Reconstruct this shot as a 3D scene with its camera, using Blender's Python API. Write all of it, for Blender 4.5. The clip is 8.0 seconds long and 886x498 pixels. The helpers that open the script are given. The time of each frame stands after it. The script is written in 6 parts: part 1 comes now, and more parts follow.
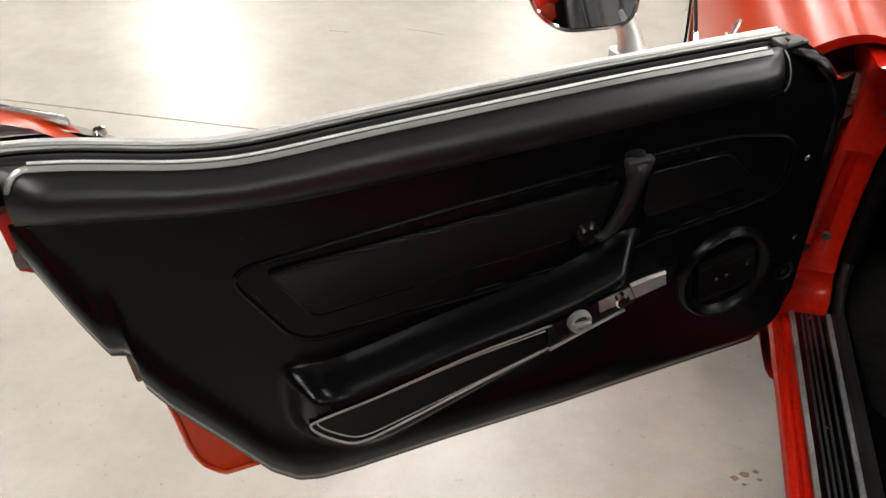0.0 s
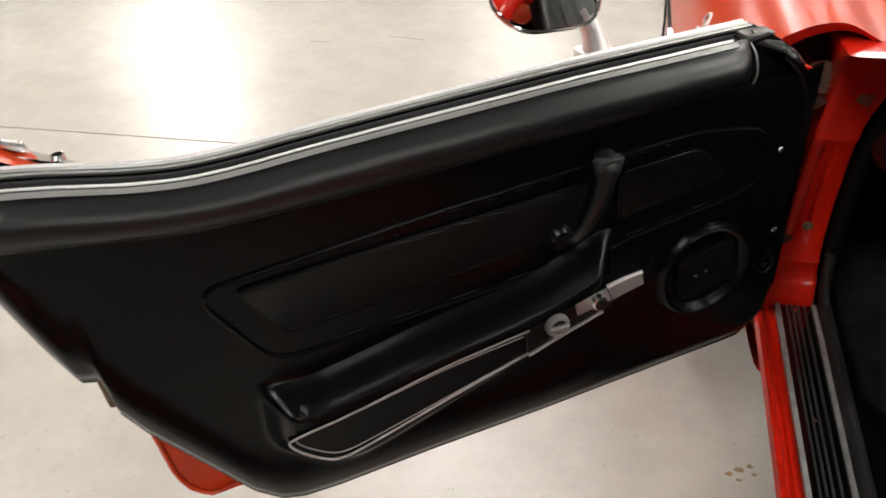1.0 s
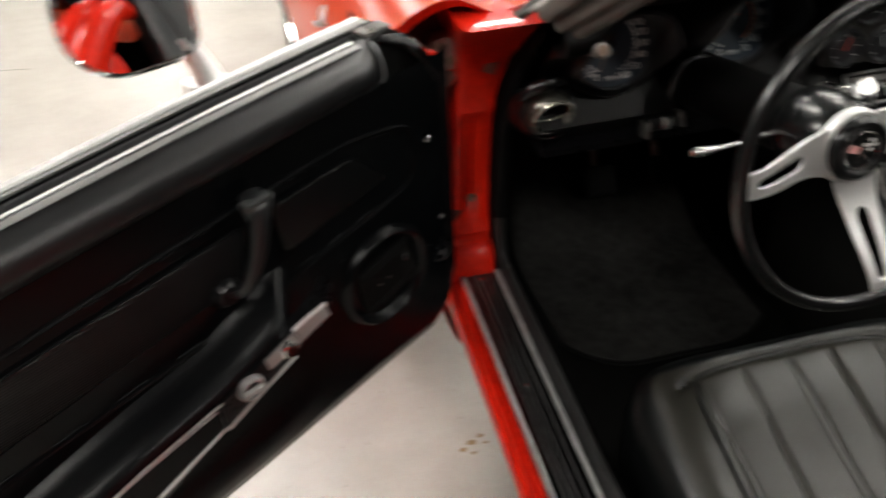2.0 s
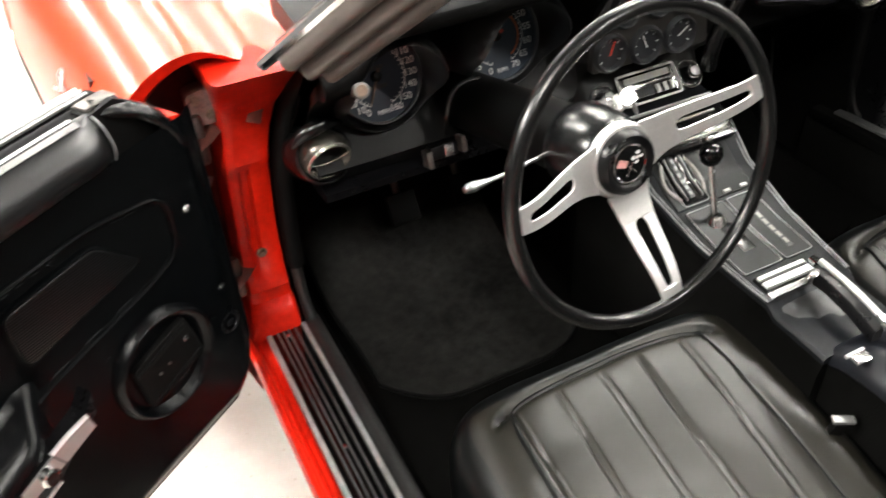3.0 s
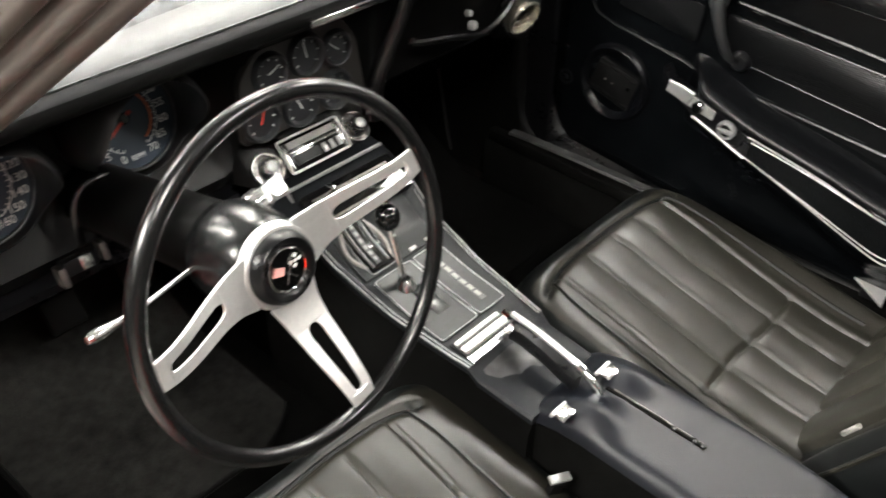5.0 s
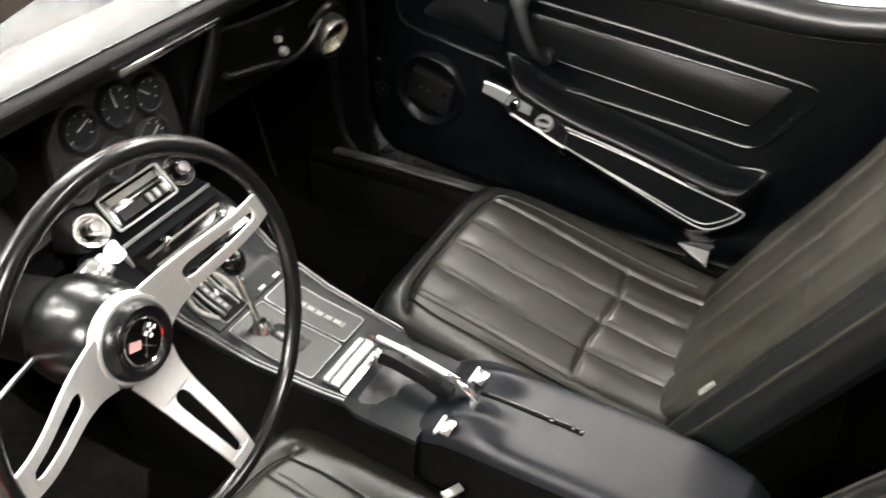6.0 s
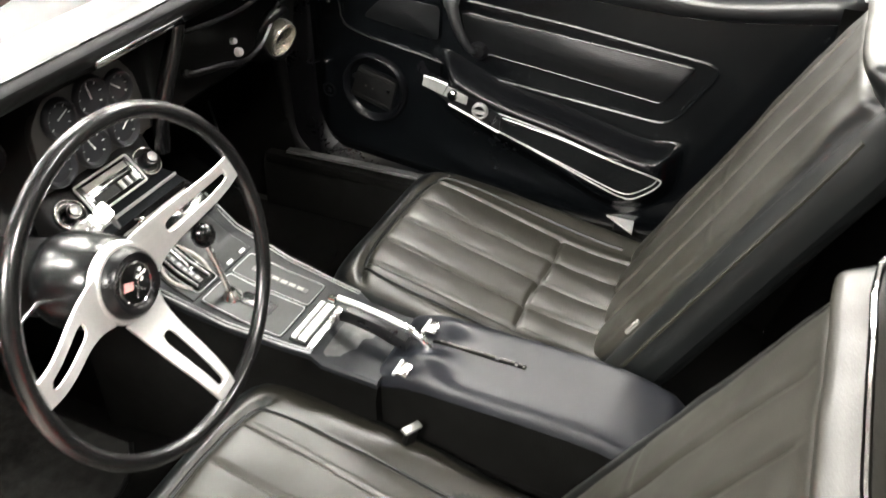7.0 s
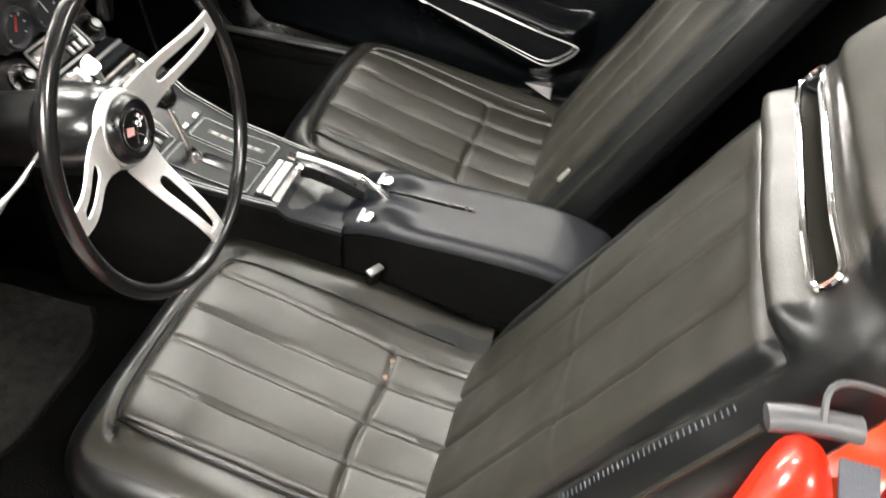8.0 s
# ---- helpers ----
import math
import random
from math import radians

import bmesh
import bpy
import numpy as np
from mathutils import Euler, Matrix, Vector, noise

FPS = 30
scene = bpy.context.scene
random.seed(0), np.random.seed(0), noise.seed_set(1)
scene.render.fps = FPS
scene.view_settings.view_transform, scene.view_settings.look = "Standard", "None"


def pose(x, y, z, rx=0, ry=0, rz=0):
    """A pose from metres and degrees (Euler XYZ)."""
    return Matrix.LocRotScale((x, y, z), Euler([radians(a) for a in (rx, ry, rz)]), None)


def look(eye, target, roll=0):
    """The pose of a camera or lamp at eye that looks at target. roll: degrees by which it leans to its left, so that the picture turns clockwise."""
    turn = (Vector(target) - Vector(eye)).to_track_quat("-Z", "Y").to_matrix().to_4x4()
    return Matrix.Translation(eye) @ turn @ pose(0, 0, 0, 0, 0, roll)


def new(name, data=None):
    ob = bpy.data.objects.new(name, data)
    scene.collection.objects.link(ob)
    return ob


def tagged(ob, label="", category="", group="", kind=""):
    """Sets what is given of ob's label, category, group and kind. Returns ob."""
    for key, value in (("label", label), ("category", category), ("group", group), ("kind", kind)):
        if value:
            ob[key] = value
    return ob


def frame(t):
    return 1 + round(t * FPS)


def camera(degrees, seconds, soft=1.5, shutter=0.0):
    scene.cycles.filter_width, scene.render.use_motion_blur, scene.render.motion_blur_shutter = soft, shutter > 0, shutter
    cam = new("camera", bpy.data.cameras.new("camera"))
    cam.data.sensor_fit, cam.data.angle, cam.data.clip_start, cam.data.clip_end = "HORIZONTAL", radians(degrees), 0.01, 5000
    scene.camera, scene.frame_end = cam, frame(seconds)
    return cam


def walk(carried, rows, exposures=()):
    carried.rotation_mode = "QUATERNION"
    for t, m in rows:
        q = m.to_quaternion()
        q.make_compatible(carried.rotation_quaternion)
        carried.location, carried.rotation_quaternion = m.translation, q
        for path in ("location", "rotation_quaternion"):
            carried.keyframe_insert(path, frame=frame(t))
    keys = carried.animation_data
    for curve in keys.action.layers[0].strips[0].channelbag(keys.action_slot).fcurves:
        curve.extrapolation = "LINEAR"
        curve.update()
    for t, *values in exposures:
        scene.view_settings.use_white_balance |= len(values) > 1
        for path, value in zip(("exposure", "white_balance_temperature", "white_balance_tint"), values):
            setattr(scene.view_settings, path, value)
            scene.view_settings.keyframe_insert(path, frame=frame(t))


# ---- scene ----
cam = camera(55.6, 8.0, shutter=0.5)
PATH = [
    (0, (-0.977, -1.213, 1.237), (-1.373, 0.368, 0.078), -0.3),
    (0.5, (-0.968, -1.205, 1.235), (-1.37, 0.38, 0.084), -1.5),
    (1, (-0.948, -1.193, 1.235), (-1.344, 0.394, 0.083), -2.9),
    (1.5, (-0.926, -1.149, 1.234), (-0.998, 0.462, 0.05), -3.3),
    (2, (-0.919, -1.07, 1.236), (-0.606, 0.478, 0.01), -3.2),
    (2.2, (-0.924, -1.038, 1.238), (-0.425, 0.446, -0.006), -2.0),
    (3.3, (-0.751, -1.011, 1.236), (-0.083, 0.428, 0.019), -4.0),
    (3.5, (-0.723, -1.016, 1.236), (-0.022, 0.417, 0.03), -3.6),
    (4, (-0.677, -1.005, 1.236), (0.12, 0.372, 0.024), -2.7),
    (4.5, (-0.661, -0.969, 1.234), (0.288, 0.301, 0.015), -0.9),
    (5, (-0.642, -0.918, 1.244), (0.497, 0.156, 0.0), 0.0),
    (5.2, (-0.632, -0.908, 1.249), (0.548, 0.11, -0.004), 0.3),
    (6.3, (-0.661, -0.87, 1.26), (0.785, -0.214, 0.043), -0.1),
    (6.5, (-0.681, -0.885, 1.262), (0.785, -0.254, 0.058), -0.1),
    (7, (-0.786, -0.947, 1.264), (0.69, -0.294, 0.083), -0.2),
    (7.5, (-0.879, -0.957, 1.263), (0.561, -0.372, 0.005), 0.8),
    (8, (-0.95, -0.884, 1.274), (0.488, -0.564, -0.079), 5.0),
]
EXPOSURES = [(0.0, -0.26), (1.2, -0.22), (2.0, -0.02), (2.3, 0.35), (3.3, 1.60), (4.2, 1.77), (5.0, 1.53), (6.5, 1.93), (7.0, 2.12), (7.5, 2.12), (8.0, 1.84)]
walk(cam, [(t, look(eye, target, roll)) for t, eye, target, roll in PATH], EXPOSURES)

# ---------- light settings ----------
LAMP_GLOW = 40.0
RIGHT_X, RIGHT_Y, RIGHT_DZ = 0.598, 0.016, -0.005
LIGHTS = [(-8.3, 11.0, 1.3, 2.4), (-2.8, 12.8, 0.9, 1.6), (2.6, 11.0, 1.2, 2.4), (7.5, 9.5, 1.8, 2.4), (-2.4, 3.9, 1.0, 1.6), (2.6, 3.6, 1.0, 1.6), (-3.2, 7.0, 0.7, 1.4), (-0.5, 7.2, 0.7, 1.4), (4.2, 8.0, 1.0, 1.6),
          (-2.2, -3.6, 0.8, 1.6), (2.8, 0.4, 1.0, 1.2), (5.8, -1.6, 1.0, 2.2), (12.0, -1.0, 1.4, 2.6), (9.2, 2.4, 1.6, 3.0), (-5.8, 0.2, 1.5, 3.0), (2.6, -5.0, 0.7, 1.4)]


# ---------- world and light ----------
world = bpy.data.worlds.new("world")
scene.world = world
world.use_nodes = True
wn = world.node_tree.nodes
wn["Background"].inputs["Color"].default_value = (0.8, 0.85, 1.0, 1)
wn["Background"].inputs["Strength"].default_value = 0.02


# ---------- materials ----------
def material(name, color, rough=0.5, metal=0.0, coat=0.0, grain=0.0, grain_size=200.0, vary=0.0, vary_size=8.0, bump=0.0, spec=0.5, rough_vary=0.0, coat_rough=0.04):
    m = bpy.data.materials.new(name)
    m.use_nodes = True
    nt = m.node_tree
    b = nt.nodes["Principled BSDF"]
    b.inputs["Base Color"].default_value = (*color, 1)
    b.inputs["Roughness"].default_value = rough
    b.inputs["Metallic"].default_value = metal
    b.inputs["Coat Weight"].default_value = coat
    b.inputs["Coat Roughness"].default_value = coat_rough
    b.inputs["Specular IOR Level"].default_value = spec
    co = nt.nodes.new("ShaderNodeTexCoord")
    if vary or rough_vary:
        n = nt.nodes.new("ShaderNodeTexNoise")
        n.inputs["Scale"].default_value = vary_size
        n.inputs["Detail"].default_value = 6
        n.inputs["Roughness"].default_value = 0.6
        nt.links.new(co.outputs["Object"], n.inputs["Vector"])
        n2 = nt.nodes.new("ShaderNodeTexNoise")
        n2.inputs["Scale"].default_value = vary_size * 9
        n2.inputs["Detail"].default_value = 4
        nt.links.new(co.outputs["Object"], n2.inputs["Vector"])
        mix = nt.nodes.new("ShaderNodeMath")
        mix.operation = "MULTIPLY_ADD"
        mix.inputs[1].default_value = 0.4
        nt.links.new(n2.outputs["Fac"], mix.inputs[0])
        sc = nt.nodes.new("ShaderNodeMath")
        sc.operation = "MULTIPLY"
        sc.inputs[1].default_value = 0.6
        nt.links.new(n.outputs["Fac"], sc.inputs[0])
        nt.links.new(sc.outputs[0], mix.inputs[2])
        if vary:
            r = nt.nodes.new("ShaderNodeValToRGB")
            r.color_ramp.elements[0].position = 0.3
            r.color_ramp.elements[1].position = 0.7
            r.color_ramp.elements[0].color = (*[c * (1 - vary) for c in color], 1)
            r.color_ramp.elements[1].color = (*[min(1, c * (1 + vary)) for c in color], 1)
            nt.links.new(mix.outputs[0], r.inputs["Fac"])
            nt.links.new(r.outputs["Color"], b.inputs["Base Color"])
        if rough_vary:
            q = nt.nodes.new("ShaderNodeMapRange")
            q.inputs["From Min"].default_value = 0.3
            q.inputs["From Max"].default_value = 0.7
            q.inputs["To Min"].default_value = max(0.02, rough - rough_vary)
            q.inputs["To Max"].default_value = min(1, rough + rough_vary)
            nt.links.new(mix.outputs[0], q.inputs["Value"])
            nt.links.new(q.outputs["Result"], b.inputs["Roughness"])
    if bump:
        v = nt.nodes.new("ShaderNodeTexVoronoi" if grain else "ShaderNodeTexNoise")
        v.inputs["Scale"].default_value = grain_size
        nt.links.new(co.outputs["Object"], v.inputs["Vector"])
        bp = nt.nodes.new("ShaderNodeBump")
        bp.inputs["Strength"].default_value = bump
        bp.inputs["Distance"].default_value = 0.001
        nt.links.new(v.outputs["Distance" if grain else "Fac"], bp.inputs["Height"])
        nt.links.new(bp.outputs["Normal"], b.inputs["Normal"])
    return m


VINYL = material("black_vinyl", (0.0012, 0.0015, 0.0018), 0.25, grain=1, grain_size=700, bump=0.07, vary=0.2, vary_size=6, rough_vary=0.03, spec=0.20)
VINYL_PAD = material("padded_vinyl", (0.0046, 0.0050, 0.0056), 0.36, grain=1, grain_size=700, bump=0.05, vary=0.12, vary_size=9, rough_vary=0.03, spec=0.50)
ARM_VINYL = material("smooth_armrest_vinyl", (0.0020, 0.0022, 0.0026), 0.24, grain=1, grain_size=800, bump=0.12, vary=0.12, vary_size=9, rough_vary=0.02, spec=0.16)
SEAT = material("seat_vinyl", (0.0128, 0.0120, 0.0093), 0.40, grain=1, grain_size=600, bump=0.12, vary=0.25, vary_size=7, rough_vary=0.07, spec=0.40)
# seat vinyl again, its colour darkened to stand for shade
SEAT_SHADE = material("shaded_seat_vinyl", (0.0036, 0.0041, 0.0042), 0.32, grain=1, grain_size=420, bump=0.06, vary=0.15, vary_size=4, rough_vary=0.03, spec=0.30)
WEAVE = material("ribbed_vinyl", (0.0022, 0.0024, 0.0027), 0.32, vary=0.3, vary_size=12, spec=0.22)
wave = WEAVE.node_tree.nodes.new("ShaderNodeTexWave")
wave.bands_direction = "Z"
wave.inputs["Scale"].default_value = 100
wave_co = WEAVE.node_tree.nodes.new("ShaderNodeTexCoord")
WEAVE.node_tree.links.new(wave_co.outputs["Object"], wave.inputs["Vector"])
wave_bump = WEAVE.node_tree.nodes.new("ShaderNodeBump")
wave_bump.inputs["Strength"].default_value, wave_bump.inputs["Distance"].default_value = 0.35, 0.001
WEAVE.node_tree.links.new(wave.outputs["Fac"], wave_bump.inputs["Height"])
WEAVE.node_tree.links.new(wave_bump.outputs["Normal"], WEAVE.node_tree.nodes["Principled BSDF"].inputs["Normal"])
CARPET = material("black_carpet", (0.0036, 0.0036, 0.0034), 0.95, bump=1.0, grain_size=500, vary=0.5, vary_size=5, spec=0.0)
RUBBER = material("black_rubber", (0.0018, 0.0018, 0.0018), 0.6, bump=0.2, grain_size=300, vary=0.4, vary_size=20, spec=0.12)
SEAL = material("grey_door_seal", (0.011, 0.011, 0.0108), 0.42, bump=0.5, grain_size=260, vary=0.6, vary_size=22, rough_vary=0.15)
WORN_EDGE = material("worn_grey_edging", (0.30, 0.30, 0.295), 0.5, metal=0.4, vary=0.45, vary_size=45, rough_vary=0.1)
SCUFF_RIB = material("worn_scuff_rib", (0.10, 0.10, 0.10), 0.35, metal=0.7, vary=0.3, vary_size=40, rough_vary=0.1)
LEATHER = material("creased_leather", (0.0125, 0.0128, 0.0130), 0.36, grain=1, grain_size=500, bump=0.3, vary=0.3, vary_size=20, rough_vary=0.08, spec=0.5)
DUSTY_HINGE = material("dusty_hinge_metal", (0.085, 0.030, 0.022), 0.65, metal=0.0, vary=0.6, vary_size=45, bump=0.6, grain_size=200)
DULL_BLACK = material("dull_black_paint", (0.0008, 0.0008, 0.0008), 0.45, vary=0.3, vary_size=20, spec=0.10)
THREAD = material("dark_thread", (0.008, 0.009, 0.010), 0.65, spec=0.2)
BOWL = material("column_bowl_paint", (0.0032, 0.0034, 0.0036), 0.24, vary=0.1, vary_size=9, rough_vary=0.02, spec=0.42)
RIM = material("satin_black_rim", (0.004, 0.004, 0.0042), 0.24)
SMALL_DIAL = material("small_dial_face", (0.010, 0.011, 0.013), 0.5, vary=0.2, vary_size=30)
PLASTIC = material("black_plastic", (0.0025, 0.0025, 0.003), 0.3, bump=0.1, grain_size=600, vary=0.3, vary_size=15, rough_vary=0.08, spec=0.3)
GLOSS = material("gloss_black", (0.003, 0.003, 0.003), 0.12, rough_vary=0.05, vary=0.2, vary_size=20)
CONSOLE = material("console_vinyl", (0.0062, 0.0070, 0.0084), 0.40, grain=1, grain_size=900, bump=0.2, vary=0.2, vary_size=9, rough_vary=0.08, spec=0.14)
PLATE = material("console_plate", (0.0115, 0.0125, 0.0130), 0.34, vary=0.3, vary_size=25, rough_vary=0.04, spec=0.16)
FRAME = material("dull_frame_metal", (0.21, 0.212, 0.214), 0.42, metal=0.5, vary=0.3, vary_size=60, rough_vary=0.06)
CHROME = material("chrome", (0.80, 0.80, 0.80), 0.08, metal=1.0, rough_vary=0.03, vary=0.04, vary_size=20)
DULL_CHROME = material("dull_chrome", (0.66, 0.65, 0.64), 0.24, metal=1.0, rough_vary=0.05, vary=0.05, vary_size=25)
BRUSHED = material("brushed_steel", (0.76, 0.76, 0.75), 0.45, metal=0.85, vary=0.08, vary_size=200, bump=0.15, grain_size=900)
VENT = material("vent_metal", (0.60, 0.57, 0.49), 0.24, metal=0.85, rough_vary=0.04, vary=0.08, vary_size=40)
VENT_BALL = material("dull_vent_metal", (0.13, 0.122, 0.105), 0.30, metal=0.8, rough_vary=0.05, vary=0.15, vary_size=40)
SATIN = material("satin_metal", (0.40, 0.40, 0.39), 0.36, metal=0.7, vary=0.06, vary_size=60, rough_vary=0.05)
PINK = material("faded_red_enamel", (0.60, 0.30, 0.28), 0.4)
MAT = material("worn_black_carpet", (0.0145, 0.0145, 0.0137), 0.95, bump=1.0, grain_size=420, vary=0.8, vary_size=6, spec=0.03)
LID = material("armrest_lid_vinyl", (0.0042, 0.0048, 0.0068), 0.40, grain=1, grain_size=900, bump=0.15, vary=0.25, vary_size=9, spec=0.22)
lid_nt = LID.node_tree
lid_co, lid_xyz, lid_map = lid_nt.nodes.new("ShaderNodeTexCoord"), lid_nt.nodes.new("ShaderNodeSeparateXYZ"), lid_nt.nodes.new("ShaderNodeMapRange")
lid_map.inputs["From Min"].default_value, lid_map.inputs["From Max"].default_value = -0.76, -0.58
lid_map.inputs["To Min"].default_value, lid_map.inputs["To Max"].default_value = 0.45, 0.33
lid_nt.links.new(lid_co.outputs["Object"], lid_xyz.inputs["Vector"])
lid_nt.links.new(lid_xyz.outputs["Y"], lid_map.inputs["Value"])
lid_nt.links.new(lid_map.outputs["Result"], lid_nt.nodes["Principled BSDF"].inputs["Roughness"])
WORN_CAP = material("worn_vinyl", (0.030, 0.032, 0.032), 0.4, grain=1, grain_size=700, bump=0.3, vary=0.5, vary_size=60)
STACK = material("gauge_panel_vinyl", (0.021, 0.0195, 0.018), 0.40, vary=0.15, vary_size=12, rough_vary=0.05, spec=0.35)
GUIDE = material("dark_grey_plastic", (0.032, 0.032, 0.034), 0.45, vary=0.15, vary_size=30)
# dash black with shade put into its colour, for steep and low faces
DASH_SHADE = material("shaded_dash_face", (0.0032, 0.0032, 0.0032), 0.38, vary=0.15, vary_size=12, rough_vary=0.03, spec=0.14)
POD = material("gauge_pod_plastic", (0.0100, 0.0100, 0.0105), 0.36, vary=0.15, vary_size=12, rough_vary=0.03, spec=0.45)
RED = material("red_paint", (0.52, 0.043, 0.006), 0.36, coat=0.8, coat_rough=0.24, vary=0.05, vary_size=3, spec=0.14)
RED_JAMB = material("red_jamb_paint", (0.52, 0.013, 0.004), 0.32, coat=0.35, vary=0.28, vary_size=13, rough_vary=0.04, spec=0.15)
# red jamb paint with the recess's shade in its colour, and grime
SHADED_GRIMY_RED = material("shaded_grimy_red_paint", (0.050, 0.009, 0.007), 0.6, vary=0.6, vary_size=18, bump=0.4, grain_size=150, spec=0.2)
PILLAR = material("pillar_trim", (0.105, 0.089, 0.080), 0.30, vary=0.12, vary_size=8, rough_vary=0.04)
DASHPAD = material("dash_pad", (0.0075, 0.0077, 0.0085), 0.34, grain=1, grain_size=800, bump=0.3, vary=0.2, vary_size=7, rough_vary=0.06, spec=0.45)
DIAL = material("dial_face", (0.017, 0.029, 0.046), 0.5, vary=0.15, vary_size=20)
WHITE = material("white_marking", (0.75, 0.76, 0.74), 0.5)
NEEDLE = material("red_needle", (0.7, 0.05, 0.03), 0.45)
ORANGE = material("orange_marking", (0.7, 0.18, 0.06), 0.5)
STRAP = material("grey_belt_webbing", (0.028, 0.032, 0.040), 0.7, bump=0.5, grain_size=700, vary=0.2, vary_size=40)
GREY_PLASTIC = material("grey_belt_plastic", (0.17, 0.165, 0.155), 0.45, vary=0.2, vary_size=30)
STEEL = material("dark_steel", (0.18, 0.17, 0.16), 0.45, metal=1.0, vary=0.5, vary_size=60, rough_vary=0.15)
PLATE_TAG = material("worn_tag", (0.19, 0.055, 0.040), 0.45, metal=0.3, vary=0.5, vary_size=60)
WORN_METAL = material("worn_painted_metal", (0.20, 0.12, 0.105), 0.6, metal=0.2, vary=0.6, vary_size=40, bump=0.5, grain_size=200)
RUST = material("worn_steel", (0.16, 0.11, 0.08), 0.7, metal=0.4, vary=0.6, vary_size=50, bump=0.6, grain_size=300)


def glass_material():
    m = bpy.data.materials.new("glass")
    m.use_nodes = True
    b = m.node_tree.nodes["Principled BSDF"]
    b.inputs["Base Color"].default_value = (0.93, 0.97, 0.95, 1)
    b.inputs["Roughness"].default_value = 0.01
    b.inputs["Transmission Weight"].default_value = 1.0
    b.inputs["IOR"].default_value = 1.1
    return m


def mirror_material():
    return material("mirror_glass", (0.9, 0.9, 0.9), 0.02, metal=1.0)


def concrete_material():
    m = bpy.data.materials.new("sealed_concrete")
    m.use_nodes = True
    nt = m.node_tree
    b = nt.nodes["Principled BSDF"]
    co = nt.nodes.new("ShaderNodeTexCoord")

    def nz(scale, detail, rough=0.6):
        n = nt.nodes.new("ShaderNodeTexNoise")
        n.inputs["Scale"].default_value = scale
        n.inputs["Detail"].default_value = detail
        n.inputs["Roughness"].default_value = rough
        nt.links.new(co.outputs["Object"], n.inputs["Vector"])
        return n

    big, mid, fine = nz(0.9, 5), nz(7, 8, 0.75), nz(90, 6, 0.7)
    r1 = nt.nodes.new("ShaderNodeValToRGB")
    r1.color_ramp.elements[0].position, r1.color_ramp.elements[1].position = 0.32, 0.72
    r1.color_ramp.elements[0].color = (0.385, 0.362, 0.332, 1)
    r1.color_ramp.elements[1].color = (0.475, 0.447, 0.411, 1)
    nt.links.new(big.outputs["Fac"], r1.inputs["Fac"])
    r2 = nt.nodes.new("ShaderNodeValToRGB")
    r2.color_ramp.elements[0].position, r2.color_ramp.elements[1].position = 0.34, 0.62
    r2.color_ramp.elements[0].color = (0.885, 0.88, 0.87, 1)
    r2.color_ramp.elements[1].color = (1, 1, 1, 1)
    nt.links.new(mid.outputs["Fac"], r2.inputs["Fac"])
    mx = nt.nodes.new("ShaderNodeMix")
    mx.data_type, mx.blend_type = "RGBA", "MULTIPLY"
    mx.inputs["Factor"].default_value = 1.0
    nt.links.new(r1.outputs["Color"], mx.inputs["A"])
    nt.links.new(r2.outputs["Color"], mx.inputs["B"])
    pits = nt.nodes.new("ShaderNodeTexVoronoi")
    pits.inputs["Scale"].default_value = 26
    nt.links.new(co.outputs["Object"], pits.inputs["Vector"])
    r3 = nt.nodes.new("ShaderNodeValToRGB")
    r3.color_ramp.elements[0].position, r3.color_ramp.elements[1].position = 0.035, 0.10
    r3.color_ramp.elements[0].color = (0.62, 0.60, 0.56, 1)
    r3.color_ramp.elements[1].color = (1, 1, 1, 1)
    nt.links.new(pits.outputs["Distance"], r3.inputs["Fac"])
    spots = nt.nodes.new("ShaderNodeMix")
    spots.data_type, spots.blend_type = "RGBA", "MULTIPLY"
    nt.links.new(mid.outputs["Fac"], spots.inputs["Factor"])
    nt.links.new(mx.outputs["Result"], spots.inputs["A"])
    nt.links.new(r3.outputs["Color"], spots.inputs["B"])
    nt.links.new(spots.outputs["Result"], b.inputs["Base Color"])
    q = nt.nodes.new("ShaderNodeMapRange")
    q.inputs["From Min"].default_value, q.inputs["From Max"].default_value = 0.3, 0.7
    q.inputs["To Min"].default_value, q.inputs["To Max"].default_value = 0.16, 0.225
    nt.links.new(mid.outputs["Fac"], q.inputs["Value"])
    nt.links.new(q.outputs["Result"], b.inputs["Roughness"])
    bp = nt.nodes.new("ShaderNodeBump")
    bp.inputs["Strength"].default_value, bp.inputs["Distance"].default_value = 0.4, 0.002
    nt.links.new(fine.outputs["Fac"], bp.inputs["Height"])
    nt.links.new(bp.outputs["Normal"], b.inputs["Normal"])
    b.inputs["Specular IOR Level"].default_value = 0.6
    return m


def emitter(name, color, strength):
    m = bpy.data.materials.new(name)
    m.use_nodes = True
    b = m.node_tree.nodes["Principled BSDF"]
    b.inputs["Base Color"].default_value = (*color, 1)
    b.inputs["Emission Color"].default_value = (*color, 1)
    b.inputs["Emission Strength"].default_value = strength
    return m


GLASS, MIRROR, CONCRETE = glass_material(), mirror_material(), concrete_material()
WALL = material("painted_wall", (0.26, 0.26, 0.26), 0.7, vary=0.08, vary_size=1.5, bump=0.2, grain_size=40)
ROOF = material("dark_roof_deck", (0.06, 0.06, 0.06), 0.8, vary=0.2, vary_size=1.5, bump=0.2, grain_size=40)
LAMP = emitter("lamp_diffuser", (1.0, 0.965, 0.90), LAMP_GLOW)


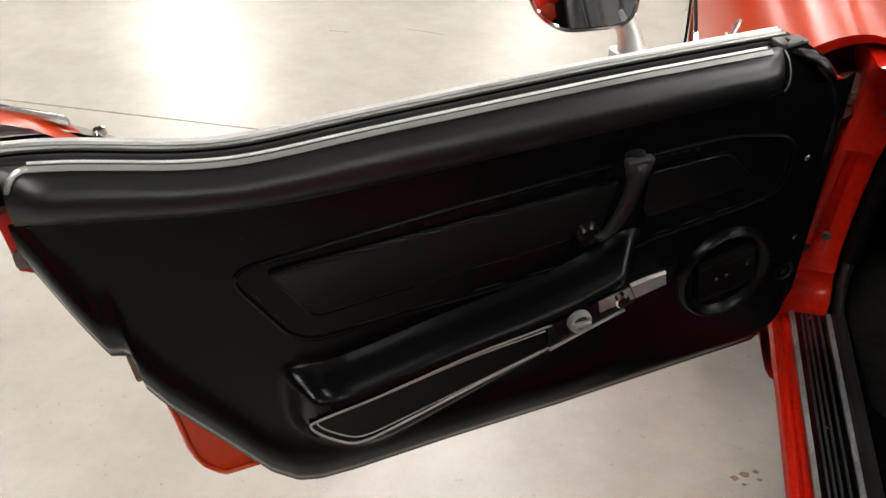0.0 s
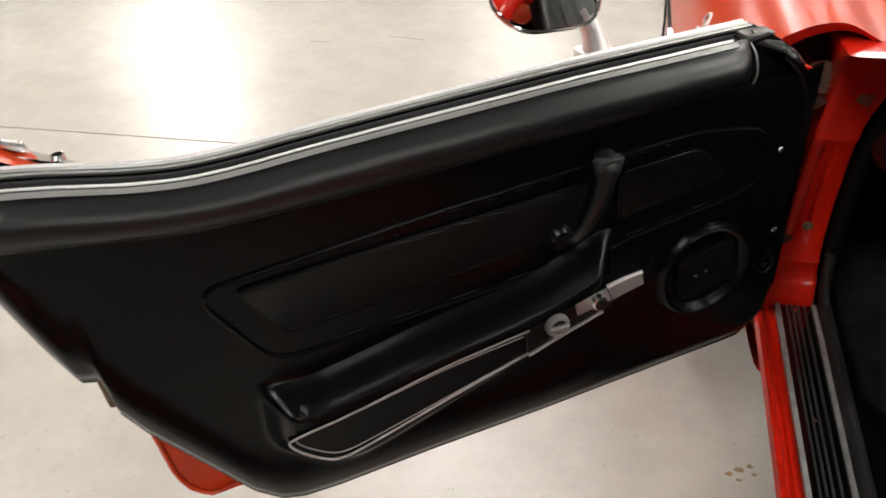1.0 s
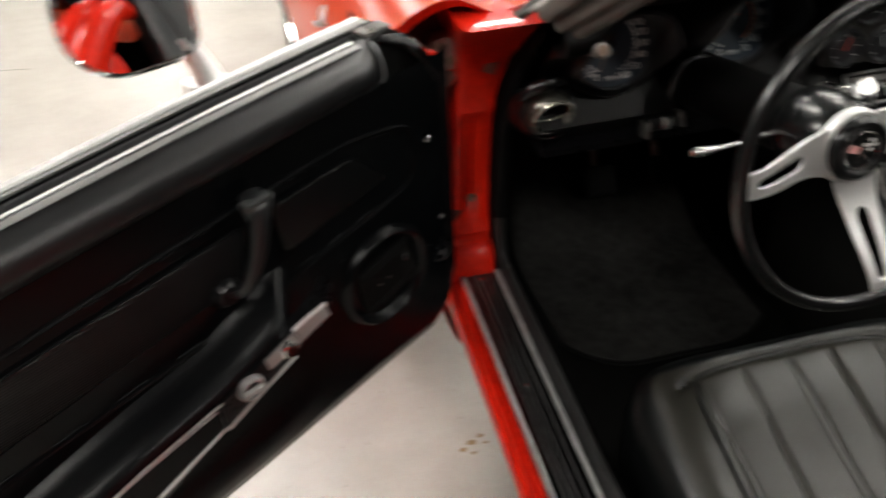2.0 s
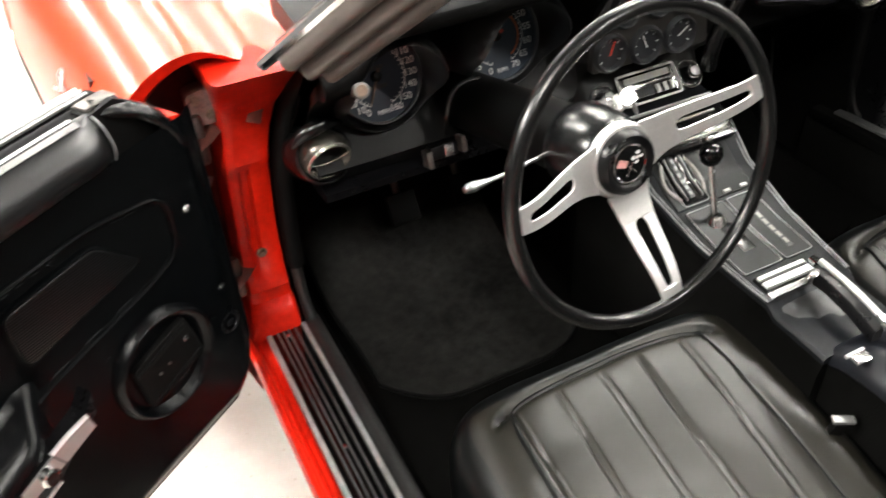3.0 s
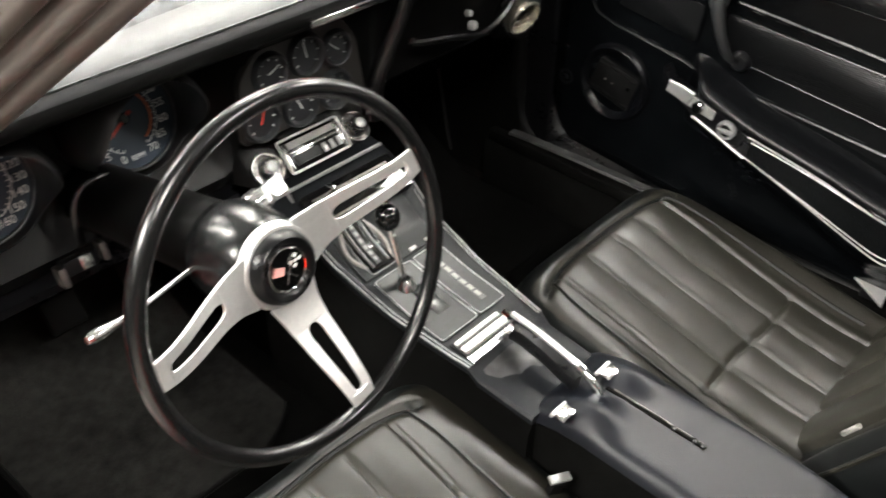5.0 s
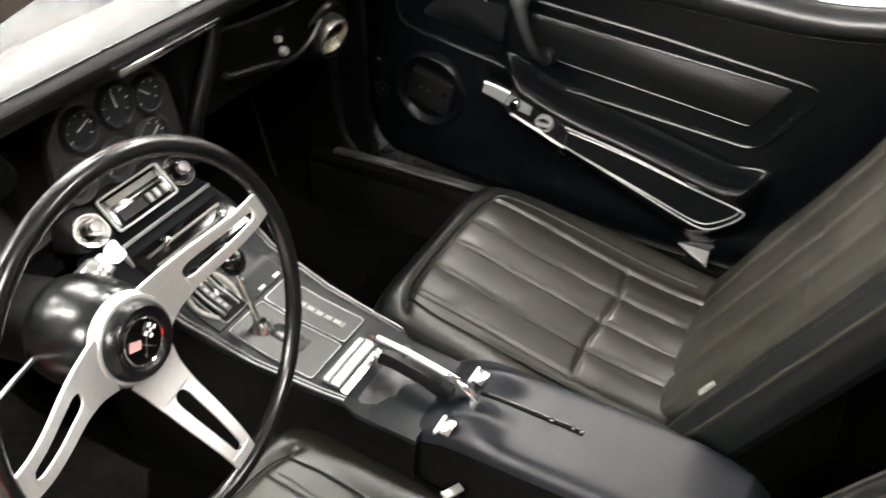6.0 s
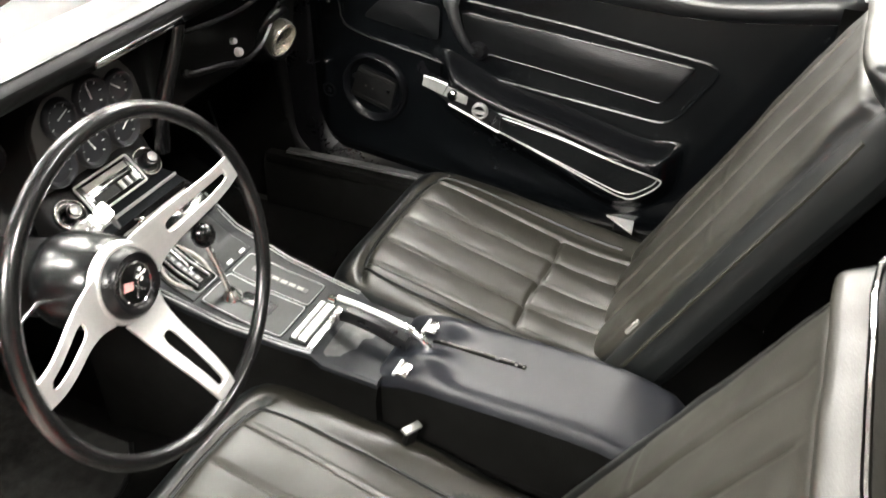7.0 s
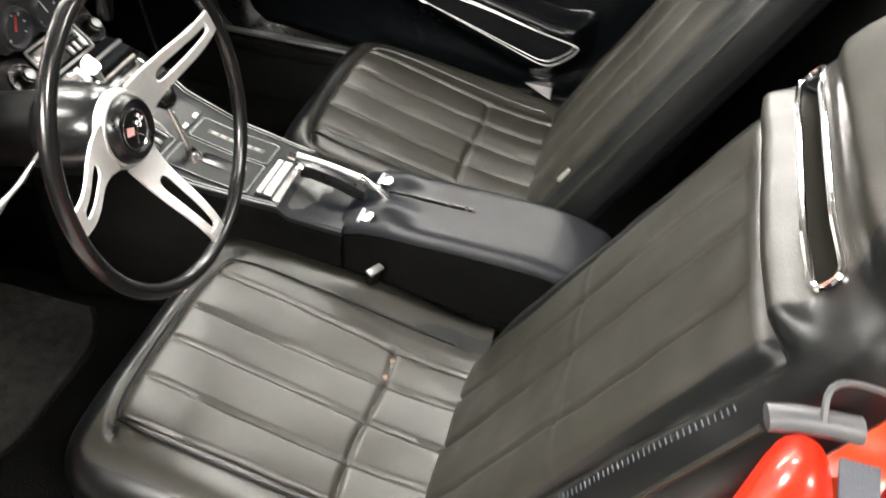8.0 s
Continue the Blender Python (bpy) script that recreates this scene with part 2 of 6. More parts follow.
# ---------- mesh helpers ----------
def finish(bm, smooth=True, angle=40):
    bmesh.ops.remove_doubles(bm, verts=bm.verts, dist=1e-6)
    bmesh.ops.recalc_face_normals(bm, faces=bm.faces)
    for f in bm.faces:
        f.smooth = smooth
    for e in bm.edges:
        if len(e.link_faces) == 2 and e.calc_face_angle(0) > radians(angle):
            e.smooth = False
    return bm


def mesh_of(name, bm, mat):
    finish(bm)
    me = bpy.data.meshes.new(name)
    bm.to_mesh(me)
    bm.free()
    me.materials.append(mat)
    return me


def thing(name, base, label, category, group="", kind=""):
    e = new(name)
    e.empty_display_size = 0.05
    e.location = base
    return tagged(e, label, category, group, kind)


def part(name, bm, mat, parent, label=""):
    """A bmesh in world metres as one mesh under a thing or a part."""
    ob = new(name, mesh_of(name, bm, mat))
    ob.parent = parent
    if parent.parent is None and parent.data is None:
        ob.matrix_parent_inverse = parent.matrix_basis.inverted() if parent.rotation_euler.to_matrix() != Matrix.Identity(3) else Matrix.Translation(-parent.location)
    return tagged(ob, label)


def solo(name, bm, mat, label, category, kind="", group=""):
    return tagged(new(name, mesh_of(name, bm, mat)), label, category, group, kind)


def loft(sections, closed=True, cap=True, bm=None):
    bm = bm or bmesh.new()
    rings = [[bm.verts.new(p) for p in s] for s in sections]
    n = len(rings[0])
    for a, b in zip(rings, rings[1:]):
        for i in range(n if closed else n - 1):
            j = (i + 1) % n
            bm.faces.new((a[i], a[j], b[j], b[i]))
    if cap and closed:
        bm.faces.new(rings[0][::-1])
        bm.faces.new(rings[-1])
    return bm


def catmull(pts, steps=6, closed=False):
    pts = [Vector(p) for p in pts]
    n = len(pts)
    out = []
    for i in range(n if closed else n - 1):
        p0 = pts[(i - 1) % n] if closed or i else pts[0]
        p1, p2 = pts[i], pts[(i + 1) % n]
        p3 = pts[(i + 2) % n] if closed or i + 2 < n else pts[-1]
        for k in range(steps):
            t = k / steps
            out.append(0.5 * (2 * p1 + (p2 - p0) * t + (2 * p0 - 5 * p1 + 4 * p2 - p3) * t * t + (3 * p1 - p0 - 3 * p2 + p3) * t ** 3))
    if not closed:
        out.append(pts[-1])
    return out


def tube(path, r, sides=8, closed=False, bm=None, flat=1.0, up=None):
    """A round or flattened bar along a path; r is a number or one radius a point."""
    path = [Vector(p) for p in path]
    n = len(path)
    secs = []
    prev = None
    for i, p in enumerate(path):
        a = path[(i - 1) % n] if closed or i else path[0]
        b = path[(i + 1) % n] if closed or i + 1 < n else path[-1]
        d = (b - a).normalized()
        ref = Vector(up) if up else (prev if prev is not None else (Vector((0, 0, 1)) if abs(d.z) < 0.9 else Vector((1, 0, 0))))
        s = d.cross(ref)
        s = s.normalized() if s.length > 1e-6 else d.orthogonal().normalized()
        u = s.cross(d).normalized()
        prev = u
        rr = r[i] if isinstance(r, (list, tuple)) else r
        secs.append([p + s * (rr * math.cos(2 * math.pi * k / sides)) + u * (rr * flat * math.sin(2 * math.pi * k / sides)) for k in range(sides)])
    if closed:
        secs.append(secs[0])
        return loft(secs, cap=False, bm=bm)
    return loft(secs, bm=bm)


def box(x0, x1, y0, y1, z0, z1, bevel=0.0, seg=2, bm=None):
    bm = bm or bmesh.new()
    r = bmesh.ops.create_cube(bm, size=1)
    for v in r["verts"]:
        v.co = Vector((x0 + (v.co.x + 0.5) * (x1 - x0), y0 + (v.co.y + 0.5) * (y1 - y0), z0 + (v.co.z + 0.5) * (z1 - z0)))
    if bevel:
        es = list({e for v in r["verts"] for e in v.link_edges})
        bmesh.ops.bevel(bm, geom=es, offset=bevel, segments=seg, profile=0.5, affect="EDGES")
    return bm


def oriented(bm, m):
    bmesh.ops.transform(bm, matrix=m, verts=bm.verts)
    return bm


def frame_at(origin, normal, up):
    """Local x right, y up, z along the normal."""
    z = Vector(normal).normalized()
    x = Vector(up).cross(z).normalized()
    y = z.cross(x)
    m = Matrix((x, y, z)).transposed().to_4x4()
    m.translation = Vector(origin)
    return m


def lathe(profile, sides=32, m=None, bm=None):
    """profile: (radius, height) pairs, turned round the local z axis."""
    b = bmesh.new()
    rings = []
    for r, h in profile:
        rings.append([b.verts.new((r * math.cos(2 * math.pi * k / sides), r * math.sin(2 * math.pi * k / sides), h)) for k in range(sides)] if r > 1e-6 else [b.verts.new((0, 0, h))])
    for a, c in zip(rings, rings[1:]):
        for k in range(sides):
            j = (k + 1) % sides
            if len(a) == 1 and len(c) > 1:
                b.faces.new((a[0], c[k], c[j]))
            elif len(c) == 1 and len(a) > 1:
                b.faces.new((a[k], a[j], c[0]))
            elif len(a) > 1:
                b.faces.new((a[k], a[j], c[j], c[k]))
    if m is not None:
        oriented(b, m)
    return b


def slab(outline, h, m=None, bevel=0.0):
    """A plate with a local x, y outline, from z = 0 to h."""
    bm = bmesh.new()
    lo = [bm.verts.new((x, y, 0)) for x, y in outline]
    f = bm.faces.new(lo)
    r = bmesh.ops.extrude_face_region(bm, geom=[f])
    top = [v for v in r["geom"] if isinstance(v, bmesh.types.BMVert)]
    for v in top:
        v.co.z += h
    if bevel:
        es = [e for e in bm.edges if all(v in top for v in e.verts)]
        bmesh.ops.bevel(bm, geom=es, offset=bevel, segments=2, profile=0.5, affect="EDGES")
    bmesh.ops.recalc_face_normals(bm, faces=bm.faces)
    if m is not None:
        oriented(bm, m)
    return bm


def rounded(points, r, steps=4):
    """A closed 2D outline with its corners rounded."""
    out = []
    n = len(points)
    for i in range(n):
        p, a, b = Vector(points[i]), Vector(points[i - 1]), Vector(points[(i + 1) % n])
        da, db = (a - p), (b - p)
        k = min(r, da.length * 0.45, db.length * 0.45)
        s, e = p + da.normalized() * k, p + db.normalized() * k
        for j in range(steps + 1):
            t = j / steps
            q = (1 - t) ** 2 * s + 2 * t * (1 - t) * p + t * t * e
            out.append((q.x, q.y))
    return out


def interp(x, table):
    return float(np.interp(x, [a for a, _ in table], [b for _, b in table]))


def smoothstep(a, b, x):
    t = min(1, max(0, (x - a) / (b - a)))
    return t * t * (3 - 2 * t)


# ---------- the hall ----------
FLOOR_JOINT_Y = 0.975
floor = tagged(new("floor"), "polished grey concrete hall floor with a saw-cut joint", "floor", kind="structure")
for y0, y1 in ((-14.0, FLOOR_JOINT_Y - 0.003), (FLOOR_JOINT_Y + 0.003, 20.0)):
    part("slab", box(-16, 14, y0, y1, -0.2, 0.0), CONCRETE, floor)
part("joint_filler", box(-16, 14, FLOOR_JOINT_Y - 0.003, FLOOR_JOINT_Y + 0.003, -0.2, -0.006), RUBBER, floor)
STAIN = material("rust_stain", (0.20, 0.13, 0.06), 0.5, vary=0.5, vary_size=60)
DARK_MARK = material("dark_floor_mark", (0.13, 0.12, 0.10), 0.5, vary=0.4, vary_size=60)


def blot(cx, cy, r, seed, mat, name, label):
    """An irregular thin stain on the floor."""
    pts = []
    for k in range(26):
        a = 2 * math.pi * k / 26
        q = r * (0.75 + 0.5 * noise.noise(Vector((2.2 * math.cos(a) + seed, 2.2 * math.sin(a), seed))))
        pts.append((cx + q * math.cos(a), cy + q * math.sin(a) * 0.7))
    return solo(name, slab(pts, 0.0006, Matrix.Translation((0, 0, 0.0004))), mat, label, "stain")


for sx_, sy_, sr_, sd_ in ((-0.688, -0.091, 0.011, 1.0), (-0.668, -0.080, 0.008, 2.3), (-0.706, -0.104, 0.009, 3.7), (-0.662, -0.098, 0.006, 5.1), (-0.690, -0.115, 0.006, 6.1)):
    blot(sx_, sy_, sr_, sd_, STAIN, "rust_stain", "small brown rust stain on the concrete floor")
for k in range(5):
    blot(-2.2 + 0.017 * k, 1.834, 0.0075, 8.0 + k, DARK_MARK, "floor_mark", "small dark mark on the concrete floor")
solo("floor_scratch", tube([(-1.907, 1.921, 0.0005), (-1.85, 1.915, 0.0005), (-1.80, 1.908, 0.0005), (-1.749, 1.895, 0.0005)], 0.0028, 6, flat=0.2), DARK_MARK, "long dark scratch on the concrete floor", "scratch")
for nm, b in (("wall_north", (-16.2, 14.2, 20, 20.2)), ("wall_south", (-16.2, 14.2, -14.2, -14)), ("wall_west", (-16.2, -16, -14, 20)), ("wall_east", (14, 14.2, -14, 20))):
    solo(nm, box(b[0], b[1], b[2], b[3], 0, 5.0), WALL, "plain painted wall of the hall", "wall", "structure")
solo("ceiling", box(-16.2, 14.2, -14.2, 20.2, 5.0, 5.2), ROOF, "plain dark ceiling of the hall", "ceiling", "structure")


def ceiling_light(x, y, w, d):
    t = thing("ceiling_light", (x, y, 5.0), "white box ceiling light with a glowing diffuser", "ceiling light", "ceiling lights")
    bm = bmesh.new()
    for a in ((x - w / 2 - 0.03, x - w / 2, y - d / 2 - 0.03, y + d / 2 + 0.03), (x + w / 2, x + w / 2 + 0.03, y - d / 2 - 0.03, y + d / 2 + 0.03),
              (x - w / 2, x + w / 2, y - d / 2 - 0.03, y - d / 2), (x - w / 2, x + w / 2, y + d / 2, y + d / 2 + 0.03)):
        box(*a, 4.9, 5.0, bm=bm)
    part("housing", bm, WALL, t)
    part("diffuser", box(x - w / 2, x + w / 2, y - d / 2, y + d / 2, 4.925, 4.96), LAMP, t, "glowing white diffuser")


for lx, ly, lw, ld in LIGHTS:
    ceiling_light(lx, ly, lw, ld)

# ---------- the car's body ----------
SILL_Z = 0.32
body = thing("sports_car", (0, 0, 0), "glossy red two-seat sports car with one door open", "car")


def sweep_y(profile, y0, y1, bm=None, closed=True, steps=1):
    """A profile of (x, z) drawn along y."""
    return loft([[(x, y0 + (y1 - y0) * k / steps, z) for x, z in profile] for k in range(steps + 1)], closed=closed, cap=closed, bm=bm)


def rocker(sx):
    prof = [(0.664, SILL_Z - 0.05), (0.690, SILL_Z - 0.030), (0.706, SILL_Z - 0.018), (0.709, SILL_Z - 0.008), (0.705, SILL_Z + 0.001), (0.698, SILL_Z + 0.003), (0.693, SILL_Z - 0.001), (0.691, SILL_Z - 0.007), (0.688, SILL_Z - 0.007), (0.685, SILL_Z - 0.003), (0.676, SILL_Z - 0.003), (0.606, SILL_Z - 0.006),
            (0.606, 0.16), (0.63, 0.14), (0.65, 0.17), (0.655, 0.24)]
    return sweep_y([(sx * x, z) for x, z in prof], -1.02, 0.06)


part("rocker_panel", rocker(-1), RED_JAMB, body, "red painted sill panel")
part("rocker_panel", rocker(1), RED_JAMB, body, "red painted sill panel")


def scuff(sx, seal):
    if sx > 0:
        return seals(sx, RUBBER)
    plate = part("scuff_plate", box(*sorted((sx * 0.674, sx * 0.612)), -0.92, 0.0, SILL_Z - 0.004, SILL_Z + 0.002, 0.001), GLOSS, body, "ribbed black sill scuff plate")
    for x in (0.656, 0.6475, 0.639, 0.628):
        part("rib", box(sx * x - 0.0016, sx * x + 0.0016, -0.915, -0.004, SILL_Z + 0.001, SILL_Z + 0.0045, 0.001), SCUFF_RIB, plate, "worn light rib")
    for x in (0.671, 0.6125):
        part("edge_strip", box(sx * x - 0.0040, sx * x + 0.0040, -0.92, 0.0, SILL_Z - 0.002, SILL_Z + 0.005, 0.0008), WORN_EDGE, plate, "thin bright edge strip")
    for y in (-0.02, -0.268, -0.52, -0.77):
        part("screw", lathe([(0, 0.0025), (0.003, 0.002), (0.004, 0)], 10, Matrix.Translation((sx * 0.6435, y, SILL_Z + 0.0045))), CHROME, plate)
    seals(sx, seal)


def seals(sx, seal):
    low = catmull([(sx * 0.597, -1.0, SILL_Z + 0.002), (sx * 0.597, -0.5, SILL_Z + 0.002), (sx * 0.597, -0.05, SILL_Z + 0.002), (sx * 0.598, 0.0, SILL_Z + 0.012), (sx * 0.598, 0.028, SILL_Z + 0.05), (sx * 0.597, 0.034, 0.42)], 6)
    part("door_seal", tube(low, 0.0125, 10, flat=0.75), seal, body, "worn grey rubber door seal")
    high = catmull([(sx * 0.597, 0.034, 0.415), (sx * 0.594, 0.036, 0.50), (sx * 0.586, 0.036, 0.60), (sx * 0.566, 0.028, 0.68), (sx * 0.550, 0.0, 0.73), (sx * 0.540, -0.05, 0.765)], 6)
    part("upper_seal", tube(high, 0.0145, 10), RUBBER, body, "black rubber door seal")


scuff(-1, SEAL)
scuff(1, RUBBER)


def jamb(sx):
    """The front door pillar: a sheet with a pressed channel, a crease and a flared foot."""
    rows = [(0.300, 0.70, 0.612, -0.002), (0.325, 0.697, 0.613, -0.004), (0.345, 0.69, 0.613, -0.002), (0.365, 0.684, 0.613, 0.012), (0.372, 0.682, 0.613, 0.022), (0.385, 0.681, 0.613, 0.025), (0.395, 0.681, 0.613, 0.020), (0.405, 0.680, 0.613, 0.026), (0.43, 0.680, 0.613, 0.03), (0.50, 0.676, 0.611, 0.032),
            (0.57, 0.672, 0.606, 0.032), (0.605, 0.670, 0.604, 0.031), (0.617, 0.669, 0.602, 0.026), (0.629, 0.668, 0.600, 0.030), (0.66, 0.664, 0.592, 0.03), (0.70, 0.660, 0.578, 0.022), (0.73, 0.662, 0.56, 0.005), (0.755, 0.668, 0.552, -0.02), (0.775, 0.672, 0.55, -0.045), (0.79, 0.672, 0.555, -0.075)]
    secs = []
    for z, xo, xi, y in rows:
        e = 0.010
        ch = 0.011 * smoothstep(0.40, 0.45, z) * (1 - smoothstep(0.585, 0.612, z))
        w = xo - xi
        ripple = 0.0018 * noise.noise(Vector((1.0, y * 30, z * 22)))
        secs.append([(sx * (xo + 0.004), y + 0.10, z), (sx * xo, y + e, z), (sx * (xo - 0.3 * e), y + 0.3 * e, z), (sx * (xo - e), y, z), (sx * (xo - 0.26 * w), y + ripple, z), (sx * (xo - 0.34 * w), y + ch, z), (sx * (xo - 0.47 * w), y + ch, z), (sx * (xo - 0.54 * w), y + ripple, z),
                     (sx * (xi + e), y, z), (sx * (xi + 0.3 * e), y + 0.3 * e, z), (sx * xi, y + e, z), (sx * (xi - 0.002), y + 0.10, z)])
    return loft(secs)


j = part("door_jamb", jamb(-1), RED_JAMB, body, "red painted front door pillar")
for y, z in ((0.030, 0.46),):
    part("bolt", lathe([(0, 0.006), (0.005, 0.006), (0.006, 0.004), (0.006, 0.001), (0.009, 0)], 6, frame_at((-0.645, y, z), (0, -1, 0), (0, 0, 1))), RUST, j)
part("label_plate", oriented(box(-0.010, 0.010, -0.013, 0.013, 0, 0.0015, 0.0006), frame_at((-0.611, 0.0235, 0.692), (0, -1, 0.25), (0.45, 0, 1))), PLATE_TAG, j, "small worn metal plate")
for z in (0.675, 0.435):
    arm_h = catmull([(-0.672, 0.050, z), (-0.690, 0.026, z), (-0.712, 0.004, z), (-0.730, -0.030, z)], 5)
    part("hinge", tube(arm_h, 0.020, 10, flat=0.32, up=(0, 0, 1)), DUSTY_HINGE, j, "dusty steel door hinge arm")
    part("hinge_pin", lathe([(0, 0.036), (0.006, 0.036), (0.008, 0.030), (0.008, -0.030), (0.006, -0.036), (0, -0.036)], 14, Matrix.Translation((-0.690, 0.024, z))), STEEL, j)
    for dz in (-0.016, 0.016):
        part("hinge_bolt", lathe([(0, 0.006), (0.006, 0.006), (0.007, 0.001), (0.010, 0)], 6, frame_at((-0.705, 0.006, z + dz), (-0.55, -0.83, 0), (0, 0, 1))), RUST, j)
casting = loft([[(-0.674 + 0.020 * c, 0.040 + dy, 0.712 + 0.026 * q) for c, q in rounded([(-1, -1), (0.8, -1), (1, 0.5), (0.2, 1), (-1, 0.8)], 0.3, 3)] for dy in (0.03, 0.004, 0.0)])
cast = part("hinge_casting", casting, WORN_METAL, j, "worn grey hinge casting")
for cx_, cz_ in ((-0.683, 0.724), (-0.666, 0.700)):
    part("casting_bolt", lathe([(0, 0.006), (0.005, 0.006), (0.006, 0.002), (0.008, 0)], 6, frame_at((cx_, 0.040, cz_), (0, -1, 0), (0, 0, 1))), RUST, cast)
part("check_strap", tube(catmull([(-0.690, 0.05, 0.60), (-0.705, 0.02, 0.595), (-0.735, -0.02, 0.59)], 5), 0.007, 8, flat=0.4), STEEL, j, "worn steel door check strap")


def fender_section(y, sx, inner=0.5265):
    """Front wing at y: hood side, crown, side, lower edge."""
    crown = interp(y, [(-0.02, 0.815), (0.15, 0.835), (0.45, 0.875), (0.75, 0.885), (1.2, 0.80), (1.6, 0.62)])
    half = interp(y, [(-0.02, 0.835), (0.2, 0.85), (0.5, 0.885), (0.8, 0.895), (1.2, 0.86), (1.6, 0.70)])
    hood = interp(y, [(-0.02, 0.79), (0.2, 0.80), (0.6, 0.80), (1.2, 0.74), (1.6, 0.60)])
    cx = half - 0.16
    arch = 0.16
    if 0.30 < y < 0.98:
        arch = 0.33 + math.sqrt(max(0, 0.345 ** 2 - (y - 0.64) ** 2))
    tuck = 0.115 * (1 - smoothstep(0.1, 0.3, y))
    pts = [(inner, hood), (cx - 0.13, hood + 0.015), (cx - 0.07, crown - 0.03), (cx, crown), (cx + 0.07, crown - 0.022), (half - 0.03, crown - 0.09), (half - 0.006, crown - 0.17), (half, max(min(0.60, crown - 0.2), arch + 0.03)),
           (half - 0.012 - 0.5 * tuck, max(arch + 0.02, 0.45)), (half - 0.03 - tuck, max(arch, 0.20)), (half - 0.07 - tuck, max(arch, 0.19))]
    return [(sx * p.x, y, p.y) for p in catmull([(x, z, 0) for x, z in pts], 5)]


for sx in (-1, 1):
    ys = [-0.02 + 1.62 * k / 90 for k in range(91)]
    f = part("front_wing", loft([fender_section(y, sx) for y in ys], closed=False), RED, body, "glossy red front wing")
    arch = [(sx * (interp(0.64 - 0.345 * math.cos(a), [(0.2, 0.85), (0.5, 0.885), (0.8, 0.895), (1.2, 0.86)]) - 0.004), 0.64 - 0.345 * math.cos(a), 0.33 + 0.345 * math.sin(a)) for a in [math.pi * k / 24 for k in range(25)]]
    part("arch_moulding", tube(arch, 0.008, 6), CHROME, f, "bright wheel arch moulding")
    m = frame_at((sx * 0.830, 0.205, 0.724), (sx * 0.85, -0.10, 0.45), (0, 0.3, 1))
    em = part("emblem", tube([m @ Vector(p) for p in catmull([(-0.024, -0.010, 0.004), (-0.008, -0.014, 0.004), (0.000, -0.004, 0.004), (-0.010, 0.006, 0.004), (-0.004, 0.015, 0.004), (0.008, 0.014, 0.004), (0.012, 0.002, 0.004), (0.014, -0.012, 0.004), (0.026, -0.010, 0.004)], 5)], 0.0032, 6), SATIN, f, "small bright script emblem")
    # wing end towards the door
    sec = fender_section(-0.02, sx, 0.60)[:36]
    lip = loft([[(x, y, z) for x, y, z in sec], [(x * 0.985, y + 0.004, z - 0.012) for x, y, z in sec], [(x * 0.97, y + 0.05, z - 0.03) for x, y, z in sec]], closed=False)
    part("wing_flange", lip, RED_JAMB, f)
part("hinge_panel", loft([[(-0.83, y, 0.42), (-0.82, y, 0.62), (-0.80, y, 0.765), (-0.66, y, 0.765), (-0.66, y, 0.42)] for y in (0.085, 0.12)]), SHADED_GRIMY_RED, body, "recessed hinge panel, grimy red paint darkened as shade")
hood = loft([[(-0.52 + 1.04 * k / 16, y, interp(y, [(0.19, 0.80), (0.6, 0.803), (1.2, 0.745), (1.6, 0.60)]) + 0.03 * math.cos(math.pi * (k / 16 - 0.5)) ** 2) for k in range(17)] for y in [0.19 + 1.41 * i / 20 for i in range(21)]], closed=False)
part("hood", hood, RED, body, "glossy red bonnet")
part("cowl", loft([[(-0.66 + 1.32 * k / 20, y, z - 0.02 * abs(k / 10 - 1) ** 2) for k in range(21)] for y, z in ((0.03, 0.785), (0.10, 0.80), (0.19, 0.805))], closed=False), RED_JAMB, body)
part("nose", loft([[(-0.70 + 1.4 * k / 16, 1.6 + dy - 0.12 * abs(k / 8 - 1) ** 2, z) for k in range(17)] for dy, z in ((0, 0.61), (0.05, 0.55), (0.05, 0.40), (0, 0.25))], closed=False), RED, body)


def quarter_section(y, sx):
    crown = interp(y, [(-1.06, 0.815), (-1.3, 0.88), (-1.7, 0.90), (-2.3, 0.80), (-2.7, 0.74)])
    half = interp(y, [(-1.06, 0.80), (-1.4, 0.86), (-1.9, 0.885), (-2.4, 0.85), (-2.7, 0.76)])
    arch = 0.17
    if -2.20 < y < -1.50:
        arch = 0.33 + math.sqrt(max(0, 0.345 ** 2 - (y + 1.85) ** 2))
    deck = interp(y, [(-1.06, 0.80), (-1.4, 0.83), (-2.0, 0.82), (-2.7, 0.74)])
    cx = half - 0.16
    return [(sx * p.x, y, p.y) for p in catmull([(x, z, 0) for x, z in [(0.40, deck), (cx - 0.10, deck + 0.005), (cx - 0.05, crown - 0.02), (cx, crown), (cx + 0.07, crown - 0.02), (half - 0.03, crown - 0.09), (half, max(0.62, arch + 0.03)), (half - 0.012, max(0.45, arch + 0.015)), (half - 0.03, max(arch, 0.20)), (half - 0.07, max(arch, 0.19))]], 5)]


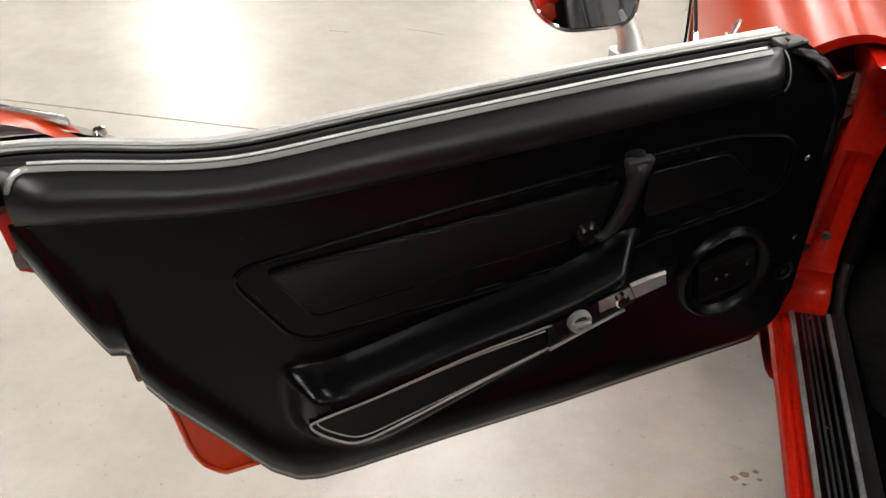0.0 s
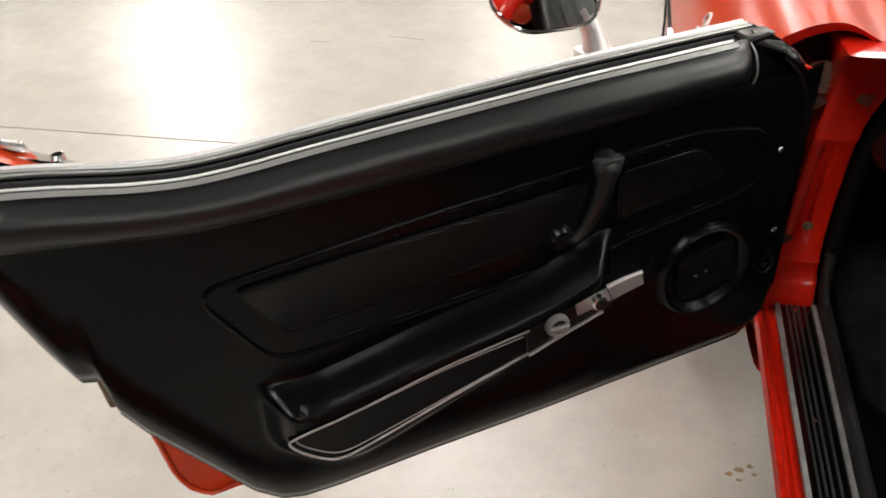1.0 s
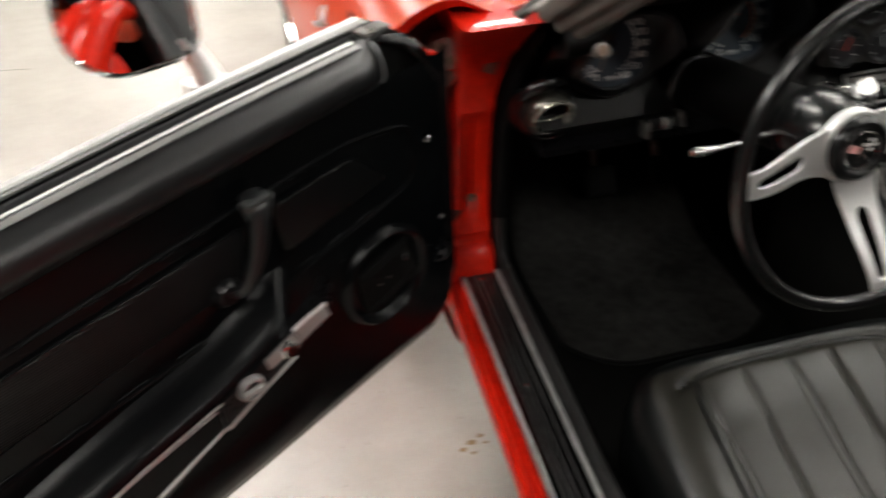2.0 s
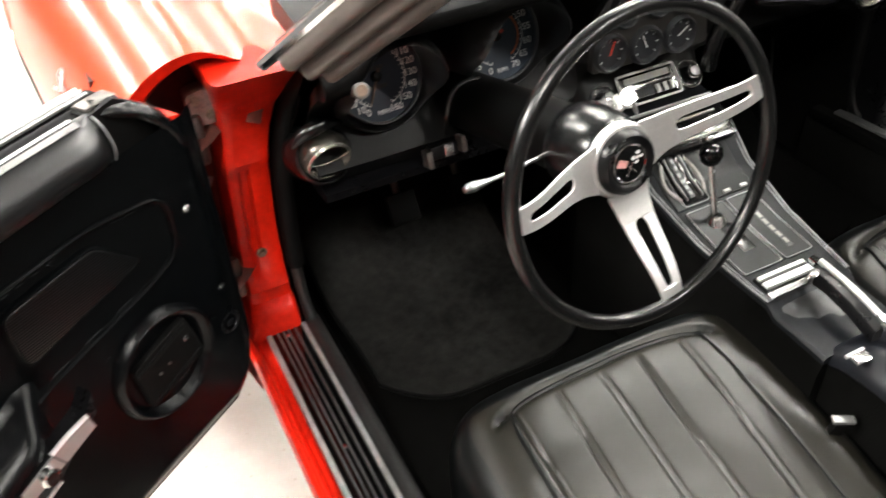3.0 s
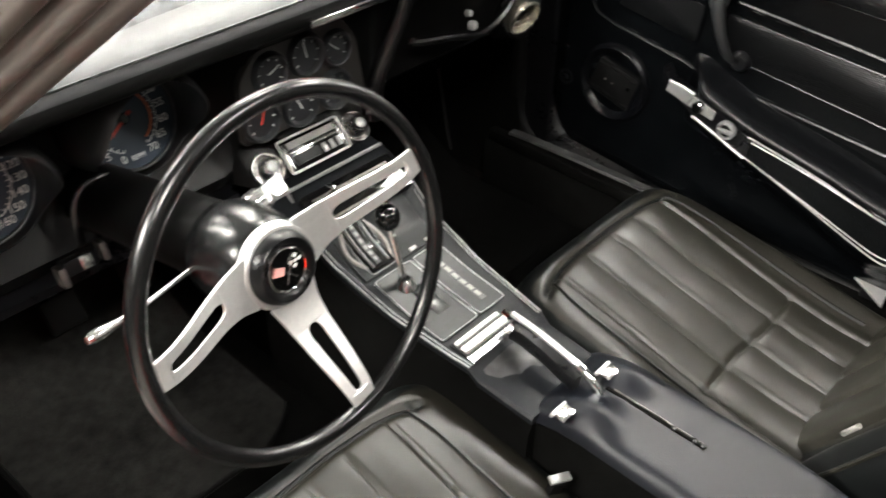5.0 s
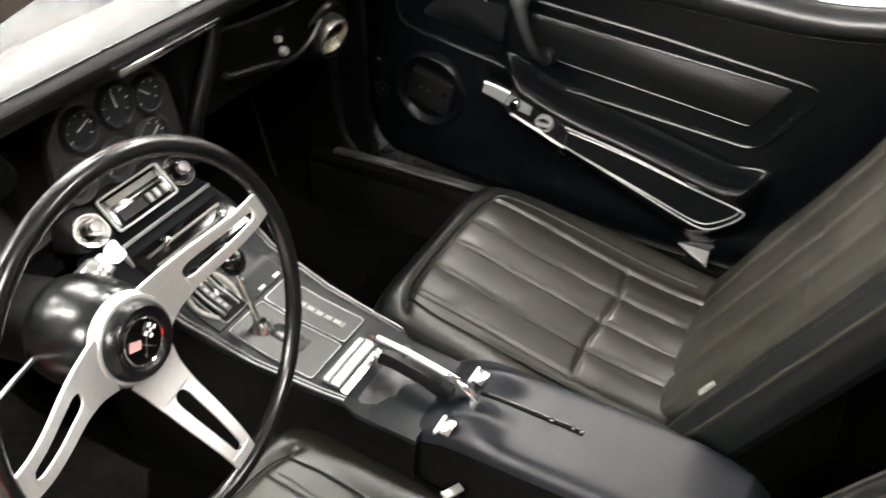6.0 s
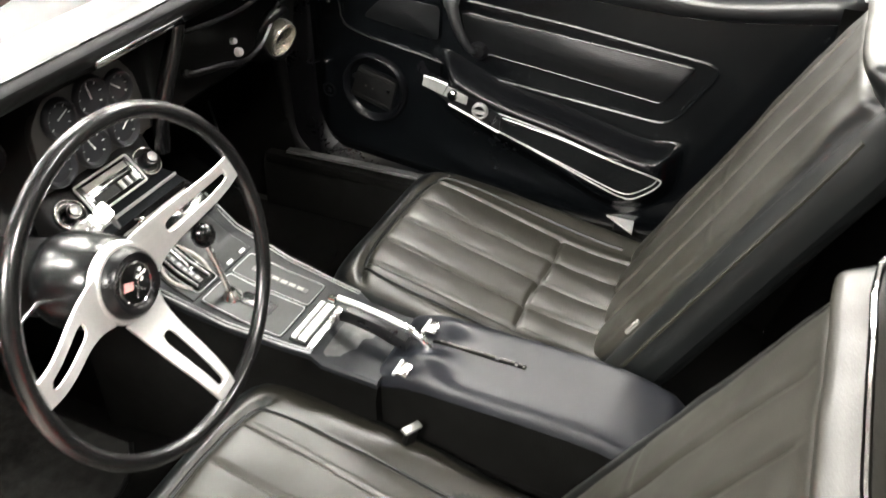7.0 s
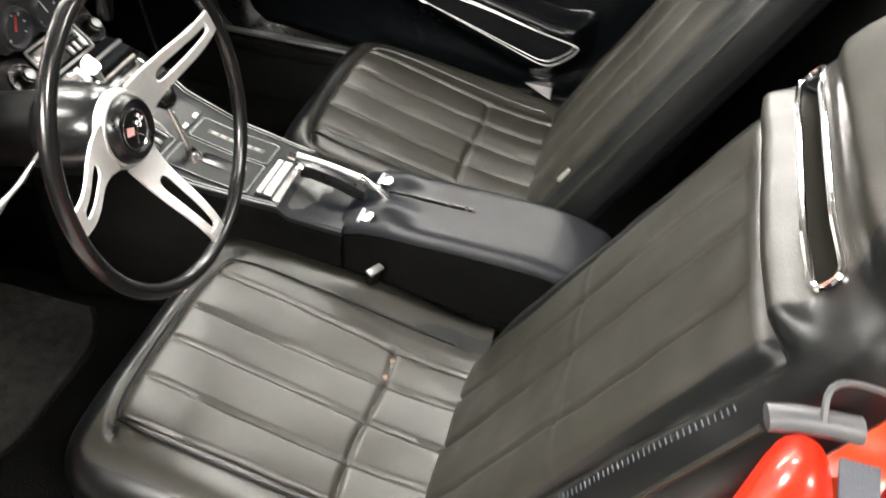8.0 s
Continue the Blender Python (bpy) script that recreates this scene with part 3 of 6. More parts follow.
for sx in (-1, 1):
    ys = [-1.08 - 1.62 * k / 40 for k in range(41)]
    part("rear_quarter", loft([quarter_section(y, sx) for y in ys], closed=False), RED, body, "glossy red rear quarter panel")
    # rear door pillar: red jamb with its rounded inner edge
    rows = [(0.30, 0.70, 0.585, -1.0), (0.40, 0.715, 0.575, -1.01), (0.50, 0.73, 0.57, -1.03), (0.60, 0.745, 0.575, -1.04), (0.66, 0.745, 0.59, -1.045), (0.70, 0.74, 0.60, -1.05), (0.725, 0.73, 0.61, -1.06)]
    secs = []
    for z, xo, xi, y in rows:
        secs.append([(sx * (xo + 0.02), y - 0.12, z), (sx * xo, y - 0.008, z), (sx * (xo - 0.008), y, z), (sx * (xi + 0.02), y + 0.004, z), (sx * (xi + 0.005), y, z), (sx * xi, y - 0.012, z), (sx * (xi - 0.005), y - 0.12, z)])
    rj = part("rear_jamb", loft(secs), RED_JAMB, body, "red painted rear door pillar")
    for dy in ((0.0, -0.080) if sx < 0 else ()):
        lobe = catmull([(sx * 0.542, -1.066 + dy, 0.772), (sx * 0.562, -1.060 + dy, 0.790), (sx * 0.600, -1.050 + dy, 0.790), (sx * 0.650, -1.034 + dy, 0.762), (sx * 0.720, -1.020 + dy, 0.690)], 6)
        part("pillar_bead", tube(lobe, [0.009 + 0.034 * (k / 24) ** 0.8 for k in range(25)], 18), RED_JAMB, rj, "rounded red pillar bead")
    part("striker", lathe([(0.004, 0), (0.004, 0.02), (0.009, 0.021), (0.009, 0.026), (0, 0.027)], 12, frame_at((sx * 0.66, -1.033, 0.60), (0, 1, 0), (0, 0, 1))), DULL_CHROME, rj, "bright door latch striker")
part("rear_deck", loft([[(-0.42 + 0.84 * k / 10, y, z + 0.012 * math.cos(math.pi * (k / 10 - 0.5))) for k in range(11)] for y, z in ((-1.30, 0.835), (-1.4, 0.832), (-2.0, 0.822), (-2.7, 0.742))], closed=False), RED, body)
part("tail", loft([[(-0.72 + 1.44 * k / 10, -2.7 + dy, z) for k in range(11)] for dy, z in ((0, 0.745), (-0.04, 0.66), (-0.02, 0.45), (0.05, 0.25))], closed=False), RED, body)
part("underbody", box(-0.65, 0.65, -2.65, 1.55, 0.13, 0.165), RUBBER, body)

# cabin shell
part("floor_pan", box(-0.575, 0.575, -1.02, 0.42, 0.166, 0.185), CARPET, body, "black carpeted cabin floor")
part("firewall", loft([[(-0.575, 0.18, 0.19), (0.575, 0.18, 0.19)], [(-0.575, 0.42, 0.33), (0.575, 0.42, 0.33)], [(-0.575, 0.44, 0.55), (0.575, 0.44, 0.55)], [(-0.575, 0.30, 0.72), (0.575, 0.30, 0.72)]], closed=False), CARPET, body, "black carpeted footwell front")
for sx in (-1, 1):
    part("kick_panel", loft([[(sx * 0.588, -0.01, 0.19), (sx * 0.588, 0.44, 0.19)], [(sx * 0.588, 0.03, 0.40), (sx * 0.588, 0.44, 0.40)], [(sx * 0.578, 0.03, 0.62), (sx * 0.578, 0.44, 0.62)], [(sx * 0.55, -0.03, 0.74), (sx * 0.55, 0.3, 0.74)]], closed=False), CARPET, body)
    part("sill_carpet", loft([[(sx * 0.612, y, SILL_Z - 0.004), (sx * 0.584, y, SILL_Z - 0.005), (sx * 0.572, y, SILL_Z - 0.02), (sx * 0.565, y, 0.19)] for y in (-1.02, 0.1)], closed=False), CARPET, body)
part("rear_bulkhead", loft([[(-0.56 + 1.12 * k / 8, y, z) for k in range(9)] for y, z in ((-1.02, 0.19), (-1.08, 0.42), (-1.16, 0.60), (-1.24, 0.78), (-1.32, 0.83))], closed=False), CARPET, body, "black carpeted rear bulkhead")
part("far_sill_cover", box(0.606, 0.74, -1.0, 0.08, 0.30, 0.3245, 0.004), PLASTIC, body)
part("far_sill_ledge", box(0.566, 0.606, -1.0, 0.09, 0.30, 0.326, 0.006), CARPET, body)
part("far_sill_strip", loft([[(x0, y, z), (x0 + 0.002, y, z + 0.005), (x0 + 0.018, y, z + 0.006), (x0 + 0.022, y, z)] for x0, y, z in ((0.571, 0.035, 0.332), (0.571, 0.0, 0.334), (0.571, -0.15, 0.338), (0.571, -0.345, 0.340))]), SCUFF_RIB, body, "dull bright far sill strip")
part("kick_seam", tube(catmull([(0.436, 0.110, 0.505), (0.438, 0.104, 0.46), (0.450, 0.100, 0.37), (0.460, 0.098, 0.318)], 4), 0.0022, 8), SEAL, body, "pale worn trim edge in the far footwell")
part("far_sill_plate", slab([(0.592, -0.686), (0.547, -0.748), (0.598, -0.741)], 0.004, Matrix.Translation((0, 0, 0.344)), 0.0005), BRUSHED, body, "small bright far sill plate")
part("plate_bracket", box(0.578, 0.590, -0.736, -0.706, 0.325, 0.345, 0.001), PLASTIC, body)
part("far_front_trim", box(0.60, 0.70, -0.04, 0.10, 0.30, 0.79, 0.01), PLASTIC, body)
for sx in (-1, 1):
    part("quarter_trim", loft([[(sx * 0.56, y, 0.19), (sx * 0.558, y, 0.5), (sx * 0.55, y, 0.78 if sx > 0 else 0.6), (sx * 0.53, y, 0.826 if sx > 0 else 0.62)] for y in (-1.0 if sx > 0 else -1.05, -1.15, -1.3)], closed=False), CARPET, body, "black carpeted inner quarter trim")
part("tunnel", loft([[(-0.10, y, 0.185), (-0.085, y, h), (0.10, y, h), (0.115, y, 0.185)] for y, h in ((-1.03, 0.30), (-0.4, 0.34), (0.40, 0.42))], closed=False), CARPET, body)

grille = part("cowl_grille", box(-0.34, 0.34, 0.045, 0.150, 0.798, 0.808, 0.002), RUBBER, body, "black slotted cowl grille")
for gy in (0.060, 0.078, 0.096, 0.114, 0.132):
    part("slat", box(-0.33, 0.33, gy - 0.004, gy + 0.004, 0.807, 0.812, 0.001), PLASTIC, grille)
for gx in (-0.24, -0.12, 0.0, 0.12, 0.24):
    part("grille_bar", box(gx - 0.003, gx + 0.003, 0.05, 0.145, 0.807, 0.814, 0.001), SATIN, grille)
# windscreen frame
A0, A1 = Vector((-0.592, -0.150, 0.818)), Vector((-0.405, -0.395, 1.055))
for sx in (-1, 1):
    flip = Vector((sx * -1, 1, 1))
    lo, hi = A0 * flip, A1 * flip
    lo, hi = Vector((sx * 0.592, A0.y, A0.z)), Vector((sx * 0.405, A1.y, A1.z))
    secs = []
    for k in range(9):
        p = lo.lerp(hi, 0.075 + 0.925 * k / 8)
        ax = (hi - lo).normalized()
        out = Vector((sx, 0.15, 0.25))
        out = (out - ax * out.dot(ax)).normalized()
        nr = ax.cross(out) * sx
        shape = [(0.032, -0.012)] + [(c + 0.0098 * math.cos(a), 0.006 + hh * math.sin(a)) for c, hh in ((0.021, 0.010), (0.0, 0.013), (-0.021, 0.010)) for a in [math.pi * q / 8 for q in range(9)]] + [(-0.032, -0.010), (0, -0.02)]
        secs.append([p + out * a * (1.30 + 0.02 * k) - nr * b * 1.15 for a, b in shape])
    pil = part("windscreen_pillar", loft(secs), PILLAR, body, "satin dark windscreen pillar trim")
    ax = (hi - lo).normalized()
    out = Vector((sx, 0.15, 0.25))
    out = (out - ax * out.dot(ax)).normalized()
    part("moulding", tube([lo.lerp(hi, k / 6) + out * (0.041 + 0.001 * k) for k in range(7)], 0.0075, 8), CHROME, pil, "thin bright outer moulding")
hdr = catmull([(-0.405, -0.395, 1.055), (-0.2, -0.37, 1.075), (0.0, -0.36, 1.08), (0.2, -0.37, 1.075), (0.405, -0.395, 1.055)], 4)
part("windscreen_header", tube(hdr, 0.022, 8), PILLAR, body)
ws = part("windscreen", loft([[Vector((-0.575, -0.10, 0.83)).lerp(Vector((-0.39, -0.385, 1.055)), v).lerp(Vector((0.575, -0.10, 0.83)).lerp(Vector((0.39, -0.385, 1.055)), v), u) + Vector((0, 0.10 * (1 - (2 * u - 1) ** 2) * (1 - 0.7 * v), 0)) for u in [k / 16 for k in range(17)]] for v in [i / 6 for i in range(7)]], closed=False), GLASS, body, "clear windscreen glass")
ws.visible_shadow = False
edge = [Vector((-0.575, -0.10, 0.83)).lerp(Vector((0.575, -0.10, 0.83)), u) + Vector((0, 0.012 + 0.10 * (1 - (2 * u - 1) ** 2), 0.002)) for u in [k / 24 for k in range(25)]]
part("screen_moulding", tube(edge, 0.007, 8), CHROME, body, "bright lower windscreen moulding")
for sx in (-1, 1):
    part("bonnet_channel", box(*sorted((sx * 0.515, sx * 0.540)), 0.19, 1.5, 0.70, 0.755), RUBBER, body)


def road_wheel(x, y):
    sx = 1 if x > 0 else -1
    m = frame_at((x, y, 0.33), (sx, 0, 0), (0, 0, 1))
    w = part("road_wheel", lathe([(0.19, -0.10), (0.28, -0.11), (0.318, -0.09), (0.33, -0.06), (0.33, 0.06), (0.318, 0.09), (0.28, 0.11), (0.19, 0.10)], 40, m), RUBBER, body, "black road tyre")
    part("rim", lathe([(0.19, 0.10), (0.185, 0.06), (0.13, 0.03), (0.06, 0.07), (0, 0.075)], 32, m), DULL_CHROME, w)


for wx, wy in ((-0.745, 0.64), (0.745, 0.64), (-0.665, -1.85), (0.665, -1.85)):
    road_wheel(wx, wy)


# ---------- doors ----------
DOOR_O, DOOR_U, DOOR_N = Vector((-0.656, -0.097, 0)), Vector((-0.844, -0.536, 0)), Vector((0.536, -0.844, 0))


def left_door(s, z, d):
    return DOOR_O + DOOR_U * s + DOOR_N * d + Vector((0, 0, z))


def right_door(s, z, d):
    return Vector((RIGHT_X - d, RIGHT_Y - s, z + RIGHT_DZ))


TRIM_Z = [(0.05, 0.850), (0.199, 0.846), (0.395, 0.839), (0.6, 0.827), (0.725, 0.819), (0.814, 0.811), (0.871, 0.813), (0.949, 0.828), (1.008, 0.840), (1.05, 0.842)]
SEAM_Z = [(0.05, 0.800), (0.179, 0.798), (0.466, 0.782), (0.668, 0.768), (0.822, 0.763), (0.907, 0.771), (1.011, 0.786), (1.06, 0.790)]
LOW_Z = [(0.055, 0.425), (0.07, 0.395), (0.108, 0.364), (0.428, 0.332), (0.602, 0.319), (0.74, 0.305), (0.79, 0.304), (0.82, 0.312), (0.853, 0.342), (0.901, 0.415), (0.955, 0.495), (0.978, 0.540), (0.982, 0.590), (1.003, 0.596), (1.04, 0.69), (1.057, 0.735)]
LEDGE_Z = [(0.34, 0.615), (0.374, 0.600), (0.487, 0.545), (0.60, 0.524), (0.72, 0.508), (0.78, 0.512), (0.84, 0.53)]
ARM_TOP = [(s, z + 0.030) for s, z in LEDGE_Z]
PAD_LOW = [(0.34, 0.618), (0.374, 0.602), (0.418, 0.580), (0.488, 0.555), (0.60, 0.534), (0.72, 0.503), (0.79, 0.489), (0.84, 0.489)]
PAD_PROFILE = [(-0.004, 0.034), (0.001, 0.030), (0.007, 0.025), (0.018, 0.021), (0.030, 0.0175), (0.040, 0.0135), (0.047, 0.0085), (0.0505, 0.003), (0.0515, -0.001), (0.048, -0.004), (0.030, -0.005), (-0.004, -0.004)]
ARM_LOW = [(0.34, 0.57), (0.39, 0.548), (0.49, 0.508), (0.70, 0.424), (0.75, 0.418), (0.80, 0.46), (0.84, 0.50)]


def soft(s, table):
    return sum(interp(s + 0.014 * k, table) for k in range(-3, 4)) / 7


def dense(points, n=10):
    """A closed outline with n points a side."""
    out = []
    for i, (a, b) in enumerate(points):
        c, d = points[(i + 1) % len(points)]
        out += [(a + (c - a) * k / n, b + (d - b) * k / n) for k in range(n)]
    return out


def panel_depth(s, z):
    a = smoothstep(0.345, 0.395, s) * (1 - smoothstep(0.785, 0.83, s))
    top, led, low = soft(s, ARM_TOP) - 0.014, soft(s, LEDGE_Z) - 0.014, soft(s, ARM_LOW)
    if z > top:
        k = 0.0
    elif z > led:
        k = smoothstep(0, 1, (top - z) / (top - led))
    elif z > low:
        k = 1.0
    else:
        k = 1 - smoothstep(0, 0.06, low - z)
    d = 0.048 * a * k
    lo = interp(s, LOW_Z)
    d -= 0.010 * (1 - smoothstep(0, 0.030, z - lo)) ** 1.5
    d += 0.009 * math.exp(-((z - lo - 0.055) / 0.030) ** 2) * smoothstep(0.30, 0.45, s)
    d -= 0.012 * (1 - smoothstep(0, 0.03, s - 0.055))
    d -= 0.010 * (1 - smoothstep(0, 0.04, 1.057 - s))
    return d


def car_door(f, name_label, shell):

    def P(pts, dd):
        return [f(s, z, panel_depth(s, z) + dd) for s, z in pts]

    # padded inner panel
    bm = bmesh.new()
    ns, nz = 190, 110
    grid = []
    for i in range(ns + 1):
        s = 0.055 + 1.0 * i / ns
        lo, hi = interp(s, LOW_Z), soft(s, SEAM_Z)
        grid.append([bm.verts.new(f(s, lo + (hi - lo) * j / nz, panel_depth(s, lo + (hi - lo) * j / nz))) for j in range(nz + 1)])
    for i in range(ns):
        for j in range(nz):
            bm.faces.new((grid[i][j], grid[i + 1][j], grid[i + 1][j + 1], grid[i][j + 1]))
    d = panel = part("door", bm, VINYL, body, name_label)
    # padded roll under the window line
    secs = []
    for i in range(61):
        s = 0.178 + 0.872 * i / 60
        lo, hi = soft(s, SEAM_Z) - 0.002, soft(s, TRIM_Z)
        e = 1 - 0.6 * (1 - smoothstep(0, 0.02, s - 0.178)) - 0.6 * smoothstep(1.02, 1.05, s)
        sec = []
        for k in range(9):
            t = k / 8
            sec.append(f(s, lo + (hi - lo) * t, -0.004 + 0.026 * e * math.sin(math.pi * min(1, t * 0.9 + 0.06)) ** 0.7 - 0.012 * t))
        sec += [f(s, hi, -0.020), f(s, hi - 0.02, -0.024), f(s, lo, -0.03)]
        secs.append(sec)
    roll = part("top_roll", loft(secs), VINYL_PAD, d, "padded black vinyl top roll")
    part("roll_end_strip", tube(catmull([f(0.177, soft(0.178, TRIM_Z) - 0.001, -0.010), f(0.176, 0.835, 0.002), f(0.176, 0.815, 0.010), f(0.178, 0.800, 0.008)], 4), 0.0011, 6), FRAME, d, "thin bright end strip")
    seam = [f(0.18 + 0.86 * i / 60, soft(0.18 + 0.86 * i / 60, SEAM_Z) - 0.003, 0.001) for i in range(61)]
    part("stitch_bead", tube(seam, 0.0018, 6), VINYL, d)
    # bright strips along the window slot
    tr = [(0.195 + 0.83 * i / 60) for i in range(61)]

    far = [(0.150 + 0.935 * i / 66) for i in range(67)]

    def strip(d0, d1, dz0, dz1, mat, name, lab):
        sec = []
        for s in (tr if d0 > -0.03 else far):
            z = soft(s, TRIM_Z)
            sec.append([f(s, z + dz0, d0), f(s, z + dz1, (d0 + d1) / 2), f(s, z + dz0, d1), f(s, z + dz0 - 0.006, (d0 + d1) / 2)])
        return part(name, loft(sec), mat, d, lab)

    strip(-0.0170, -0.0055, -0.001, 0.0025, SATIN, "inner_moulding", "satin bright inner window moulding")
    strip(-0.0215, -0.0185, 0.001, 0.003, BRUSHED, "inner_moulding", "thin bright inner window moulding")
    curl = [(1.024, 0.0, -0.011), (1.034, -0.002, -0.008), (1.042, -0.009, -0.004), (1.046, -0.018, 0.002)]
    part("moulding_end", tube(catmull([f(s, soft(s, TRIM_Z) + dz, dd) for s, dz, dd in curl], 4), [0.0050] * 9 + [0.0046, 0.0042, 0.0036, 0.003], 8, flat=0.6), SATIN, d)
    sec = []
    for s in far:
        z = soft(s, TRIM_Z)
        sec.append([f(s, z + 0.000, -0.066), f(s, z + 0.001, -0.0462), f(s, z - 0.010, -0.0455), f(s, z - 0.012, -0.036), f(s, z - 0.009, -0.028), f(s, z - 0.002, -0.0215), f(s, z - 0.002, -0.0165), f(s, z - 0.04, -0.0165), f(s, z - 0.04, -0.066)])
    part("window_slot", loft(sec), CARPET, d, "black felt lined window slot")
    strip(-0.0488, -0.0452, 0.003, 0.0052, SATIN, "outer_moulding", "thin bright outer window moulding")
    strip(-0.0570, -0.0536, 0.003, 0.0058, SATIN, "outer_moulding", "thin bright outer window moulding")
    strip(-0.0668, -0.0618, 0.002, 0.0052, BRUSHED, "outer_moulding", "thin bright outer window moulding")
    strip(-0.0400, -0.0375, -0.0020, 0.0005, GUIDE, "window_sweep", "dark rubber window sweep lip")
    strip(-0.0335, -0.0315, -0.0045, -0.0025, GUIDE, "window_sweep", "dark rubber window sweep lip")
    # shell between panel and skin
    outline = [(min(s, 1.03) - 0.012 * (s > 0.8), z + 0.035) for s, z in LOW_Z] + [(1.015, 0.80), (0.9, 0.80), (0.5, 0.80), (0.10, 0.80), (0.066, 0.79)]
    bm = loft([[f(s, z, dd) for s, z in outline] for dd in (-0.018, -0.06, -0.10)])
    part("door_shell", bm, shell, d, "painted door shell edge")
    # outer skin
    skin = [(0.812, -0.060), (0.816, -0.085), (0.808, -0.108), (0.79, -0.128), (0.74, -0.142), (0.66, -0.150), (0.56, -0.148), (0.46, -0.140), (0.36, -0.128), (0.31, -0.120), (0.29, -0.116), (0.275, -0.112), (0.262, -0.108), (0.256, -0.106)]
    rear = [(0.256, 0.915), (0.270, 0.938), (0.29, 0.950), (0.31, 0.957), (0.41, 0.972), (0.55, 1.0), (0.68, 1.045), (0.83, 1.11)]
    secs = []
    for z, dd in skin:
        s1 = interp(z, rear)
        row = []
        for k in range(25):
            s = 0.11 + (s1 - 0.11) * k / 24
            zz = max(z, interp(s, [(0.1, 0.335), (0.43, 0.30), (0.75, 0.262), (0.95, 0.256)])) + (soft(s, TRIM_Z) - 0.832 + 0.052 * smoothstep(0.93, 1.07, s) - 0.016 * (1 - smoothstep(0.86, 0.95, s)) * smoothstep(0.06, 0.10, -dd)) * smoothstep(0.6, 0.81, z)
            row.append(f(s, zz, dd - 0.012 * math.sin(math.pi * k / 24)))
        secs.append(row)
    sk = part("outer_skin", loft(secs, closed=False), RED, d, "glossy red outer door skin")
    hem = [row[-1] for row in secs[4:]] + secs[-1][-2::-1]
    part("skin_hem", tube(hem, 0.0045, 8), RED, sk)
    # outside handle
    def shoulder(s, dd, h):
        return f(s, interp(dd, [(-0.128, 0.79), (-0.108, 0.808), (-0.085, 0.816), (-0.06, 0.812)]) + soft(s, TRIM_Z) - 0.832 + 0.052 * smoothstep(0.93, 1.07, s) + 0.002 + h, dd)

    plate = rounded([(0.945, -0.086), (0.975, -0.076), (1.10, -0.074), (1.10, -0.118), (0.985, -0.120), (0.95, -0.108)], 0.008)
    hd = part("outside_handle", loft([[shoulder(s, dd, h) for s, dd in plate] for h in (-0.02, 0.0, 0.005)]), CHROME, d, "bright recessed outside door handle")
    flap = rounded([(0.985, -0.083), (1.09, -0.082), (1.09, -0.106), (0.99, -0.108)], 0.006)
    part("handle_flap", loft([[shoulder(s, dd, h) for s, dd in flap] for h in (0.004, 0.009)]), DULL_CHROME, d)
    part("handle_button", lathe([(0, 0.007), (0.006, 0.006), (0.008, 0)], 14, Matrix.Translation(shoulder(0.962, -0.095, 0.005))), CHROME, d)
    # insert with piping
    outer = rounded([(0.868, 0.684), (0.603, 0.716), (0.372, 0.737), (0.235, 0.746), (0.130, 0.728), (0.135, 0.650), (0.18, 0.635), (0.425, 0.594), (0.795, 0.562)], 0.035, 6)
    part("piping", tube(P(dense(outer, 6), 0.001), 0.0028, 6, closed=True), VINYL, panel, "raised vinyl piping")
    outer2 = rounded([(0.858, 0.682), (0.603, 0.711), (0.372, 0.732), (0.236, 0.740), (0.138, 0.724), (0.142, 0.653), (0.19, 0.640), (0.43, 0.600), (0.79, 0.568)], 0.033, 6)
    line = P(dense(outer2, 8), 0.0008)
    sew = bmesh.new()
    for k in range(0, len(line) - 1, 2):
        if 0.002 < (line[k + 1] - line[k]).length:
            tube([line[k], line[k].lerp(line[k + 1], 0.5), line[k + 1]], 0.0007, 4, bm=sew)
    tagged(part("stitching", sew, THREAD, panel), kind="stuff")

    def plate_on(corners, name, lab):
        out = rounded(corners, 0.012, 4)
        cx, cz = sum(s for s, _ in out) / len(out), sum(z for _, z in out) / len(out)
        inn = [(cx + (s - cx) * 0.985, cz + (z - cz) * 0.93) for s, z in out]
        bm = bmesh.new()
        a = [bm.verts.new(f(s, z, -0.002)) for s, z in out]
        b = [bm.verts.new(f(s, z, 0.0035)) for s, z in out]
        c = [bm.verts.new(f(s, z, 0.0055)) for s, z in inn]
        n = len(a)
        for i in range(n):
            j = (i + 1) % n
            bm.faces.new((a[i], a[j], b[j], b[i]))
            bm.faces.new((b[i], b[j], c[j], c[i]))
        bm.faces.new(c)
        pl = part(name, bm, WEAVE, panel, lab)
        part("insert_piping", tube([f(s, z, 0.003) for s, z in out], 0.002, 6, closed=True), VINYL, panel)

    plate_on([(0.822, 0.676), (0.388, 0.713), (0.405, 0.645), (0.773, 0.602)], "woven_insert", "black woven vinyl insert")
    plate_on([(0.350, 0.717), (0.236, 0.726), (0.185, 0.674), (0.345, 0.648)], "woven_insert", "black woven vinyl insert")
    # pull strap
    path = [(0.378, 0.752, 0.012), (0.380, 0.748, 0.026), (0.384, 0.735, 0.034), (0.396, 0.70, 0.038), (0.412, 0.668, 0.036), (0.422, 0.652, 0.028), (0.426, 0.645, 0.012)]
    st = part("pull_handle", tube([f(*p) for p in catmull(path, 4)], [0.0135 - 0.0075 * smoothstep(0, 1, k / 24) for k in range(25)], 10, flat=0.55), VINYL_PAD, d, "black vinyl pull handle")
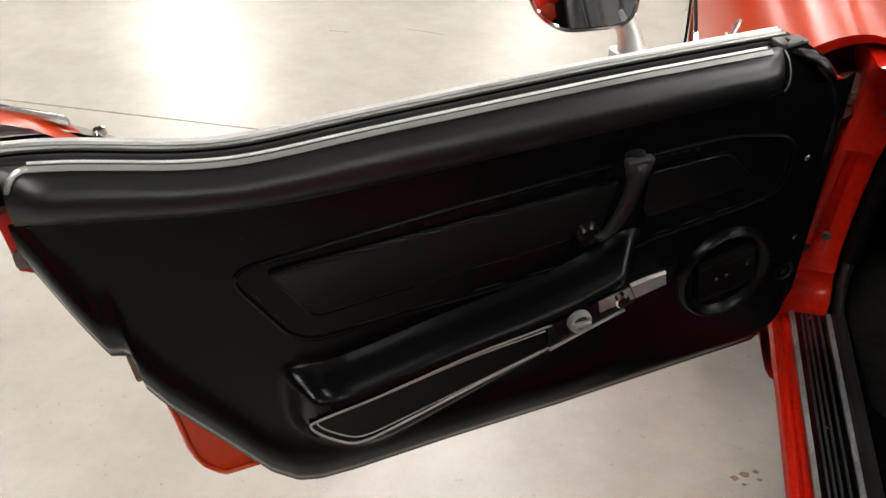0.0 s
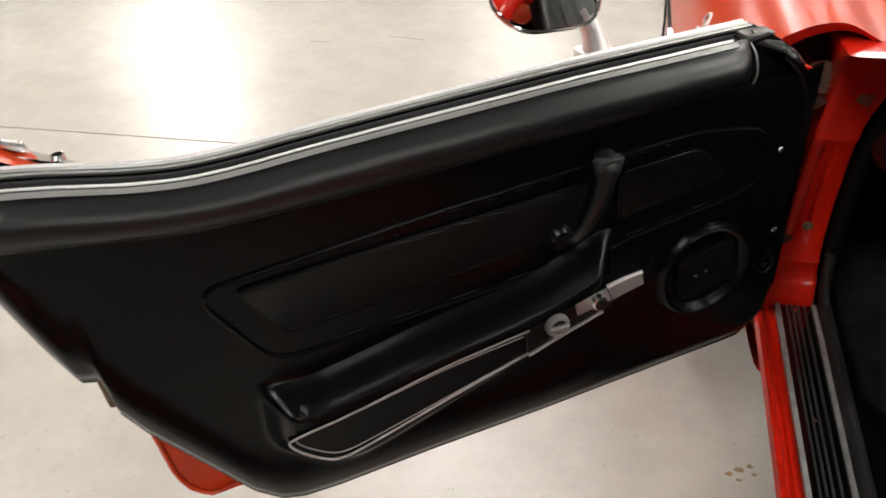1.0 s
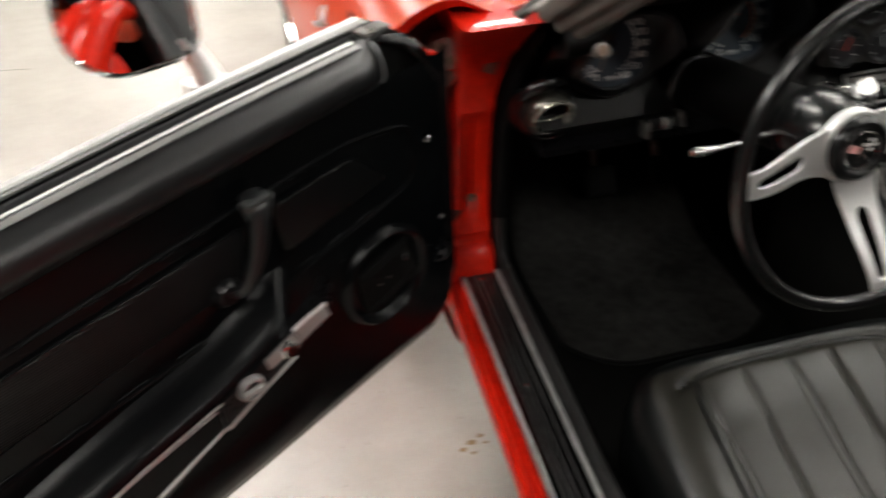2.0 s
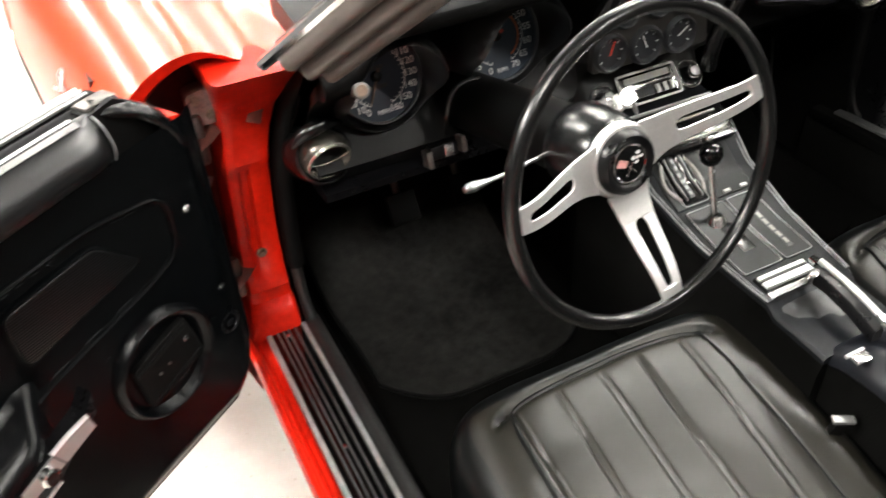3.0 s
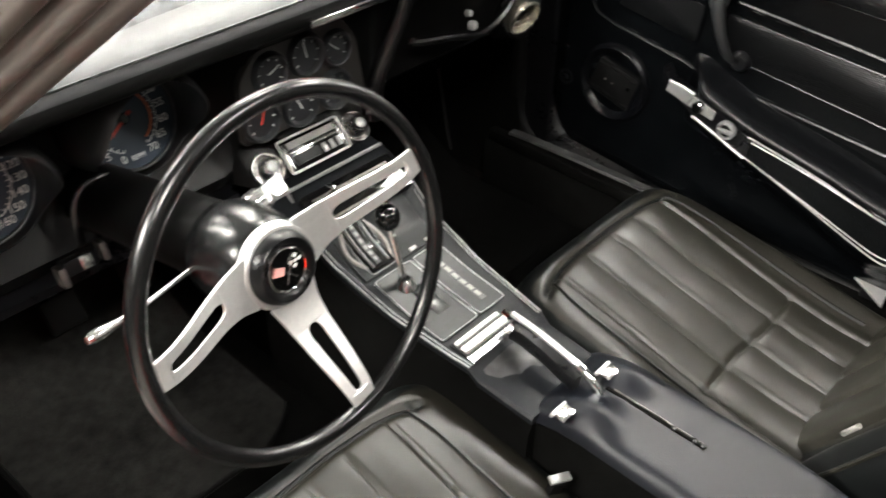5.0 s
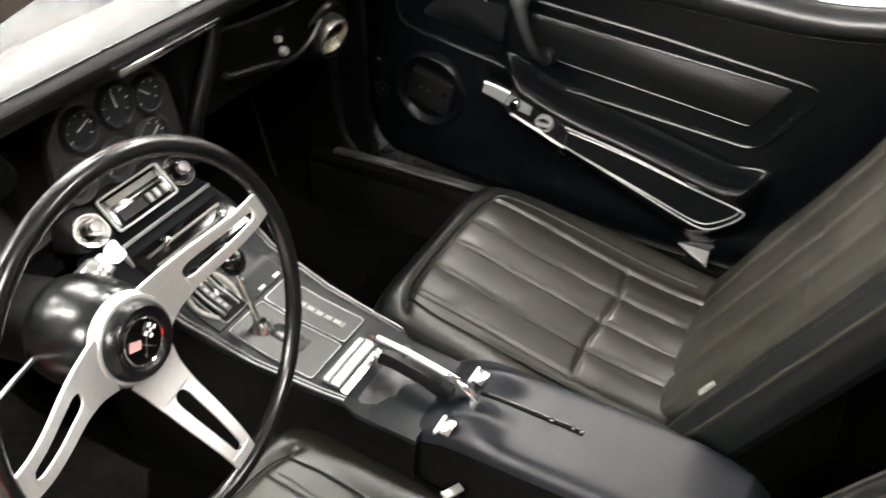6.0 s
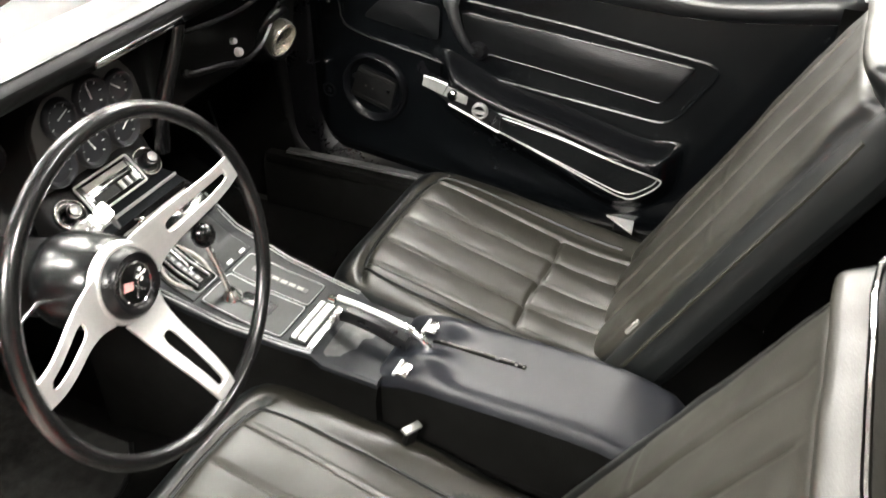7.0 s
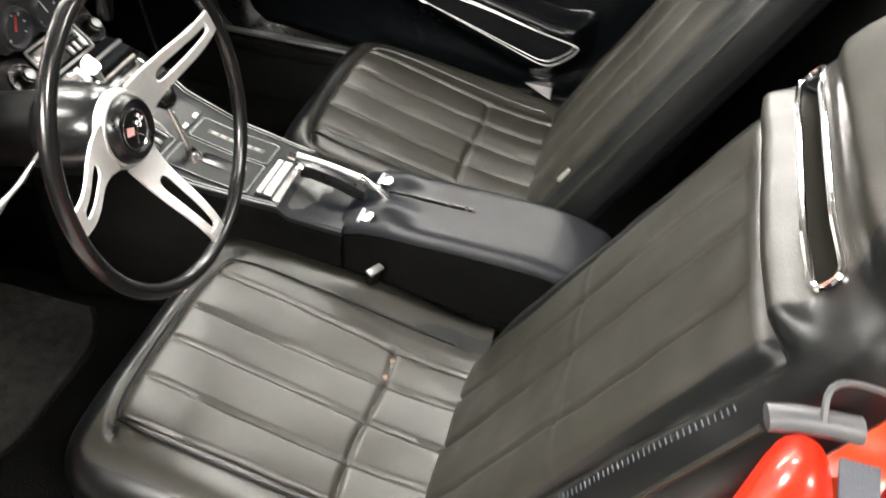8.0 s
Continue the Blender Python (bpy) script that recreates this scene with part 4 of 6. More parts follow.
    part("cap", slab(rounded([(-0.019, 0.013), (0.019, 0.013), (0.011, -0.017), (-0.011, -0.017)], 0.004), 0.012, frame_at(f(0.380, 0.742, 0.022), f(0, 0, 1) - f(0, 0, 0), (0, 0, 1)), 0.004), WORN_CAP, d)
    part("cap", lathe([(0, 0.014), (0.012, 0.012), (0.018, 0.004), (0.018, 0)], 16, frame_at(f(0.428, 0.645, 0.004), f(0, 0, 1) - f(0, 0, 0), (0, 0, 1))), PLASTIC, d)
    # padded armrest, turned up at its rear end
    secs = []
    for i in range(65):
        s = 0.345 + 0.478 * i / 64
        a = smoothstep(0.335, 0.40, s) * (1 - smoothstep(0.770, 0.828, s))
        up = 0.010 * smoothstep(0.74, 0.82, s) + 0.003 * (1 - smoothstep(0.345, 0.40, s))
        zb = soft(s, PAD_LOW)
        tip = 1 - 0.72 * smoothstep(0.765, 0.823, s)
        secs.append([f(s, zb + 0.010 * (1 - tip) + h * tip + up * smoothstep(-0.002, 0.02, h), (dd + 0.004) * a - 0.004) for dd, h in PAD_PROFILE])
    part("armrest", loft(secs), ARM_VINYL, d, "smooth padded black vinyl armrest")
    # map pocket with bright trim
    top = [(0.488, 0.549), (0.60, 0.528), (0.72, 0.496), (0.79, 0.481)]
    low = [(0.800, 0.472), (0.785, 0.452), (0.757, 0.430), (0.735, 0.427), (0.70, 0.437), (0.60, 0.473), (0.489, 0.512)]
    rim = [f(s, z, 0.052) for s, z in catmull([(s, z, 0) for s, z in top], 5) and [(p.x, p.y) for p in catmull([(s, z, 0) for s, z in top + low], 4)]]
    trim = part("pocket_trim", tube(rim, 0.0015, 8), SATIN, d, "bright map pocket trim")
    inner = [(s + (0.64 - s) * 0.05, z + (0.487 - z) * 0.14) for s, z in top + low]
    part("pocket_trim_line", tube([f(p.x, p.y, 0.0505) for p in catmull([(s, z, 0) for s, z in inner], 4)], 0.0010, 6), SATIN, d)
    pk = loft([[f(s, z, dd) for s, z in top + low] for dd in (0.030, 0.0495)])
    part("pocket_face", pk, VINYL, d, "black map pocket face")
    # control plate with the two knobs
    ctl = [(0.492, 0.549), (0.418, 0.573), (0.378, 0.583), (0.335, 0.598), (0.322, 0.616), (0.326, 0.590), (0.372, 0.560), (0.388, 0.549), (0.49, 0.511)]
    cp = part("control_plate", loft([[f(s, z, dd) for s, z in ctl] for dd in (0.03, 0.053)]), PLASTIC, d, "black and bright armrest control plate")
    part("bright_blade", loft([[f(s, z, dd) for s, z in [(0.385, 0.588), (0.338, 0.597), (0.334, 0.580), (0.376, 0.568)]] for dd in (0.054, 0.058)]), SATIN, d, "brushed steel blade")
    part("blade_edge", tube([f(0.386, 0.590, 0.057), f(0.362, 0.596, 0.057), f(0.338, 0.599, 0.057)], 0.0028, 6), BRUSHED, d)
    part("bright_blade", loft([[f(s, z, dd) for s, z in [(0.427, 0.573), (0.386, 0.586), (0.377, 0.567), (0.424, 0.556)]] for dd in (0.054, 0.057)]), SATIN, d)
    part("lower_strip", tube([f(s, z, 0.055) for s, z in [(0.388, 0.550), (0.44, 0.531), (0.49, 0.511)]], 0.0024, 6), SATIN, d)
    nrm = f(0, 0, 1) - f(0, 0, 0)
    part("lock_knob", lathe([(0, 0.008), (0.007, 0.009), (0.010, 0.007), (0.011, 0.0)], 20, frame_at(f(0.398, 0.572, 0.057), nrm, (0, 0, 1))), CHROME, d, "round bright lock knob")
    part("knob_face", lathe([(0, 0.0105), (0.0075, 0.0105), (0.008, 0.006)], 20, frame_at(f(0.398, 0.572, 0.057), nrm, (0, 0, 1))), GLOSS, d)
    mk = frame_at(f(0.452, 0.549, 0.053), nrm, (0, 0, 1))
    kn = part("pull_knob", lathe([(0, 0.006), (0.0105, 0.006), (0.012, 0.0095), (0.0145, 0.009), (0.016, 0.005), (0.016, 0.0)], 24, mk), SATIN, d, "round bright door release knob")
    part("knob_dish", lathe([(0, 0.0072), (0.0100, 0.0072), (0.0105, 0.005)], 20, mk), PLASTIC, kn)
    part("thumb_turn", oriented(box(-0.0125, 0.0125, -0.0032, 0.0032, 0.006, 0.0135, 0.0015), mk), SATIN, kn)
    # speaker, plug, screws
    mm = frame_at(f(0.200, 0.525, 0.0), nrm, (0, 0, 1))
    spk = part("speaker_surround", lathe([(0.056, -0.001), (0.060, 0.003), (0.065, 0.0105), (0.068, 0.0115), (0.071, 0.0095), (0.074, 0.003), (0.076, -0.002)], 44, mm), ARM_VINYL, d, "round raised speaker surround")
    hand = 1 if (f(1, 0, 0) - f(0, 0, 0)).cross(Vector((0, 0, 1))).dot(nrm) < 0 else -1
    mq = mm @ Matrix.Rotation(hand * radians(14), 4, "Z")
    part("speaker_cover", oriented(slab(rounded([(-0.048, -0.032), (0.046, -0.036), (0.048, 0.034), (-0.040, 0.036)], 0.006), 0.008, None, 0.002), mq), RUBBER, d, "black speaker cover")
    for y in (-0.026, 0.026):
        part("speaker_bar", oriented(box(-0.040, 0.042, y - 0.003, y + 0.003, 0.007, 0.0105, 0.001), mq), RUBBER, d)
    part("speaker_clip", oriented(box(0.030, 0.038, 0.006, 0.014, 0.007, 0.011, 0.001), mq), CHROME, d)
    for k in (-0.012, 0.004):
        part("speaker_clip", oriented(box(-0.006 + k, -0.002 + k, 0.0, 0.003, 0.007, 0.010, 0.0005), mq), STEEL, d)
    part("plug", lathe([(0, 0.006), (0.005, 0.007), (0.007, 0.003), (0.010, 0.003), (0.012, 0.007), (0.016, 0.006), (0.019, 0)], 24, frame_at(f(0.092, 0.50, -0.006), nrm, (0, 0, 1))), PLASTIC, d)
    for s, z in ((0.106, 0.690), (0.088, 0.560), (0.137, 0.515)):
        part("screw", lathe([(0, 0.004), (0.004, 0.003), (0.006, 0)], 12, frame_at(f(s, z, -0.002), nrm, (0, 0, 1))), CHROME, d)
    # door end hardware at the hinge side
    part("end_cover", loft([[f(s, z, dd) for s, z in ((0.18, 0.845), (0.145, 0.850), (0.115, 0.83), (0.075, 0.78), (0.06, 0.70), (0.10, 0.70), (0.18, 0.795))] for dd in (-0.055, -0.012)]), RUBBER, d, "dark worn rubber door end cover")
    rnd = random.Random(5)
    boot = catmull([f(0.165, 0.842, -0.030), f(0.125, 0.826, -0.016), f(0.092, 0.790, -0.012), f(0.078, 0.745, -0.020)], 6)
    part("rubber_boot", tube(boot, [0.016 + rnd.uniform(-0.0022, 0.0022) for _ in boot], 12, flat=0.6), VINYL, d, "crumpled black rubber boot")
    part("end_bracket", oriented(box(-0.02, 0.02, -0.012, 0.012, 0, 0.012, 0.003), frame_at(f(0.155, 0.838, -0.03), (0, 0, 1), nrm)), STEEL, d)
    part("end_plate", loft([[f(s, z, dd) for s, z in ((1.03, 0.700), (1.066, 0.716), (1.071, 0.782), (1.03, 0.80))] for dd in (-0.060, -0.030)]), shell, d, "painted door end")
    part("latch_claw", loft([[f(s, z, dd) for s, z in rounded([(1.050, 0.722), (1.066, 0.724), (1.066, 0.742), (1.050, 0.746)], 0.004)] for dd in (-0.045, -0.022)]), STEEL, d, "worn steel latch claw")
    part("edge_bracket", loft([[f(s, z, dd) for s, z in rounded([(0.958, 0.556), (0.984, 0.550), (0.988, 0.596), (0.966, 0.602)], 0.005)] for dd in (-0.040, -0.008)]), RUST, d, "worn door edge bracket")
    # latch at the free end
    part("latch", oriented(box(-0.012, 0.012, -0.03, 0.03, 0, 0.014, 0.003), frame_at(f(1.03, 0.70, -0.05), f(1, 0, 0) - f(0, 0, 0), (0, 0, 1))), RUST, d, "worn steel door latch")
    part("bumper", oriented(box(-0.012, 0.012, -0.016, 0.016, 0, 0.012, 0.004), frame_at(f(0.968, 0.585, -0.03), f(1, -0.5, 0) - f(0, 0, 0), (0, 0, 1))), RUST, d)
    return d


def door_mirror(f):
    t = thing("door_mirror", f(0.338, 0.826, -0.093), "red backed door mirror on a bright stalk", "mirror")
    part("foot", loft([[f(s, z, dd) for s, dd in rounded([(0.318, -0.078), (0.362, -0.078), (0.362, -0.112), (0.318, -0.112)], 0.012)] for z in (0.815, 0.832, 0.836)]), BRUSHED, t)
    path = [f(*p) for p in catmull([(0.336, 0.808, -0.088), (0.338, 0.832, -0.090), (0.344, 0.860, -0.096), (0.358, 0.888, -0.102)], 4)]
    part("stalk", tube(path, [0.0125 + 0.016 * (1 - k / 12) ** 2.5 for k in range(13)], 18), BRUSHED, t, "bright chrome stalk")
    c = f(0.401, 0.920, -0.105)
    nrm = Vector((0.34, -0.93, 0.10))
    m = frame_at(c, nrm, (0, 0, 1))
    out = rounded([(-0.066, 0.045), (0.066, 0.05), (0.062, -0.050), (-0.03, -0.055), (-0.070, -0.02)], 0.028, 5)

    def ring(k, h):
        return [m @ Vector((x * k, y * k, h)) for x, y in out]
    hd = part("head", loft([ring(1.0, 0.0), ring(0.98, -0.015), ring(0.85, -0.035), ring(0.5, -0.048)]), RED, t, "glossy red mirror head")
    part("bezel", tube(ring(0.99, 0.001), 0.0035, 6, closed=True), CHROME, hd)
    part("mirror_glass", loft([ring(0.95, 0.001), ring(0.95, 0.0025)]), MIRROR, hd, "mirror glass")


car_door(left_door, "open door, black vinyl inside with bright trim", RED_JAMB)
car_door(right_door, "closed door, black vinyl inside with bright trim", PLASTIC)
door_mirror(left_door)


# ---------- seats ----------
def pillow(m, half, length, front, back, nu=64, nv=64):
    """A closed cushion: front(u, v) and back(u, v) heights over u in -1..1 and v in 0..1."""
    bm = bmesh.new()
    fr, bk = [], []
    us = [math.sin(math.pi / 2 * (2 * i / nu - 1)) * 0.5 + 0.5 * (2 * i / nu - 1) for i in range(nu + 1)]
    for j in range(nv + 1):
        v = j / nv if j > nv * 0.2 else 0.2 * (j / (nv * 0.2)) ** 1.6
        w = half(v)
        fr.append([bm.verts.new(m @ Vector((w * u, length * v, front(u, v)))) for u in us])
        bk.append([bm.verts.new(m @ Vector((w * u, length * v, -back(u, v)))) for u in us])
    for g, s in ((fr, 1), (bk, -1)):
        for j in range(nv):
            for i in range(nu):
                q = (g[j][i], g[j][i + 1], g[j + 1][i + 1], g[j + 1][i])
                bm.faces.new(q if s > 0 else q[::-1])
    for j in range(nv):
        bm.faces.new((fr[j][0], fr[j + 1][0], bk[j + 1][0], bk[j][0]))
        bm.faces.new((fr[j][nu], bk[j][nu], bk[j + 1][nu], fr[j + 1][nu]))
    for i in range(nu):
        bm.faces.new((fr[0][i], bk[0][i], bk[0][i + 1], fr[0][i + 1]))
        bm.faces.new((fr[nv][i], fr[nv][i + 1], bk[nv][i + 1], bk[nv][i]))
    return bm


def groove(x, at, width, depth):
    return -depth * math.exp(-((x - at) / width) ** 2)


def shade_sides(ob, m, half, length, edge, front_edge=-1.0, upright=0.86):
    """Shade painted as darker vinyl on a cushion's turned-away sides and front edge."""
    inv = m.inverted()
    ob.data.materials.append(SEAT_SHADE)
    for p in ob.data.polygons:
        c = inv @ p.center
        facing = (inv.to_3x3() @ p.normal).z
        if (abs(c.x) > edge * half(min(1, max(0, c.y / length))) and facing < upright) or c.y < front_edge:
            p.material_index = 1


PLEATS = (-0.132, -0.066, 0.0, 0.066, 0.132)
BACK_PLEATS = (-0.165, -0.083, 0.0, 0.088)


def car_seat(cx, z0, side, label, fwd=0.0, wide=0.222, back=0.040, broad=1.0, plump=1.0, offset=0.0, cross=0.315):
    t = thing("bucket_seat", (cx, -0.56, 0.186), label, "seat", "bucket seats")
    half = lambda v: wide * (1 - 0.23 * max(0, (0.2 - v) / 0.2) ** 2.4) * (1 - 0.08 * smoothstep(0.6, 1, v))
    L = 0.47

    def top(u, v):
        w = half(v)
        x, y = u * w, v * L
        h = 0.078 * max(0, 1 - abs(u) ** 8) ** 0.5 * (1 - max(0, (0.10 - v) / 0.10) ** 2.4) ** 0.5
        h += -0.0765 * smoothstep(0.05, 1.0, v) * (1 - 0.42 * smoothstep(0.14, 0.20, abs(x))) - 0.010 * math.cos(u * math.pi / 2) * smoothstep(0.1, 0.4, v)
        xs = x - offset
        inside = (1 - smoothstep(0.138, 0.150, abs(xs))) * smoothstep(0.05, 0.075, y)
        for p in PLEATS:
            edge = 1.35 if abs(p) > 0.1 else 1.0
            h += inside * edge * groove(xs + 0.003 * math.sin(9 * y + p * 40), p, 0.0032, 0.0048)
        h += inside * plump * (0.0022 + 0.0022 * smoothstep(0.30, 0.34, y)) * abs(math.cos(xs * math.pi / 0.066 + math.pi / 2)) ** 0.8
        h += groove(y - 0.012 * (x / 0.15) ** 4, 0.050, 0.006, 0.009) * (1 - smoothstep(0.165, 0.19, abs(x)))
        h += groove(y + 0.003 * math.sin(x * 30), cross, 0.0042, 0.0055) * (1 - smoothstep(0.132, 0.142, abs(xs)))
        h += 0.0030 * noise.noise(Vector((x * 8 + cx * 9, y * 6, 3))) + 0.0009 * noise.noise(Vector((x * 26 + cx * 9, y * 20, 3)))
        return h

    m = Matrix(((-1, 0, 0, cx), (0, -1, 0, -0.330 + fwd), (0, 0, 1, z0 - 0.060), (0, 0, 0, 1)))
    cu = part("cushion", pillow(m, half, L, top, lambda u, v: 0.07, 170, 130), SEAT, t, "pleated dark grey vinyl seat cushion")
    inset = catmull([(-0.158, 0.42, 0), (-0.160, 0.20, 0), (-0.156, 0.09, 0), (-0.130, 0.057, 0), (0.0, 0.048, 0), (0.130, 0.057, 0), (0.156, 0.09, 0), (0.160, 0.20, 0), (0.158, 0.42, 0)], 6)
    part("inset_piping", tube([m @ Vector((p.x, p.y, top(p.x / half(p.y / L), p.y / L) + 0.002)) for p in inset], 0.0030, 6), SEAT_SHADE, cu)
    if side < 0:
        for x in (-0.066, -0.098):
            part("button", lathe([(0, 0.003), (0.0035, 0.0025), (0.005, 0)], 10, m @ Matrix.Translation((x, cross + 0.001, top(x / wide, cross / L) + 0.001))), RUST, cu, "small worn brass button")
    part("seat_base", box(cx - 0.19, cx + 0.19, -0.78, -0.38, 0.186, z0 - 0.10, 0.015), PLASTIC, t)
    # backrest: local y runs up the lean, z towards the front
    up, fw = Vector((0, -0.465, 0.885)), Vector((0, 0.885, 0.465))
    o = Vector((cx + side * back, -0.80, z0 + 0.005)) - up * 0.09 - fw * 0.065
    mb = Matrix(((-1, up.x, fw.x, o.x), (0, up.y, fw.y, o.y), (0, up.z, fw.z, o.z), (0, 0, 0, 1)))
    LB = 0.82
    hb = lambda v: broad * interp(v, [(0, 0.215), (0.12, 0.228), (0.35, 0.222), (0.6, 0.214), (0.78, 0.198), (0.86, 0.175), (0.93, 0.145), (0.975, 0.10), (1, 0.05)])

    def face(u, v):
        w = hb(v)
        x, y = u * w, v * LB
        h = 0.062 * max(0, 1 - abs(u) ** 5) ** 0.5 * (max(0, 1 - max(0, (v - 0.80) / 0.20) ** 2.6)) ** 0.5
        h += 0.018 * smoothstep(0.800, 0.84, v) * (1 - smoothstep(0.93, 1.0, v)) * (1 - abs(u) ** 4)
        h += 0.019 * math.exp(-((y - 0.594) / 0.017) ** 2) * (1 - smoothstep(0.15, 0.19, abs(x)))
        inside = (1 - smoothstep(0.160, 0.178, abs(x))) * (1 - smoothstep(0.525, 0.56, y)) * smoothstep(0.0, 0.02, y)
        for p in BACK_PLEATS:
            h += inside * groove(side * x + 0.012 * math.sin(5 * y) * (p > 0.05), -p, 0.0042, 0.0070)
        h += inside * 0.0025 * abs(math.sin(x * math.pi / 0.083))
        h += groove(abs(x), 0.174, 0.009, 0.012) * (1 - smoothstep(0.57, 0.60, y))
        h += groove(y, 0.575, 0.006, 0.012) * (1 - smoothstep(0.16, 0.18, abs(x)))
        h += groove(y, 0.295, 0.004, 0.0018) * inside
        h -= 0.040 * (smoothstep(0.621, 0.626, y) - smoothstep(0.641, 0.646, y)) * (1 - smoothstep(0.146, 0.152, abs(x + 0.009)))
        h += 0.004 * noise.noise(Vector((x * 8 + cx * 9, y * 6, 7))) + 0.0018 * noise.noise(Vector((x * 22 + cx * 9, y * 18, 7)))
        return h

    shade_sides(cu, m, half, L, 0.161 / wide, 0.044)
    bk = part("backrest", pillow(mb, hb, LB, face, lambda u, v: 0.055 * max(0.05, 1 - abs(u) ** 4) ** 0.5, 150, 150), SEAT, t, "pleated dark grey vinyl backrest with headrest")
    shade_sides(bk, mb, hb, LB, 0.76 / broad, -1.0, 0.99)
    for u in (-0.95, 0.95):
        run = [0.06 + 0.60 * k / 30 for k in range(31)]
        part("edge_piping", tube([mb @ Vector((u * hb(v), v * LB, face(u, v) + 0.001)) for v in run], 0.0032, 6), SEAT, bk)
    if side > 0:
        part("hinge_cap", oriented(box(-0.004, 0.004, -0.016, 0.016, 0, 0.006, 0.002), mb @ Matrix.Translation((0.164, 0.112, face(0.164 / hb(0.137), 0.137) - 0.001))), GREY_PLASTIC, bk, "small grey plastic cap")
    if side < 0:
        tape = bmesh.new()
        for k in range(46):
            y = 0.235 + 0.0065 * k
            x = 0.180 * broad
            c = mb @ Vector((x, y, face(x / hb(y / LB), y / LB) + 0.0005))
            tube([c, c + (mb.to_3x3() @ Vector((0.006, 0.001, -0.0015)))], 0.0009, 5, bm=tape)
        tagged(part("seam_tape", tape, STRAP, bk, "ribbed seam tape"), kind="stuff")
    slot = rounded([(-0.165, 0.620), (0.147, 0.620), (0.147, 0.647), (-0.165, 0.647)], 0.011, 4)
    n = len(slot)
    ring = [(slot[i][0] + (slot[(i + 1) % n][0] - slot[i][0]) * k / 6, slot[i][1] + (slot[(i + 1) % n][1] - slot[i][1]) * k / 6) for i in range(n) for k in range(6)]
    part("slot_trim", tube([mb @ Vector((x, y, face(x / hb(y / LB), y / LB) + 0.002)) for x, y in ring], 0.0034, 8, closed=True), CHROME, bk, "bright shoulder belt slot trim")


car_seat(-0.298, 0.383, -1, "dark grey pleated vinyl driver's seat beside the open door", 0.014, 0.245, 0.012, 1.07, 0.2, 0.014, 0.340)
car_seat(0.300, 0.425, 1, "dark grey pleated vinyl passenger seat beside the closed door")


# ---------- steering wheel ----------
WC, WTILT, WTURN = Vector((-0.2872, -0.4093, 0.7263)), radians(11.7), radians(9)
W_UP, W_AX = Vector((0, math.sin(WTILT), math.cos(WTILT))), Vector((0.058, -math.cos(WTILT), math.sin(WTILT))).normalized()
WM = frame_at(WC, W_AX, W_UP)
wheel = thing("steering_wheel", WC, "black rimmed steering wheel with three slotted steel spokes", "steering wheel")
part("rim", tube([WM @ Vector((0.1787 * math.cos(a), 0.1787 * math.sin(a), 0)) for a in [2 * math.pi * k / 96 for k in range(96)]], 0.0092, 14, closed=True), RIM, wheel, "satin black rim")
for ang in (9, 171, 270):
    m = WM @ Matrix.Rotation(radians(ang) + WTURN, 4, "Z")
    outl = [(0.036, 0.030), (0.055, 0.0255), (0.080, 0.0225), (0.110, 0.0205), (0.171, 0.0150)]
    slot = [(0.0742, 0.0), (0.0750, 0.0038), (0.0770, 0.0062), (0.0806, 0.0078), (0.0865, 0.0086), (0.120, 0.0073), (0.150, 0.0054), (0.1546, 0.0042), (0.1572, 0.0)]
    dish = lambda r: -0.046 * (1 - smoothstep(0.04, 0.172, r))
    bm = bmesh.new()

    def strip_face(side):
        """One half of a spoke: outer edge to the slot's edge, with thickness."""
        marks = [q for q, _ in slot]
        rs = sorted([r for r in [0.036 + (0.171 - 0.036) * k / 36 for k in range(37)] if min(abs(r - q) for q in marks) > 0.0005] + marks)
        face_, bevel_, wall_, under_ = [], [], [], []
        for r in rs:
            o = interp(r, outl)
            i = interp(r, slot)
            h = dish(r)
            low_o, mid_o, top_o, top_i, low_i = [m @ Vector((r, side * y, h + z)) for y, z in ((o, 0), (o, 0.002), (o - 0.001, 0.003), (i, 0.003), (i, 0))]
            face_.append([top_o, top_i])
            bevel_.append([low_o, mid_o, top_o])
            wall_.append([top_i, low_i])
            under_.append([low_i, low_o])
        for strip_ in (face_, bevel_, wall_, under_):
            loft(strip_, closed=False, bm=bm)
    strip_face(1)
    strip_face(-1)
    sp = part("spoke", bm, BRUSHED, wheel, "brushed steel spoke with a long slot")
part("hub_plate", lathe([(0, -0.040), (0.042, -0.042), (0.045, -0.046), (0.045, -0.054), (0, -0.054)], 40, WM), BRUSHED, wheel)
cap = part("horn_cap", lathe([(0, -0.034), (0.025, -0.034), (0.028, -0.031), (0.033, -0.030), (0.037, -0.034), (0.039, -0.042), (0.039, -0.050)], 40, WM), PLASTIC, wheel, "round black horn cap")
part("emblem_ring", tube([WM @ Vector((0.0225 * math.cos(a), 0.0225 * math.sin(a), -0.033)) for a in [2 * math.pi * k / 36 for k in range(36)]], 0.0012, 6, closed=True), CHROME, cap)
part("emblem_disc", lathe([(0, -0.0328), (0.0215, -0.0328), (0.0222, -0.0342)], 36, WM), GLOSS, cap)
